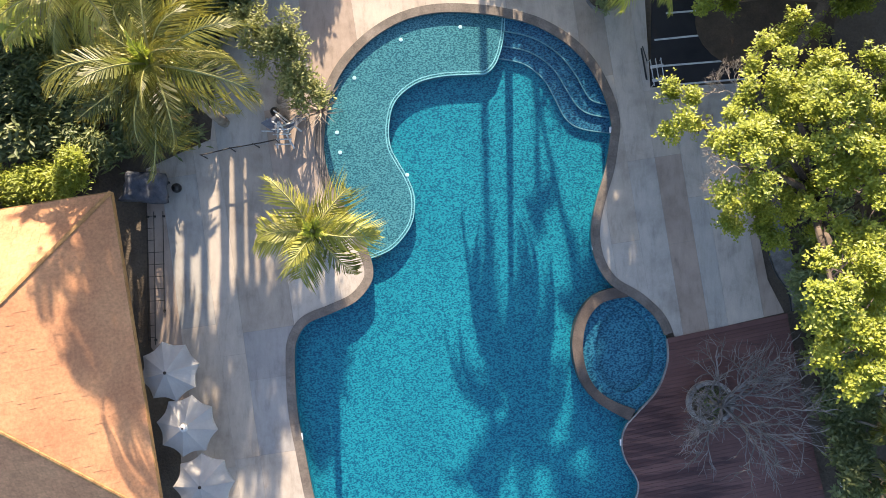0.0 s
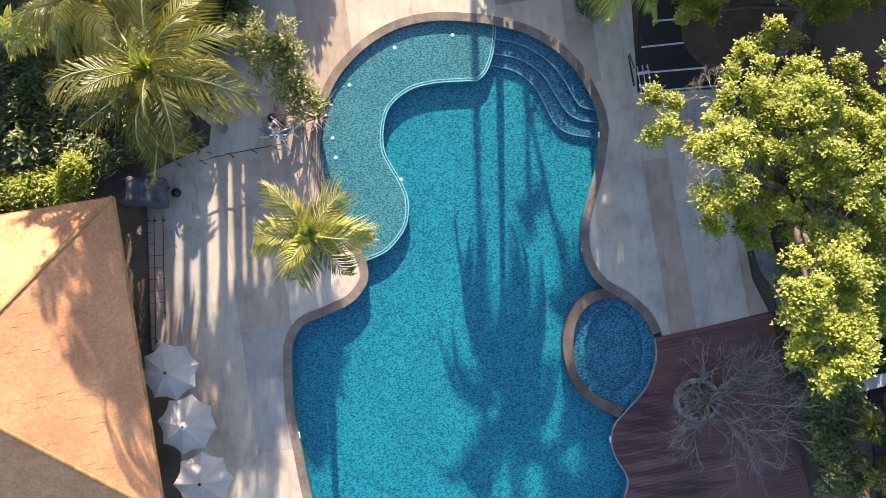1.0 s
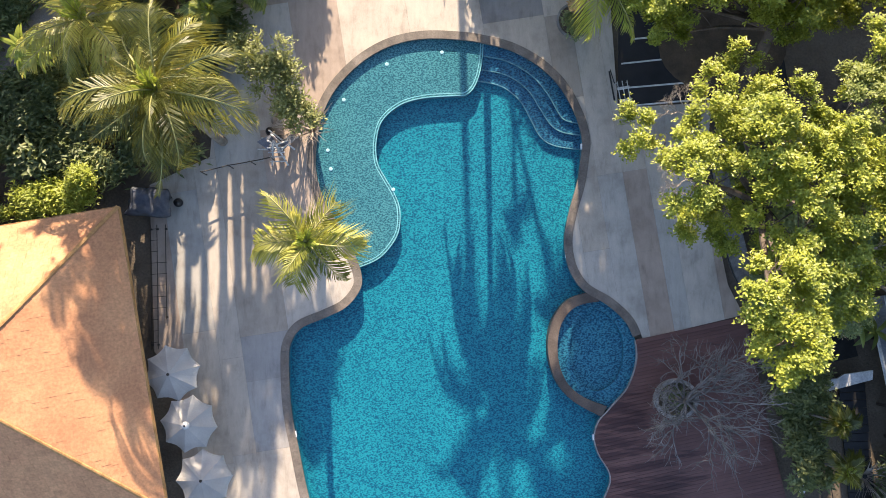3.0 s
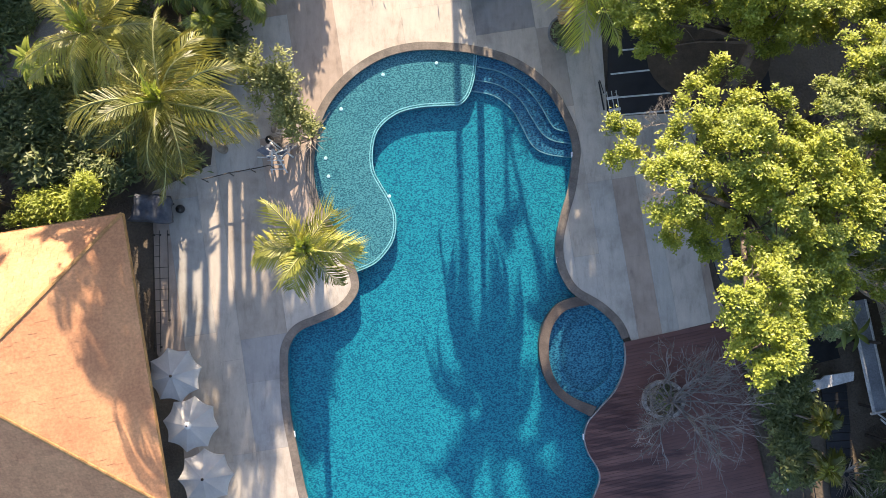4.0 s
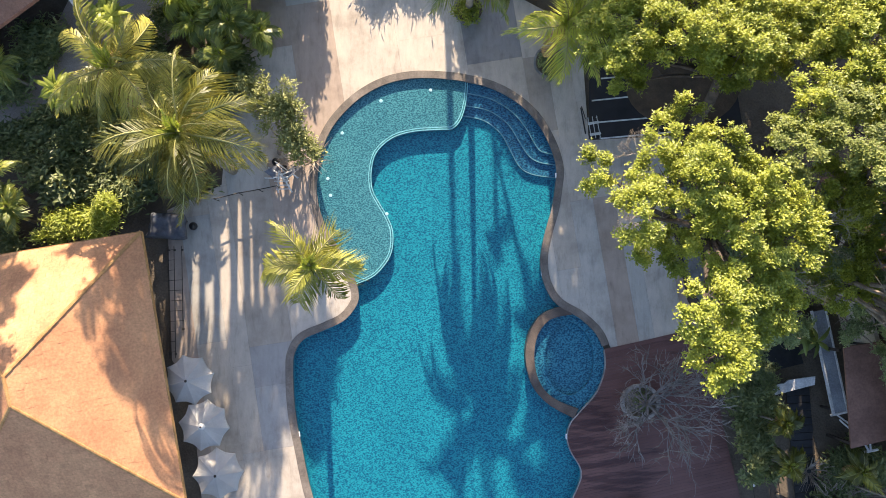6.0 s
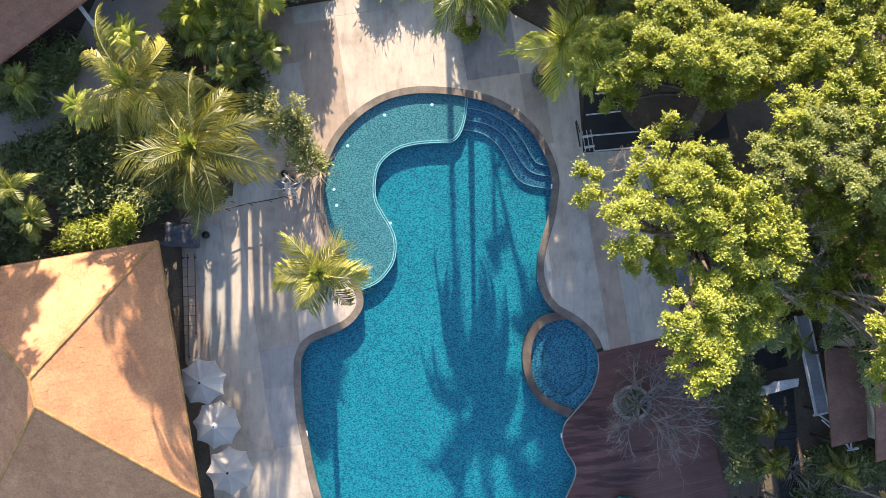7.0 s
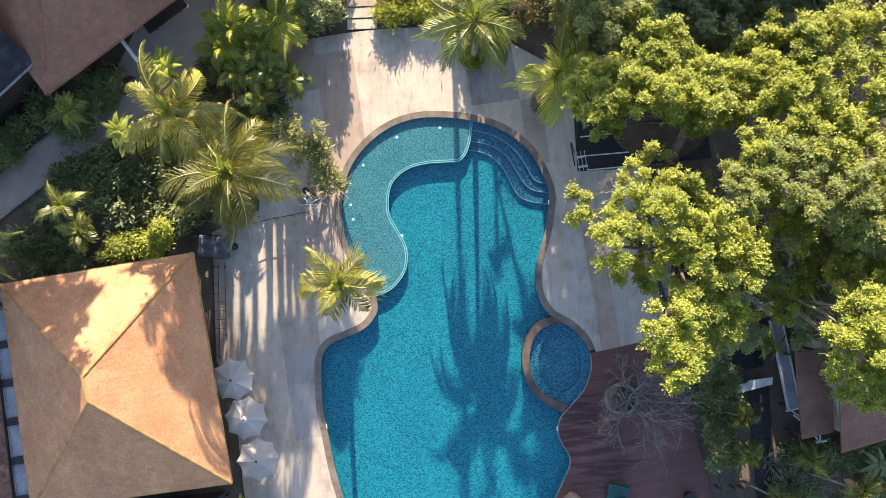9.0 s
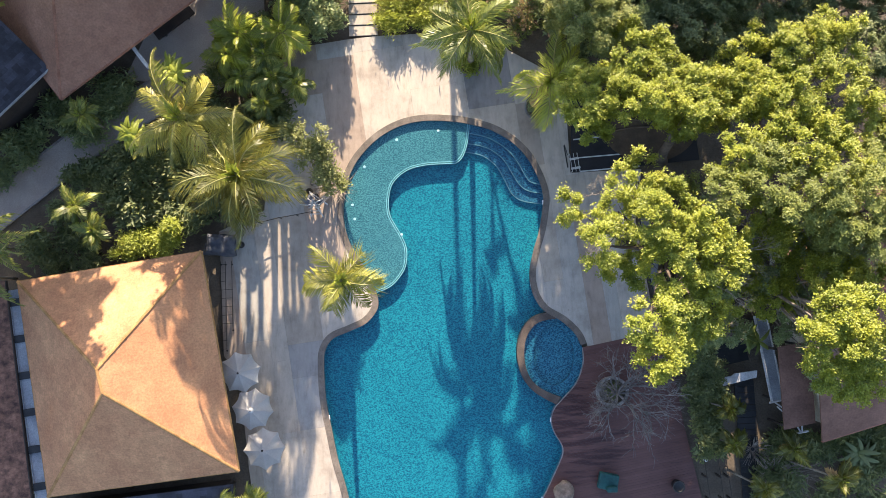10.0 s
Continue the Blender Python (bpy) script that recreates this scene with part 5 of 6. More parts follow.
def broadleaf(name, label, foot, blobs, material, seed, density=11.0, trunk=0.30, size=0.115, slim=0.5, leaves=8, clump=48, bark="bark", near=0.145, low=-0.35, fork=0.45):
    """A spreading tree: trunk, a limb to each billow, twigs, and a crown of leaf rosettes."""
    r = random.Random(seed)
    t = thing(name, label, "tree", foot[0], foot[1], GROUND_Z)
    o = Vector((foot[0], foot[1], GROUND_Z))
    mid = Vector([sum(b[i] for b in blobs) / len(blobs) for i in range(3)])
    top = Vector((o.x * 0.55 + mid.x * 0.45, o.y * 0.55 + mid.y * 0.45, mid.z * fork))
    bm = bmesh.new()
    pts = [o.lerp(top, s) + Vector((0.12 * math.sin(s * 5 + seed), 0.12 * math.cos(s * 4 + seed), 0)) * (s * (1 - s) * 4) for s in (0, 0.08, 0.25, 0.5, 0.75, 1.0)]
    tube(bm, [p - o for p in pts], [trunk * f for f in (1.6, 1.15, 1.0, 0.92, 0.85, 0.75)], 10)
    part("trunk", bm, bark, t, smooth=True)
    for b in blobs:
        end = Vector(b[:3])
        bm = bmesh.new()
        c1 = top.lerp(end, 0.4) + Vector((r.uniform(-0.4, 0.4), r.uniform(-0.4, 0.4), r.uniform(-0.5, 0.3)))
        q = []
        for i in range(8):
            s = i / 7
            q.append((top * (1 - s) ** 2 + c1 * 2 * s * (1 - s) + end * s * s) - o + Vector((noise.noise(Vector((s * 3, seed, b[0]))), noise.noise(Vector((b[1], s * 3, seed))), 0)) * 0.25 * s)
        tube(bm, q, [trunk * (0.5 - 0.4 * i / 7) for i in range(8)], 6)
        for k in range(7):
            d = Vector((r.gauss(0, 1), r.gauss(0, 1), r.uniform(-0.1, 1.0))).normalized()
            st = q[5].lerp(q[7], r.random())
            l = b[3] * r.uniform(0.7, 1.05)
            tube(bm, [st, st + d * l * 0.5 + Vector((0, 0, 0.06)), st + d * l], [trunk * 0.10, trunk * 0.07, 0.008], 4)
        part("limb", bm, bark, t)
    C, N = billows(blobs, density, seed, low, clump, near)
    leaf_cloud("crown", C - np.array(o), N, size, slim, leaves, material, t, seed + 1)
    return t


# Palms round the pool.
palm("coconut_palm", "tall coconut palm with arching yellow-green fronds", -9.10, 7.18, 7.4, 4.2, 21, 11, lean=(-0.1, 0.3), husk=1, nuts=6, half=0.95, n=66, leaf=0.028, droop=1.9, material="frond_deep")
palm("coconut_palm", "coconut palm with pale sunlit fronds", -12.7, 10.6, 5.3, 4.1, 16, 12, lean=(0.3, 0.2), husk=1, nuts=4, half=0.85, n=66, leaf=0.040, droop=1.45, material="frond_pale")
palm("coconut_palm", "young coconut palm leaning over the pool edge", -4.15, 1.80, 6.5, 2.75, 13, 13, lean=(0.55, 0.3), half=0.85, n=48, material="frond_gold", leaf=0.036, nuts=3, dry=0, droop=2.0)
palm("coconut_palm", "slender palm standing in a round kerbed pit", 2.75, 14.48, 6.75, 3.5, 15, 14, lean=(-0.2, -0.3), material="frond_green", half=0.8, n=52, base_z=0.03, dry=0, droop=1.4, leaf=0.04, skirt=((172, 36), (188, 52), (204, 28), (6, 26), (-12, 42), (22, 54), (-30, 20)))
palm("coconut_palm", "small palm in a round pit under the trees", 7.0, 12.1, 4.9, 3.4, 13, 15, lean=(0.1, -0.1), material="frond_bright", half=0.8, n=54, leaf=0.038, droop=1.5, base_z=0.03, dry=1)
# Unseen tall palms north of the pool, whose shadows lie across it.
palm("tall_palm", "tall slender coconut palm north of the pool", 1.95, 30.0, 15.6, 2.6, 16, 16, lean=(0.12, 0.2), trunk=0.19, half=0.55, n=36, group="tall palms")
palm("tall_palm", "slender coconut palm north of the pool", 4.1, 30.0, 9.4, 1.3, 7, 17, lean=(0.2, 0.2), trunk=0.12, half=0.3, n=30, group="tall palms", dry=1)
palm("tall_palm", "slender leaning coconut palm north of the pool", 5.8, 28.0, 10.3, 1.1, 10, 18, lean=(3.7, 0.2), trunk=0.15, half=0.45, n=30, group="tall palms", dry=0)
# Unseen palms added beyond the terrace to shade the pavilion roof and paving.
for k, (x, y, top) in enumerate(((-18.1, 28.5, 14.2), (-12.0, 23.0, 13.2), (-10.5, 23.4, 11.8))):
    palm("tall_palm", "unseen tall palm added beyond the terrace to cast shade", x, y, top, 1.8 if k == 1 else 1.5, 13 if k == 1 else 10, 80 + k, lean=(0.15 * (k % 3 - 1), 0.3), half=0.6, n=36, group="tall palms")
palm("tall_palm", "unseen tall palm added to cast shade on the pavilion roof", -15.2, 29.0, 12.8, 1.3, 12, 95, lean=(0.1, 0.3), half=0.45, n=30, group="tall palms")
# Smaller palms in the beds.
for k, (x, y, top, reach, lx, ly) in enumerate(((-19.43, 6.40, 3.0, 1.5, -0.3, 0.5), (-18.58, 4.98, 2.7, 1.3, 0.3, 0.4), (-11.5, -10.4, 2.6, 1.35, 0.1, 0.2), (-9.9, -10.3, 2.3, 1.2, 0.1, 0.2),
                                                (-24.1, 4.4, 4.0, 3.0, 0.3, 0.2), (-24.2, 2.7, 4.6, 3.2, 0.3, 0.2), (-19.3, 11.6, 2.6, 1.3, -0.4, 0.3))):
    palm("garden_palm", "small green palm growing in the garden bed", x, y, top, reach, 13, 30 + k, lean=(lx, ly), material="frond_green", trunk=0.07, half=0.42, n=30, dry=0, group="garden palms")
for k, (x, y, top, reach, lx, ly) in enumerate(((17.0, -5.95, 1.9, 1.05, 1.1, -0.35), (17.15, -7.9, 1.8, 1.15, 1.3, -0.4), (18.6, -10.3, 2.2, 1.2, 1.3, -0.6), (22.3, -9.6, 3.2, 1.6, 1.8, -0.5), (20.6, -8.3, 1.5, 1.5, 0.3, 0.0))):
    palm("garden_palm", "slanting small palm with a pale thin trunk", x, y, top, reach * 0.85, 10, 50 + k, lean=(lx, ly), material="frond_deep", trunk=0.07, half=0.42, n=30, dry=1, group="slanting palms")


def fan_plant(name, label, x, y, stems, height, reach, seed, material="frond_green", lime=False):
    """A clump of broad arching leaves on long stalks."""
    r = random.Random(seed)
    t = thing(name, label, "plant", x, y, GROUND_Z)
    me = []
    for k in range(3):
        bm = bmesh.new()
        n = 8
        L, W = reach * (0.9 + 0.15 * k), reach * 0.16
        prev = None
        for i in range(n + 1):
            s = i / n
            w = W * math.sin(min(s * 0.96 + 0.04, 1) * math.pi) ** 0.6 * (1 - 0.15 * s)
            z = -0.75 * L * s ** 2.2
            row = [bm.verts.new((L * s * (1 - 0.12 * s), -w, z - w * 0.25)), bm.verts.new((L * s * (1 - 0.12 * s), 0, z)), bm.verts.new((L * s * (1 - 0.12 * s), w, z - w * 0.25))]
            if prev:
                bm.faces.new((prev[0], row[0], row[1], prev[1]))
                bm.faces.new((prev[1], row[1], row[2], prev[2]))
            prev = row
        m = bpy.data.meshes.new("leaf")
        bm.to_mesh(m)
        bm.free()
        m.materials.append(M[material])
        me.append(m)
    for k in range(stems):
        a = r.uniform(0, 360)
        bx, by = r.gauss(0, reach * 0.28), r.gauss(0, reach * 0.28)
        hh = height * r.uniform(0.65, 1.0)
        part("stalk", tube(bmesh.new(), [Vector((bx * 0.5, by * 0.5, 0)), Vector((bx, by, hh))], [0.035, 0.02], 5), "rachis", t)
        for j in range(6):
            ob = new("leaf", me[(k + j) % 3])
            ob.parent = t
            ob.matrix_basis = pose(bx, by, hh, 0, 0, a + j * 61) @ pose(0, 0, 0, r.uniform(-25, 25), -r.uniform(5, 60), 0)
    return t


# Added out of sight under the tall palm, to throw frond shadows.
for k, (x, y, top, reach) in enumerate(((-10.3, 9.2, 2.1, 1.2), (-11.3, 10.2, 2.2, 1.1))):
    palm("garden_palm", "hidden drooping palm added to cast frond shadows on the paving", x, y, top, reach, 11, 70 + k, lean=(0.1, 0.1), material="frond_green", trunk=0.07, half=0.55, n=34, dry=0, droop=1.8, group="garden palms")

# Traveller's palms and broad-leaved clumps by the north-west terrace.
palm("garden_palm", "palm with a few arching bright plume-like fronds", -7.8, 15.95, 3.1, 2.5, 9, 62, droop=1.5, material="frond_bright", trunk=0.1, half=0.62, n=60, dry=0, leaf=0.045)
palm("garden_palm", "bushy bright palm clump by the terrace", -10.2, 15.9, 2.9, 1.9, 15, 61, droop=1.4, material="frond_bright", trunk=0.1, half=0.7, n=40, dry=0)
palm("garden_palm", "bushy bright palm clump by the terrace", -10.9, 14.8, 2.8, 1.6, 13, 60, droop=1.4, material="frond_bright", trunk=0.08, half=0.6, n=36, dry=0)
for k, (x, y, top, reach) in enumerate(((-8.5, 13.6, 2.3, 1.3), (-7.1, 13.2, 2.1, 1.2), (-10.2, 13.6, 2.3, 1.3), (-9.0, 12.1, 2.0, 1.4), (-8.9, 14.8, 2.5, 1.4))):
    palm("garden_palm", "bushy palm clump at the paving's edge", x, y, top, reach, 12, 63 + k, droop=1.3, material="frond_green", trunk=0.08, half=0.5, n=34, dry=0, group="garden palms")
fan_plant("croton", "bright lime broad-leaved plant by the path", -16.4, 10.4, 9, 3.2, 0.75, 65, "leaf_lime")
fan_plant("croton", "bright lime broad-leaved plant by the terrace", -14.1, 13.9, 9, 3.6, 0.75, 66, "leaf_lime")
fan_plant("banana_plant", "broad-leaved banana clump beside the porch", 24.6, -8.9, 4, 1.3, 0.9, 67, "leaf_deep")
fan_plant("banana_plant", "broad-leaved plant in the shade by the awning", 18.6, -2.1, 4, 1.6, 0.8, 68)


def shrub(name, label, x, y, rad, height, seed, material, size=0.24, slim=0.34, density=16, group="garden shrubs"):
    """A low bush: short stems under a mound of leaf rosettes."""
    r = random.Random(seed)
    t = thing(name, label, "shrub", x, y, GROUND_Z, group=group)
    bm = bmesh.new()
    blobs = []
    for k in range(5):
        a, d = r.uniform(0, math.tau), rad * r.uniform(0.15, 0.6)
        e = Vector((d * math.cos(a), d * math.sin(a), height * r.uniform(0.55, 0.85)))
        tube(bm, [Vector((0.05 * math.cos(a), 0.05 * math.sin(a), 0)), e * 0.55, e], [0.035, 0.025, 0.012], 5)
        blobs.append((e.x, e.y, e.z, rad * r.uniform(0.45, 0.62)))
    part("stems", bm, "bark_dark", t)
    C, N = billows(blobs, density, seed, -0.2, 6, 0.14)
    leaf_cloud("leaves", C, N, size, slim, 7, material, t, seed, 30)
    return t


# Lime hedge behind the pavilion.
for k in range(2, 8):
    shrub("hedge_bush", "lime-yellow clipped hedge bush behind the pavilion", -18.7 + 0.55 * k, 3.75 + 0.085 * k + 0.25 * (k % 2), 0.75, 1.5, 100 + k, "leaf_lime", 0.22, 0.3, 26, "lime hedge")
shrub("hedge_bush", "lime-yellow hedge bush by the pavilion corner", -14.6, 5.2, 0.55, 2.1, 111, "leaf_lime", 0.2, 0.3, 26, "lime hedge")

# Dark understorey in the western bed.
rs = random.Random(77)
BED = [(-20.5, 8.3), (-19.2, 8.9), (-18.0, 9.3), (-17.2, 8.2), (-18.6, 7.4), (-16.4, 9.7), (-15.3, 10.4), (-15.8, 8.6), (-14.4, 9.2), (-13.6, 8.2), (-14.8, 7.4), (-16.3, 7.2),
       (-17.4, 6.2), (-15.8, 6.0), (-14.2, 6.1), (-12.9, 6.8), (-12.2, 7.8), (-11.6, 9.0), (-11.0, 10.2), (-10.4, 11.4), (-12.0, 12.0), (-13.6, 11.6), (-11.2, 6.4), (-10.4, 8.2),
       (-21.4, 6.2), (-22.6, 4.4), (-20.6, 4.6), (-21.6, 3.2), (-19.9, 3.4), (-13.2, 13.4), (-11.8, 14.6), (-9.9, 9.6), (-8.8, 12.1), (-8.9, 11.2), (-9.3, 14.2), (-8.9, 16.6)]
for k, (x, y) in enumerate(BED):
    shrub("garden_shrub", "dark green leafy shrub in the shaded bed", x, y, rs.uniform(0.75, 1.15), rs.uniform(0.7, 1.5), 200 + k, "leaf_deep", rs.uniform(0.24, 0.4), rs.uniform(0.25, 0.4), 11)
for k, (x, y) in enumerate(((-21.8, 12.3), (-20.9, 11.6), (-19.6, 11.0), (-18.6, 12.4), (-17.7, 13.6), (-23.0, 10.9), (-24.0, 9.6), (-25.2, 8.7), (-18.9, 13.4), (-24.6, 10.6), (-26.5, 8.2))):
    shrub("garden_shrub", "dark green shrub between the path and the house", x, y, rs.uniform(0.7, 1.0), rs.uniform(0.6, 1.2), 260 + k, "leaf_dark", 0.3, 0.3, 11)
# Beds on the north and east sides.
for k, (x, y) in enumerate(((-2.0, 17.3), (-1.0, 17.4), (0.0, 17.5), (-1.6, 18.4), (-0.5, 18.5), (0.7, 18.4), (1.2, 17.5), (-1.0, 19.4), (0.3, 19.4))):
    shrub("hedge_bush", "yellow-green grassy hedge beside the garden steps", x, y, 0.7, 0.8, 300 + k, "leaf_lime" if k < 6 else "leaf", 0.3, 0.16, 20, "hedge by the steps")
for k, (x, y) in enumerate(((-5.3, 17.4), (-6.6, 17.2), (-5.6, 18.6), (-7.4, 18.2), (-5.0, 19.4), (2.3, 18.2), (3.6, 17.8), (2.8, 19.4), (-6.4, 19.8))):
    shrub("garden_shrub", "dark green shrub at the paving's north edge", x, y, 0.95, 1.2, 320 + k, "leaf_dark" if k < 5 else "leaf_far", 0.28, 0.35, 13)
for k, (x, y) in enumerate(((14.6, -0.4), (15.3, -1.4), (15.1, -2.6), (15.9, -2.4), (15.6, -3.6), (16.3, -3.4), (15.7, -4.8), (16.6, -4.9), (15.9, -6.0), (16.0, -7.0), (15.9, -7.9), (14.9, 0.9),
                            (15.6, 2.2), (14.7, 3.4), (14.2, 4.9), (15.8, 4.2), (14.0, 6.4), (15.4, 6.6), (17.0, 5.6), (16.8, 1.4), (17.4, -0.8))):
    shrub("garden_shrub", "mixed green shrub beside the timber deck", x, y, rs.uniform(0.7, 1.0), rs.uniform(0.8, 1.6), 340 + k, "leaf_deep" if y < -3 else ("leaf_far" if k % 3 else "leaf_dark"), rs.uniform(0.2, 0.28), 0.4, 14)
for k, (x, y) in enumerate(((20.2, -7.9), (20.4, -8.9), (21.6, -8.6), (22.8, -8.2), (23.9, -7.7), (25.2, -7.4), (19.4, -10.8), (20.8, -10.6), (24.6, -10.4), (25.8, -9.4), (26.6, -7.9), (22.9, -11.6), (25.6, -11.6))):
    shrub("garden_shrub", "shaded dark shrub in front of the porch", x, y, rs.uniform(0.7, 1.1), rs.uniform(0.5, 0.9), 380 + k, "leaf_deep", rs.uniform(0.24, 0.34), 0.32, 12)
for k, (x, y) in enumerate(((2.95, 14.8), (6.95, 12.0))):
    shrub("garden_shrub", "small green shrub in the palm's round pit", x - 0.1, y - 0.15, 0.55, 0.7, 400 + k, "leaf" if k == 0 else "leaf_dark", 0.18, 0.35, 30)

# Dull shrubs added over bright soil, their dark leaves standing in for deep shade.
for k, (x, y) in enumerate(((6.0, 16.9), (7.2, 18.0), (8.4, 17.2), (9.4, 18.4), (10.4, 17.0), (11.6, 18.2), (12.6, 17.0), (13.8, 18.0), (11.0, 15.2), (14.6, 15.6), (15.8, 14.6), (16.6, 16.4), (5.0, 18.6), (17.6, 13.4), (9.0, 15.0), (18.4, 15.6), (19.6, 16.6), (20.8, 15.4), (18.2, 17.4), (21.8, 16.8), (22.6, 15.4), (20.0, 18.2), (23.6, 17.6), (19.2, 14.4), (21.4, 13.8))):
    shrub("garden_shrub", "dull green shrub added to darken the ground under the northern trees", x, y, rs.uniform(0.9, 1.3), rs.uniform(0.7, 1.2), 420 + k, "leaf_deep" if k > 8 else ("leaf_dark" if k % 3 else "leaf_far"), rs.uniform(0.22, 0.3), 0.38, 13)

shrub("garden_shrub", "small dark plants in the bare tree's stone ring", 10.75, -5.03, 0.5, 0.35, 440, "leaf_deep", 0.12, 0.3, 26)

# Frangipani-like tree with pale twigs at the pool's west side.
broadleaf("frangipani_tree", "small half-bare tree with pale twigs and olive leaves", (-6.7, 7.7),
          [(-6.3, 9.9, 2.6, 0.8), (-5.7, 9.5, 2.4, 0.6), (-7.4, 10.1, 2.3, 0.6), (-5.3, 8.7, 2.2, 0.65), (-6.3, 8.9, 2.5, 0.7), (-6.9, 9.4, 2.4, 0.5), (-5.0, 7.6, 1.9, 0.6), (-5.6, 7.6, 2.0, 0.6), (-5.9, 8.2, 2.2, 0.6)], "leaf_olive", 501, 28, 0.11, 0.19, 0.4, 6, 10, "bark_pale", 0.17)
dry_crown = ((-5.0, 7.3, 1.2, 1.6), (-5.7, 7.5, 1.0, 1.4))
# Dry twiggy bush north-east.
broadleaf("dry_bush", "dry brown twiggy bush behind the palm", (5.9, 17.2), [(5.2, 17.2, 2.7, 0.8), (5.9, 16.8, 2.6, 0.8), (5.5, 17.6, 2.9, 0.8), (6.2, 17.4, 2.5, 0.6)], "frond_dry", 502, 12, 0.08, 0.22, 0.18, 6, 5, "bark", 0.2)

# Big trees on the east side.
wide_tree = broadleaf("rain_tree", "large spreading tree with bright yellow-green leaves", (13.6, 3.2),
          [(10.4, 6.1, 9.5, 1.19), (9.2, 4.6, 10, 1.05), (11.0, 4.3, 11, 1.4), (12.1, 3.3, 11.5, 1.38), (7.9, 3.1, 11.5, 0.87), (9.7, 2.5, 7, 0.85), (11.5, 2.1, 11, 1.52), (13.2, 2.1, 11, 1.27),
           (7.2, 4.9, 9.0, 0.62), (9.7, -0.6, 12.9, 1.05), (10.4, -1.9, 12.5, 1.1), (12.7, -0.3, 10.4, 1.05), (12.0, -1.3, 10.6, 0.7), (11.9, 0.3, 11, 1.14), (11.1, 2.2, 7, 0.99)], "leaf", 601, 14, 0.32, bark="bark_dark", fork=0.6)


def bare_spray(tree, x, y, z, way, reach, seed):
    """A leafless forked branch end on a living tree."""
    r = random.Random(seed)
    bm = bmesh.new()

    def fork(p, d, length, radius, level):
        mid = p + d * length * 0.5 + Vector((r.gauss(0, 0.05), r.gauss(0, 0.05), 0.03))
        end = p + d * length
        tube(bm, [p, mid, end], [radius, radius * 0.75, radius * 0.5], 4)
        if level:
            for k in range(3):
                fork(mid.lerp(end, r.random()), (d + Vector((r.gauss(0, 0.5), r.gauss(0, 0.5), r.gauss(0.05, 0.2)))).normalized(), length * r.uniform(0.55, 0.8), radius * 0.6, level - 1)

    a = radians(way)
    fork(Vector((x, y, z)) - tree.location, Vector((math.cos(a), math.sin(a), 0.05)), reach, 0.03, 4)
    part("bare_branch", bm, "bark_pale", tree, "dry leafless branch")


for k, (x, y, z, way, reach) in enumerate(((9.5, 2.8, 8.2, 165, 0.75), (9.3, 3.2, 8.3, 145, 0.6), (9.2, 5.5, 8.6, 130, 0.6), (9.0, 5.6, 8.4, 165, 0.6), (9.6, 5.9, 8.6, 80, 0.5), (12.8, 4.6, 9.6, 30, 1.0), (14.6, 2.6, 8.6, 10, 1.2), (14.0, 1.2, 8.4, -30, 1.1))):
    bare_spray(wide_tree, x, y, z, way, reach, 900 + k)
# Several lower inner billows are added to close sun gaps over the deck.
broadleaf("rain_tree", "spreading bright green tree above the black court", (14.2, 8.6),
          [(8.1, 10.7, 8.4, 1.12), (8.5, 9.6, 8.5, 1.25), (9.2, 10.9, 8.5, 1.23), (10.7, 12.2, 9, 1.48), (11.8, 11.1, 9, 1.34), (13.2, 10.6, 9.5, 1.19), (13.1, 9.9, 9, 1.05), (14.7, 10.2, 9, 1.21),
           (8.7, 8.9, 7, 0.8), (10.4, 10.2, 9.6, 1.1), (11.6, 9.8, 9.9, 1.0), (12.8, 9.4, 10.0, 1.05), (12.4, 10.0, 7.8, 1.1), (14.2, 9.7, 7.6, 1.1), (11.2, 10.6, 7.6, 1.0), (13.3, 9.8, 7.4, 1.0), (12.4, 11.2, 6.3, 1.0), (12.8, 11.4, 7.3, 0.9), (12.9, 11.0, 5.6, 0.9), (14.0, 11.2, 7.6, 0.8), (15.6, 11.5, 7.4, 1.1), (15.2, 10.6, 6.2, 1.0), (16.4, 11.0, 6.8, 1.1)], "leaf", 602, 14, 0.28, bark="bark_dark", fork=0.7)
broadleaf("rain_tree", "broad green tree over the east house", (18.4, 7.4),
          [(16.9, 11.6, 9, 1.61), (18.6, 12.1, 9, 1.61), (20.5, 12.7, 9, 1.34), (15.8, 10.2, 9, 1.08), (17.4, 9.8, 9.5, 1.59), (19.6, 9.8, 9.5, 1.59), (21.1, 8.8, 9, 1.34), (16.3, 8.5, 9.5, 1.33),
           (17.6, 7.6, 10, 1.57), (19.2, 6.5, 10, 1.57), (14.7, 6.8, 10.3, 1.2), (23.0, 7.4, 8.8, 1.3)], "leaf", 603, 14, 0.32, bark="bark_dark")
broadleaf("rain_tree", "muted green tree rising behind the red-brown roof", (18.9, 4.2),
          [(14.2, 5.3, 10.8, 1.15), (16.3, 6.2, 10.5, 1.29), (21.3, 6.9, 9, 1.34), (20.9, 4.4, 10, 1.31), (20.1, 3.7, 9, 1.21), (18.4, 4.8, 11.2, 1.3), (20.3, 5.0, 11.2, 1.3), (16.9, 4.9, 11.2, 1.1), (19.6, 3.2, 11.0, 1.2), (21.4, 3.4, 11.0, 1.2)], "leaf_far", 608, 13, 0.26, bark="bark_dark", fork=0.5)
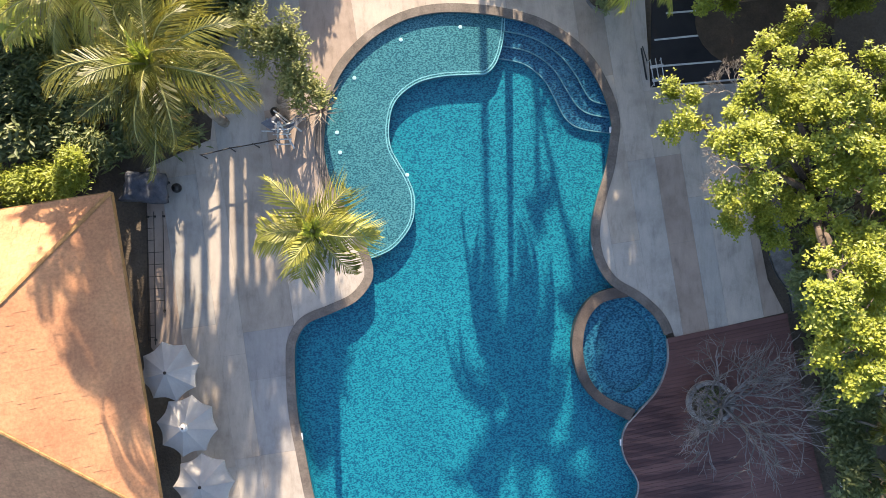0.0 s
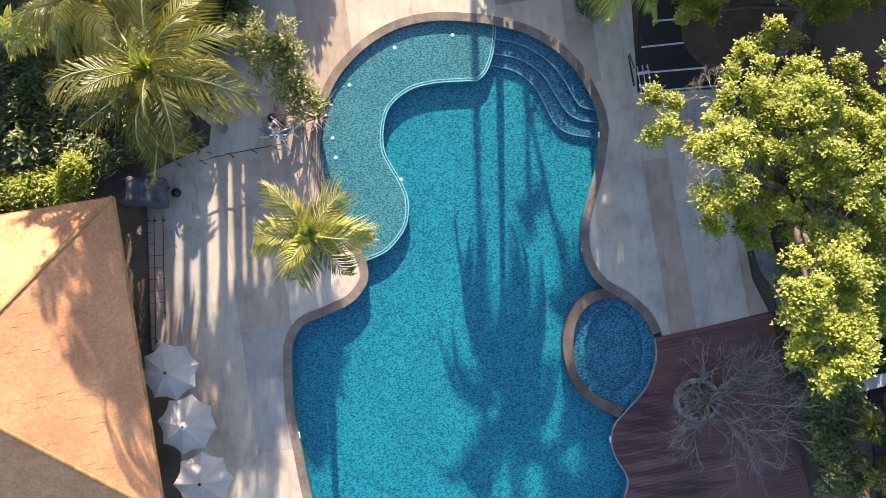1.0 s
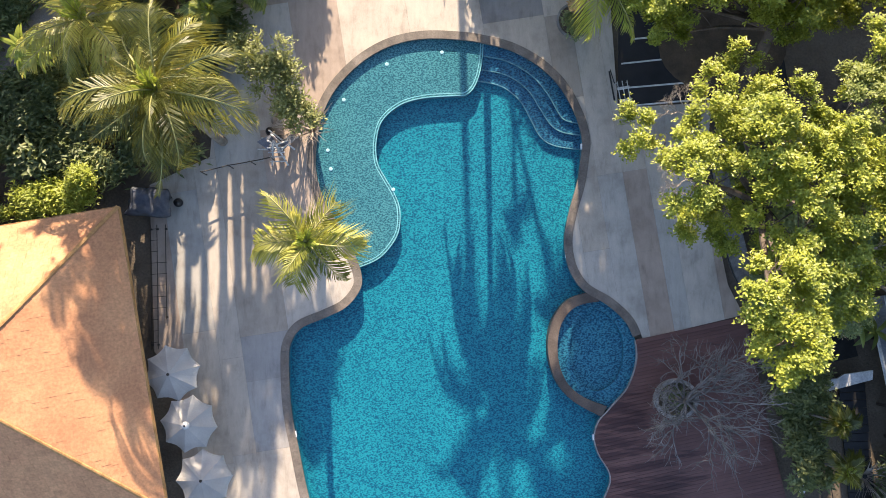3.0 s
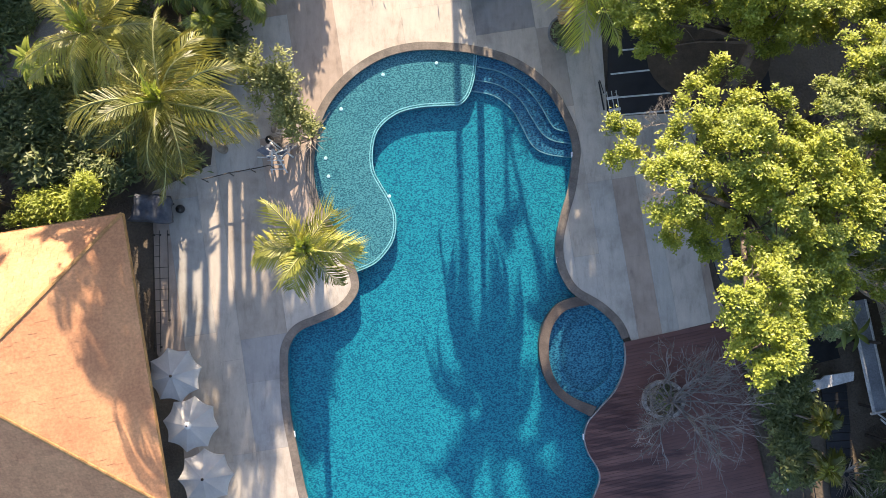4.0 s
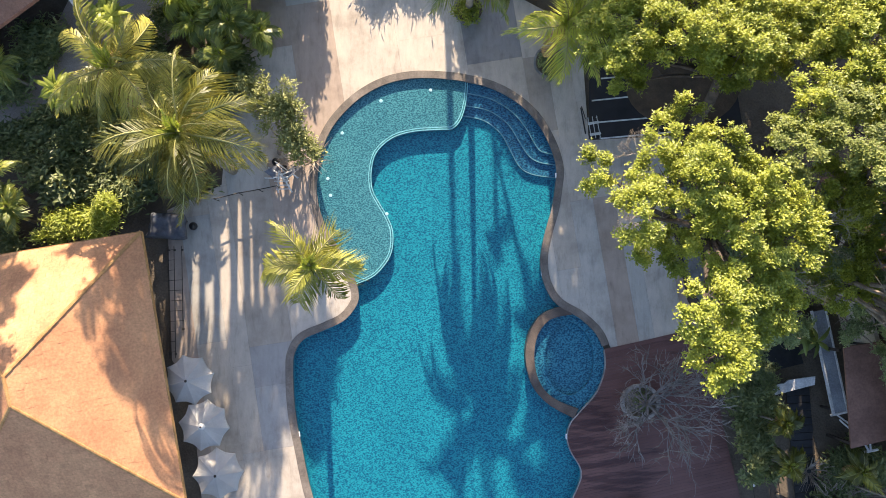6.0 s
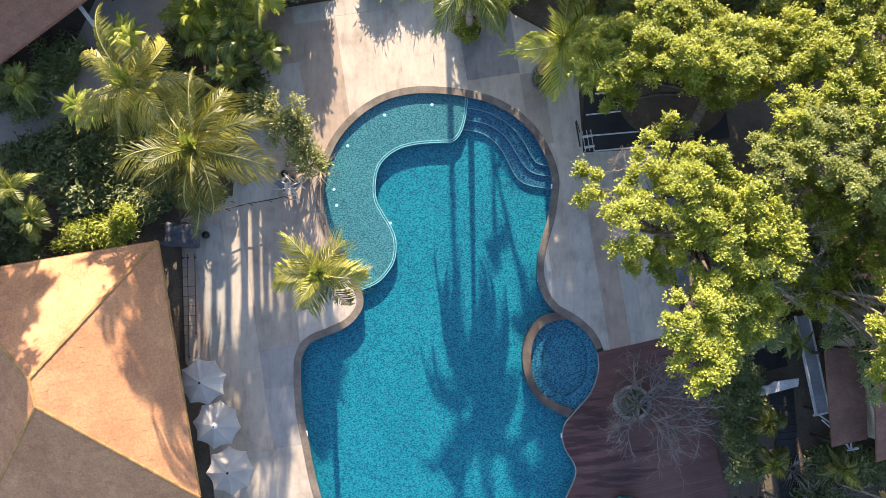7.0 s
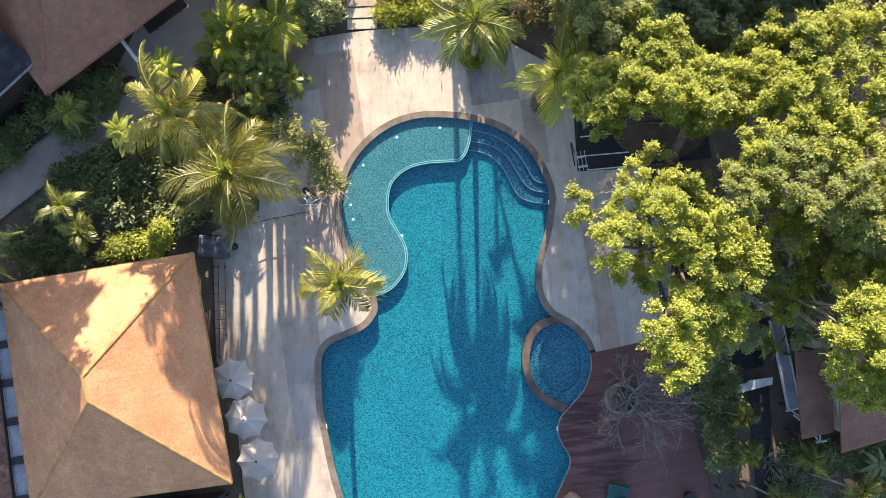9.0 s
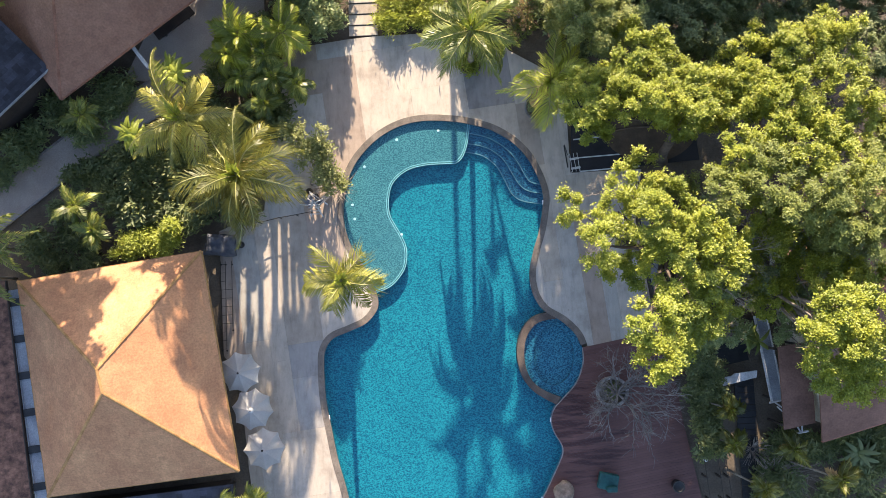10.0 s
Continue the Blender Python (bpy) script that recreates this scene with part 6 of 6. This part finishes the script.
broadleaf("rain_tree", "green tree leaning over the red-brown roof", (18.2, 1.0),
          [(17.4, -0.6, 12, 1.1), (18.6, 0.0, 12, 1.1), (17.2, -1.6, 12, 0.9), (18.4, -1.5, 12, 1.2), (19.7, -0.6, 12, 1.2), (19.6, -2.0, 11.5, 1.2), (18.0, -2.6, 11.3, 1.0), (18.9, -3.4, 10.8, 1.0), (19.8, -3.2, 10.8, 0.9),
           (18.2, 2.1, 6.2, 1.1), (17.1, 2.8, 6.2, 1.0), (16.6, 0.4, 6.0, 0.9), (18.2, 0.4, 6.6, 1.0), (17.4, 3.8, 8, 1.11), (15.9, 4.6, 8, 1.3), (18.6, 4.6, 8, 1.3), (19.2, 2.6, 6.4, 1.1), (19.9, 2.2, 8.5, 1.3), (20.7, 0.9, 9, 1.2), (19.2, 1.2, 8.6, 1.1)], "leaf", 604, 14, 0.30)
broadleaf("shade_tree", "dull green tree at the paving's north-east corner", (9.4, 16.4),
          [(7.6, 16.4, 3.6, 0.9), (8.2, 15.6, 5.2, 1.2), (9.4, 14.7, 6.0, 1.2), (10.4, 13.6, 6.4, 1.1), (8.0, 14.5, 8.4, 1.1), (8.5, 13.4, 8.4, 1.0), (8.7, 14.9, 8.4, 1.37), (10.1, 14.3, 8.4, 1.1), (8.0, 17.4, 6, 1.4), (10.5, 17.6, 6.5, 1.5), (8.4, 16.4, 4.2, 1.2), (11.0, 16.6, 4.6, 1.2), (8.6, 16.6, 7.4, 1.4), (10.6, 16.4, 7.6, 1.4), (9.6, 15.4, 7.0, 1.2)], "leaf_mid", 605, 13, 0.26)
broadleaf("shade_tree", "dark green tree behind the black court", (13.4, 16.6),
          [(11.9, 14.2, 6.2, 1.1), (12.9, 13.8, 5.8, 1.0), (11.4, 14.9, 6.6, 1.1), (11.7, 14.9, 6.8, 1.37), (13.4, 14.6, 6.8, 1.37), (15.1, 14.3, 6.4, 1.23), (14.8, 13.7, 5, 1.19), (16.4, 13.4, 5, 1.19), (13.2, 17.8, 6.5, 1.5), (13.6, 16.6, 4.6, 1.2), (16.0, 17.2, 6.5, 1.5), (12.6, 16.6, 6.2, 1.4), (14.6, 16.4, 6.0, 1.4), (11.6, 15.4, 6.4, 1.2)], "leaf_deep", 615, 13, 0.26)
broadleaf("shade_tree", "dull green tree beyond the broad tree", (20.5, 16.0),
          [(17.6, 14.9, 5.4, 1.4), (19.6, 14.7, 5.4, 1.3), (21.9, 14.8, 6.0, 1.3), (21.8, 12.3, 8.6, 1.09), (19.4, 17.6, 6.5, 1.6), (22.4, 17.4, 6.8, 1.6), (25.0, 14.8, 7.5, 1.6), (25.2, 11.6, 8, 1.6), (24.2, 9.2, 8.5, 1.4), (25.2, 17.2, 7.5, 1.6), (17.6, 17.4, 6.5, 1.5), (23.4, 14.4, 6.4, 1.5), (23.4, 12.6, 6.6, 1.4), (23.6, 11.0, 6.6, 1.4), (23.0, 15.6, 5.6, 1.5)], "leaf_deep", 606, 12, 0.28)


broadleaf("shade_tree", "dull green understorey tree beside the awning", (17.6, -0.6),
          [(15.9, -1.2, 4.6, 0.9), (20.3, -3.3, 5.2, 0.9), (20.6, -1.2, 6.2, 1.1), (19.4, -0.2, 6.4, 1.1), (21.4, 0.6, 6.6, 1.1), (16.2, 1.0, 5.6, 1.0), (18.2, 1.4, 5.8, 1.1), (17.9, 3.9, 6.4, 1.1), (19.1, 3.4, 6.6, 1.1), (20.6, 3.2, 6.6, 1.1), (20.4, 2.4, 7.6, 1.2), (21.6, 2.6, 7.4, 1.1), (19.5, -1.3, 3.6, 0.6)], "leaf_dark", 607, 11, 0.16, fork=0.35)


def bare_tree():
    """A leafless tree with a dense dome of thin grey twigs."""
    r = random.Random(5)
    t = thing("bare_tree", "leafless grey tree with a dense dome of thin twigs", "tree", 10.75, -5.03, 0.05)
    bm = bmesh.new()
    tube(bm, [Vector((0, 0, 0)), Vector((0.05, 0.03, 0.6)), Vector((0.08, 0.05, 1.3))], [0.17, 0.13, 0.11], 9)
    part("trunk", bm, "bark", t, smooth=True)

    def grow(bm, start, way, length, radius, level):
        pts, p, d = [start], start, way
        n = 4
        for i in range(n):
            d = (d + Vector((r.gauss(0, 0.22), r.gauss(0, 0.22), r.gauss(0.03, 0.14)))).normalized()
            p = p + d * length / n
            pts.append(p)
        tube(bm, pts, [radius * (1 - 0.5 * i / n) for i in range(n + 1)], 5 if level < 2 else 3)
        if level < 3:
            for k in range(4 - (level == 2)):
                i = r.choice((2, 3, 3, 4, 4))
                s = (d + Vector((r.gauss(0, 0.5), r.gauss(0, 0.5), r.gauss(0.02, 0.25)))).normalized()
                grow(bm, pts[i], s, length * r.uniform(0.55, 0.8), max(radius * 0.6, 0.010), level + 1)

    for k in range(19):
        a = (k * math.tau / 14 if k < 14 else -0.8 + 0.6 * (k - 14)) + r.uniform(-0.2, 0.2)
        bm = bmesh.new()
        e = r.uniform(0.08, 0.6)
        grow(bm, Vector((0.08, 0.05, 0.95 + 0.02 * k)), Vector((math.cos(a) * math.cos(e), math.sin(a) * math.cos(e), math.sin(e))), r.uniform(1.25, 1.55) * (0.98 + 0.32 * math.cos(a) + 0.06 * math.sin(a)), 0.055, 0)
        part("branch", bm, "twig", t)


bare_tree()
# A second leafless bush in the eastern bed.
def dry_twigs(x, y, rad, h, seed):
    r = random.Random(seed)
    t = thing("dry_shrub", "leafless grey twiggy shrub in the bed", "shrub", x, y, GROUND_Z, group="dry shrubs")
    for k in range(6):
        bm = bmesh.new()
        a = k * math.tau / 6
        for j in range(9):
            q = a + r.uniform(-0.6, 0.6)
            p0 = Vector((0.05 * math.cos(a), 0.05 * math.sin(a), 0.0))
            p1 = p0 + Vector((math.cos(q), math.sin(q), 0)) * rad * 0.4 + Vector((0, 0, h * 0.6))
            p2 = p1 + Vector((math.cos(q + r.gauss(0, 0.5)), math.sin(q + r.gauss(0, 0.5)), 0)) * rad * 0.6 * r.uniform(0.5, 1) + Vector((0, 0, h * 0.4))
            tube(bm, [p0, p1, p2], [0.02, 0.014, 0.006], 4)
        part("branch", bm, "bark_pale", t)


for k, (x, y, rad, h) in enumerate(((19.9, -9.9, 1.5, 1.3), (21.2, -9.9, 1.3, 1.2), (18.9, -8.6, 1.0, 1.0), (17.2, -1.6, 0.9, 2.4), *dry_crown)):
    dry_twigs(x, y, rad, h, 700 + k)

# Unseen slim trees added beyond the terrace to cast streaks: bare stems, high crowns.
SLIM = ((-13.3, 0.16, 0.75, 1.0, 13), (-12.3, 0.2, 0.65, 0.7, 12), (-11.25, 0.13, 0.4, 0.6, 5), (-10.6, 0.18, 0.4, -0.2, 5), (-9.85, 0.2, 0.4, -0.3, 5), (-9.0, 0.16, 0.45, -0.8, 6), (-8.35, 0.18, 0.5, -0.9, 7), (-7.9, 0.16, 0.7, -1.0, 12), (-7.45, 0.2, 0.8, -1.1, 16))
for k, (x, trunk, wide, z, dense) in enumerate(SLIM):
    broadleaf("slim_shade_caster", "unseen slim tree added to streak the west paving with shade", (x, 19.9),
              [(x - 0.2, 19.8, 9.0 + z, wide), (x + 0.25, 20.2, 9.9 + z, wide), (x - 0.2, 19.8, 10.7 + z, wide)], "leaf_far", 850 + k, dense, trunk * (1.2 if k < 5 else 1.5), 0.24, 0.4, 7, 8, near=0.22, fork=0.8)

# One more unseen caster with a broad low crown, for solid shade.
broadleaf("slim_shade_caster", "unseen slim tree with a broad low crown, added for shade", (-6.5, 20.0),
          [(-7.6, 19.8, 7.8, 0.9), (-6.6, 20.0, 8.2, 1.0), (-5.7, 19.8, 7.8, 1.0), (-5.0, 20.0, 8.2, 0.85), (-6.2, 20.2, 8.8, 0.9), (-5.3, 20.1, 8.9, 0.8)], "leaf_far", 869, 15, 0.17, 0.24, 0.4, 7, 8, near=0.22, fork=0.75)

# Unseen trees to the north and west, added to shade roofs, beds and paving.
NORTH = [
    ("shade_tree", "unseen tree added beyond the court to shade its ground", (12.2, 26.5), [(10.7, 26.4, 9.2, 1.6), (12.4, 26.7, 9.6, 1.6), (13.9, 26.4, 9.2, 1.6), (11.4, 27.0, 11.0, 1.6), (13.2, 27.0, 11.0, 1.6), (13.4, 27.0, 13.0, 1.6), (11.9, 27.2, 13.0, 1.5), (14.8, 27.0, 12.8, 1.5), (10.8, 25.6, 4.6, 1.5), (12.2, 25.4, 5.8, 1.6), (13.6, 25.8, 5.0, 1.5), (11.6, 26.6, 7.6, 1.6), (13.2, 26.8, 8.0, 1.5), (12.2, 25.4, 3.6, 1.5)]),
    ("shade_tree", "unseen tree added beyond the court to shade its ground", (16.4, 26.8), [(14.9, 26.4, 9.2, 1.6), (16.6, 26.7, 9.6, 1.6), (18.1, 26.4, 9.2, 1.6), (15.6, 27.0, 11.0, 1.6), (17.4, 27.0, 11.0, 1.6), (15.0, 25.8, 4.8, 1.6), (16.6, 25.6, 5.8, 1.6), (18.0, 25.8, 4.8, 1.5), (15.8, 26.8, 7.8, 1.6), (17.4, 26.8, 7.8, 1.6), (16.4, 25.4, 3.6, 1.6)]),
    ("shade_tree", "unseen tree added beyond the court to shade its ground", (20.8, 26.6), [(19.3, 26.4, 9.2, 1.6), (21.0, 26.7, 9.6, 1.6), (22.5, 26.4, 9.2, 1.6), (20.0, 27.0, 11.0, 1.6), (21.8, 27.0, 11.0, 1.6), (19.4, 25.8, 4.8, 1.6), (21.0, 25.6, 5.8, 1.6), (22.4, 25.8, 4.8, 1.5), (20.2, 26.8, 7.8, 1.6), (21.8, 26.8, 7.8, 1.6), (20.8, 25.4, 3.6, 1.6)]),
    ("shade_tree", "unseen tall tree added to the north-east for shade", (9.3, 28.0), [(8.3, 27.0, 11.3, 1.7), (10.1, 27.0, 11.6, 1.8), (11.9, 27.8, 11.3, 1.7), (9.4, 29.0, 12.2, 1.7), (11.2, 29.4, 12.2, 1.7), (8.0, 25.6, 10.1, 1.4), (8.5, 26.0, 7.3, 1.3), (10.3, 26.0, 7.5, 1.3), (9.4, 26.4, 8.5, 1.3), (11.3, 26.4, 8.7, 1.3), (6.7, 28.0, 12.4, 1.1), (7.5, 29.0, 13.8, 1.3), (6.2, 29.0, 14.4, 1.0), (5.2, 28.5, 13.2, 0.6), (7.6, 28.2, 15.4, 1.2)]),
    ("shade_tree", "unseen tall tree added west of the pavilion to shade its roof", (-27.6, 11.5), [(-25.6, 9.0, 11.6, 2.0), (-23.6, 8.0, 12.4, 2.0), (-21.6, 8.0, 12.4, 2.0), (-20.9, 8.5, 12.1, 1.6), (-24.5, 11.0, 12.8, 2.0), (-22.0, 11.0, 13.1, 2.0), (-21.0, 11.0, 12.8, 1.6), (-22.4, 13.5, 13.1, 2.0)]),
    ("shade_tree", "unseen tall tree added west of the pavilion to shade its roof", (-28.4, 17.8), [(-25.8, 16.0, 12.0, 2.0), (-23.7, 15.6, 12.5, 2.0), (-21.6, 15.8, 12.8, 2.0), (-19.7, 16.2, 12.5, 1.7), (-24.6, 18.2, 12.8, 2.0), (-22.0, 18.4, 13.3, 2.0), (-19.8, 18.8, 12.8, 1.7), (-18.6, 16.0, 12.1, 1.4), (-18.1, 18.4, 13.3, 1.2), (-20.3, 13.5, 12.7, 1.4), (-19.0, 20.0, 12.1, 1.3)]),
    ("shade_tree", "unseen tall tree added behind the brown house for shade", (-18.6, 31.0), [(-19.8, 30.0, 9.3, 1.9), (-20.9, 31.0, 10.2, 1.9), (-19.5, 32.0, 10.6, 1.7)]),
    ("shade_tree", "unseen tall tree added behind the brown house for shade", (-22.0, 31.0), [(-25.4, 30.0, 9.6, 1.9), (-23.4, 29.6, 9.9, 1.9), (-21.4, 30.0, 9.8, 1.9), (-19.4, 30.2, 9.5, 1.9), (-22.3, 32.0, 10.9, 1.9), (-24.7, 32.0, 10.7, 1.9), (-22.6, 30.8, 10.5, 1.9), (-20.5, 31.4, 10.4, 1.9), (-24.3, 31.0, 10.3, 1.9), (-23.9, 30.0, 8.6, 2.0), (-21.8, 30.0, 8.3, 2.0), (-25.8, 30.5, 8.3, 2.0), (-22.8, 30.4, 7.4, 1.9), (-20.2, 30.0, 8.1, 1.7)]),
    ("shade_tree", "unseen tall tree added behind the brown house for shade", (-15.8, 31.6), [(-17.4, 31.0, 7.6, 1.3), (-16.2, 31.2, 7.8, 1.3), (-15.0, 31.0, 7.8, 1.3), (-14.0, 31.2, 7.4, 1.1), (-16.8, 31.2, 8.8, 1.1), (-15.6, 31.4, 8.9, 1.0), (-16.6, 31.0, 6.2, 1.3), (-14.8, 31.0, 6.2, 1.3)]),
    ("shade_tree", "unseen tall tree added behind the slate annex for shade", (-24.2, 24.8), [(-24.6, 23.0, 10.9, 1.8), (-22.7, 22.6, 11.6, 1.9), (-20.7, 23.0, 11.9, 1.8), (-23.4, 24.6, 12.7, 1.9), (-21.4, 24.8, 13.1, 1.9), (-19.6, 24.4, 12.4, 1.6), (-18.8, 22.6, 11.2, 1.3)]),
    ("shade_tree", "unseen tall tree added behind the slate annex for shade", (-29.0, 23.5), [(-30.1, 22.8, 10.9, 1.9), (-28.1, 22.4, 11.6, 1.9), (-26.3, 22.8, 11.3, 1.8), (-28.8, 24.6, 12.7, 1.9), (-26.8, 24.8, 12.8, 1.9)]),
]
for k, (name, label, foot, blobs) in enumerate(NORTH):
    broadleaf(name, label, foot, blobs, "leaf_far", 801 + k, 12, 0.3, 0.28, 0.5, 7, 9)
# Unseen bush added to keep the sun off the terrace.
broadleaf("tall_bush", "unseen bush added by the brown house to shade the terrace", (-13.2, 25.2),
          [(-15.4, 26.5, 4.6, 1.2), (-14.0, 24.6, 4.0, 1.2), (-13.0, 23.5, 4.6, 1.1), (-12.4, 22.6, 3.0, 1.1), (-11.8, 24.0, 5.0, 1.1), (-15.0, 26.2, 6.0, 1.2), (-13.6, 25.0, 6.0, 1.2), (-12.3, 24.6, 6.3, 1.1), (-13.4, 23.4, 2.6, 1.1), (-11.4, 22.8, 3.6, 1.0), (-11.6, 22.4, 1.4, 1.1), (-10.6, 22.4, 1.6, 1.1), (-9.5, 22.2, 1.8, 1.1), (-10.4, 22.0, 0.9, 0.9), (-13.4, 22.3, 1.4, 1.0), (-12.5, 21.7, 0.9, 0.9)], "leaf_far", 820, 17, 0.14, 0.26, 0.45, 7, 9, "bark_dark")
broadleaf("tall_bush", "dark dense bush at the paving's north-west corner", (-6.2, 18.2), [(-5.6, 17.6, 2.3, 0.9), (-6.6, 17.4, 2.2, 0.9), (-7.6, 17.9, 1.7, 0.9), (-5.4, 18.8, 2.4, 0.8), (-6.6, 19.0, 2.4, 0.9)], "leaf_dark", 821, 17, 0.12, 0.24, 0.4, 7, 9, "bark_dark")
# Unseen bushes added north of the paving to shade its edge.
broadleaf("tall_bush", "unseen bush added beyond the garden steps for shade", (-6.8, 21.2), [(-8.8, 20.6, 2.6, 1.1), (-7.4, 20.4, 3.0, 1.1), (-6.2, 20.8, 3.2, 1.1), (-5.5, 20.2, 2.6, 1.0), (-8.2, 21.8, 3.4, 1.1), (-6.6, 22.0, 3.6, 1.1), (-5.5, 21.6, 3.4, 0.9)], "leaf_dark", 822, 15, 0.14, 0.26, 0.4, 7, 9, "bark_dark")
broadleaf("tall_bush", "unseen bush added north of the paving to shade it", (4.4, 20.6), [(3.2, 19.8, 1.9, 1.0), (4.4, 19.9, 2.5, 1.1), (5.6, 20.0, 2.5, 1.0), (3.4, 20.9, 2.9, 1.0), (4.8, 21.0, 3.2, 1.1), (6.2, 20.8, 3.1, 1.0)], "leaf_far", 823, 15, 0.14, 0.26, 0.4, 7, 9, "bark_dark")
broadleaf("tall_bush", "unseen bush added north of the paving to shade it", (7.2, 20.6), [(6.9, 19.9, 2.6, 1.1), (8.0, 20.0, 3.4, 1.1), (7.4, 21.0, 4.0, 1.1), (8.8, 21.0, 5.0, 1.1), (9.2, 20.8, 6.4, 1.1), (9.6, 21.6, 7.2, 1.1)], "leaf_far", 824, 15, 0.14, 0.26, 0.4, 7, 9, "bark_dark")
# Unseen bush row that blocks low sun from the eastern ground.
for k, x in enumerate((10.4, 13.2, 16.0, 18.8, 21.6, 24.4)):
    broadleaf("tall_bush", "unseen bush added to shade the ground under the eastern trees", (x, 20.6), [(x - 1.2, 19.8, 2.2, 1.1), (x + 0.2, 19.9, 3.0, 1.2), (x + 1.3, 19.8, 2.4, 1.1), (x - 0.8, 20.8, 4.4, 1.2), (x + 0.8, 20.8, 4.8, 1.2), (x, 21.4, 6.0, 1.2)],
              "leaf_deep", 830 + k, 12, 0.14, 0.28, 0.45, 7, 9, "bark_dark")
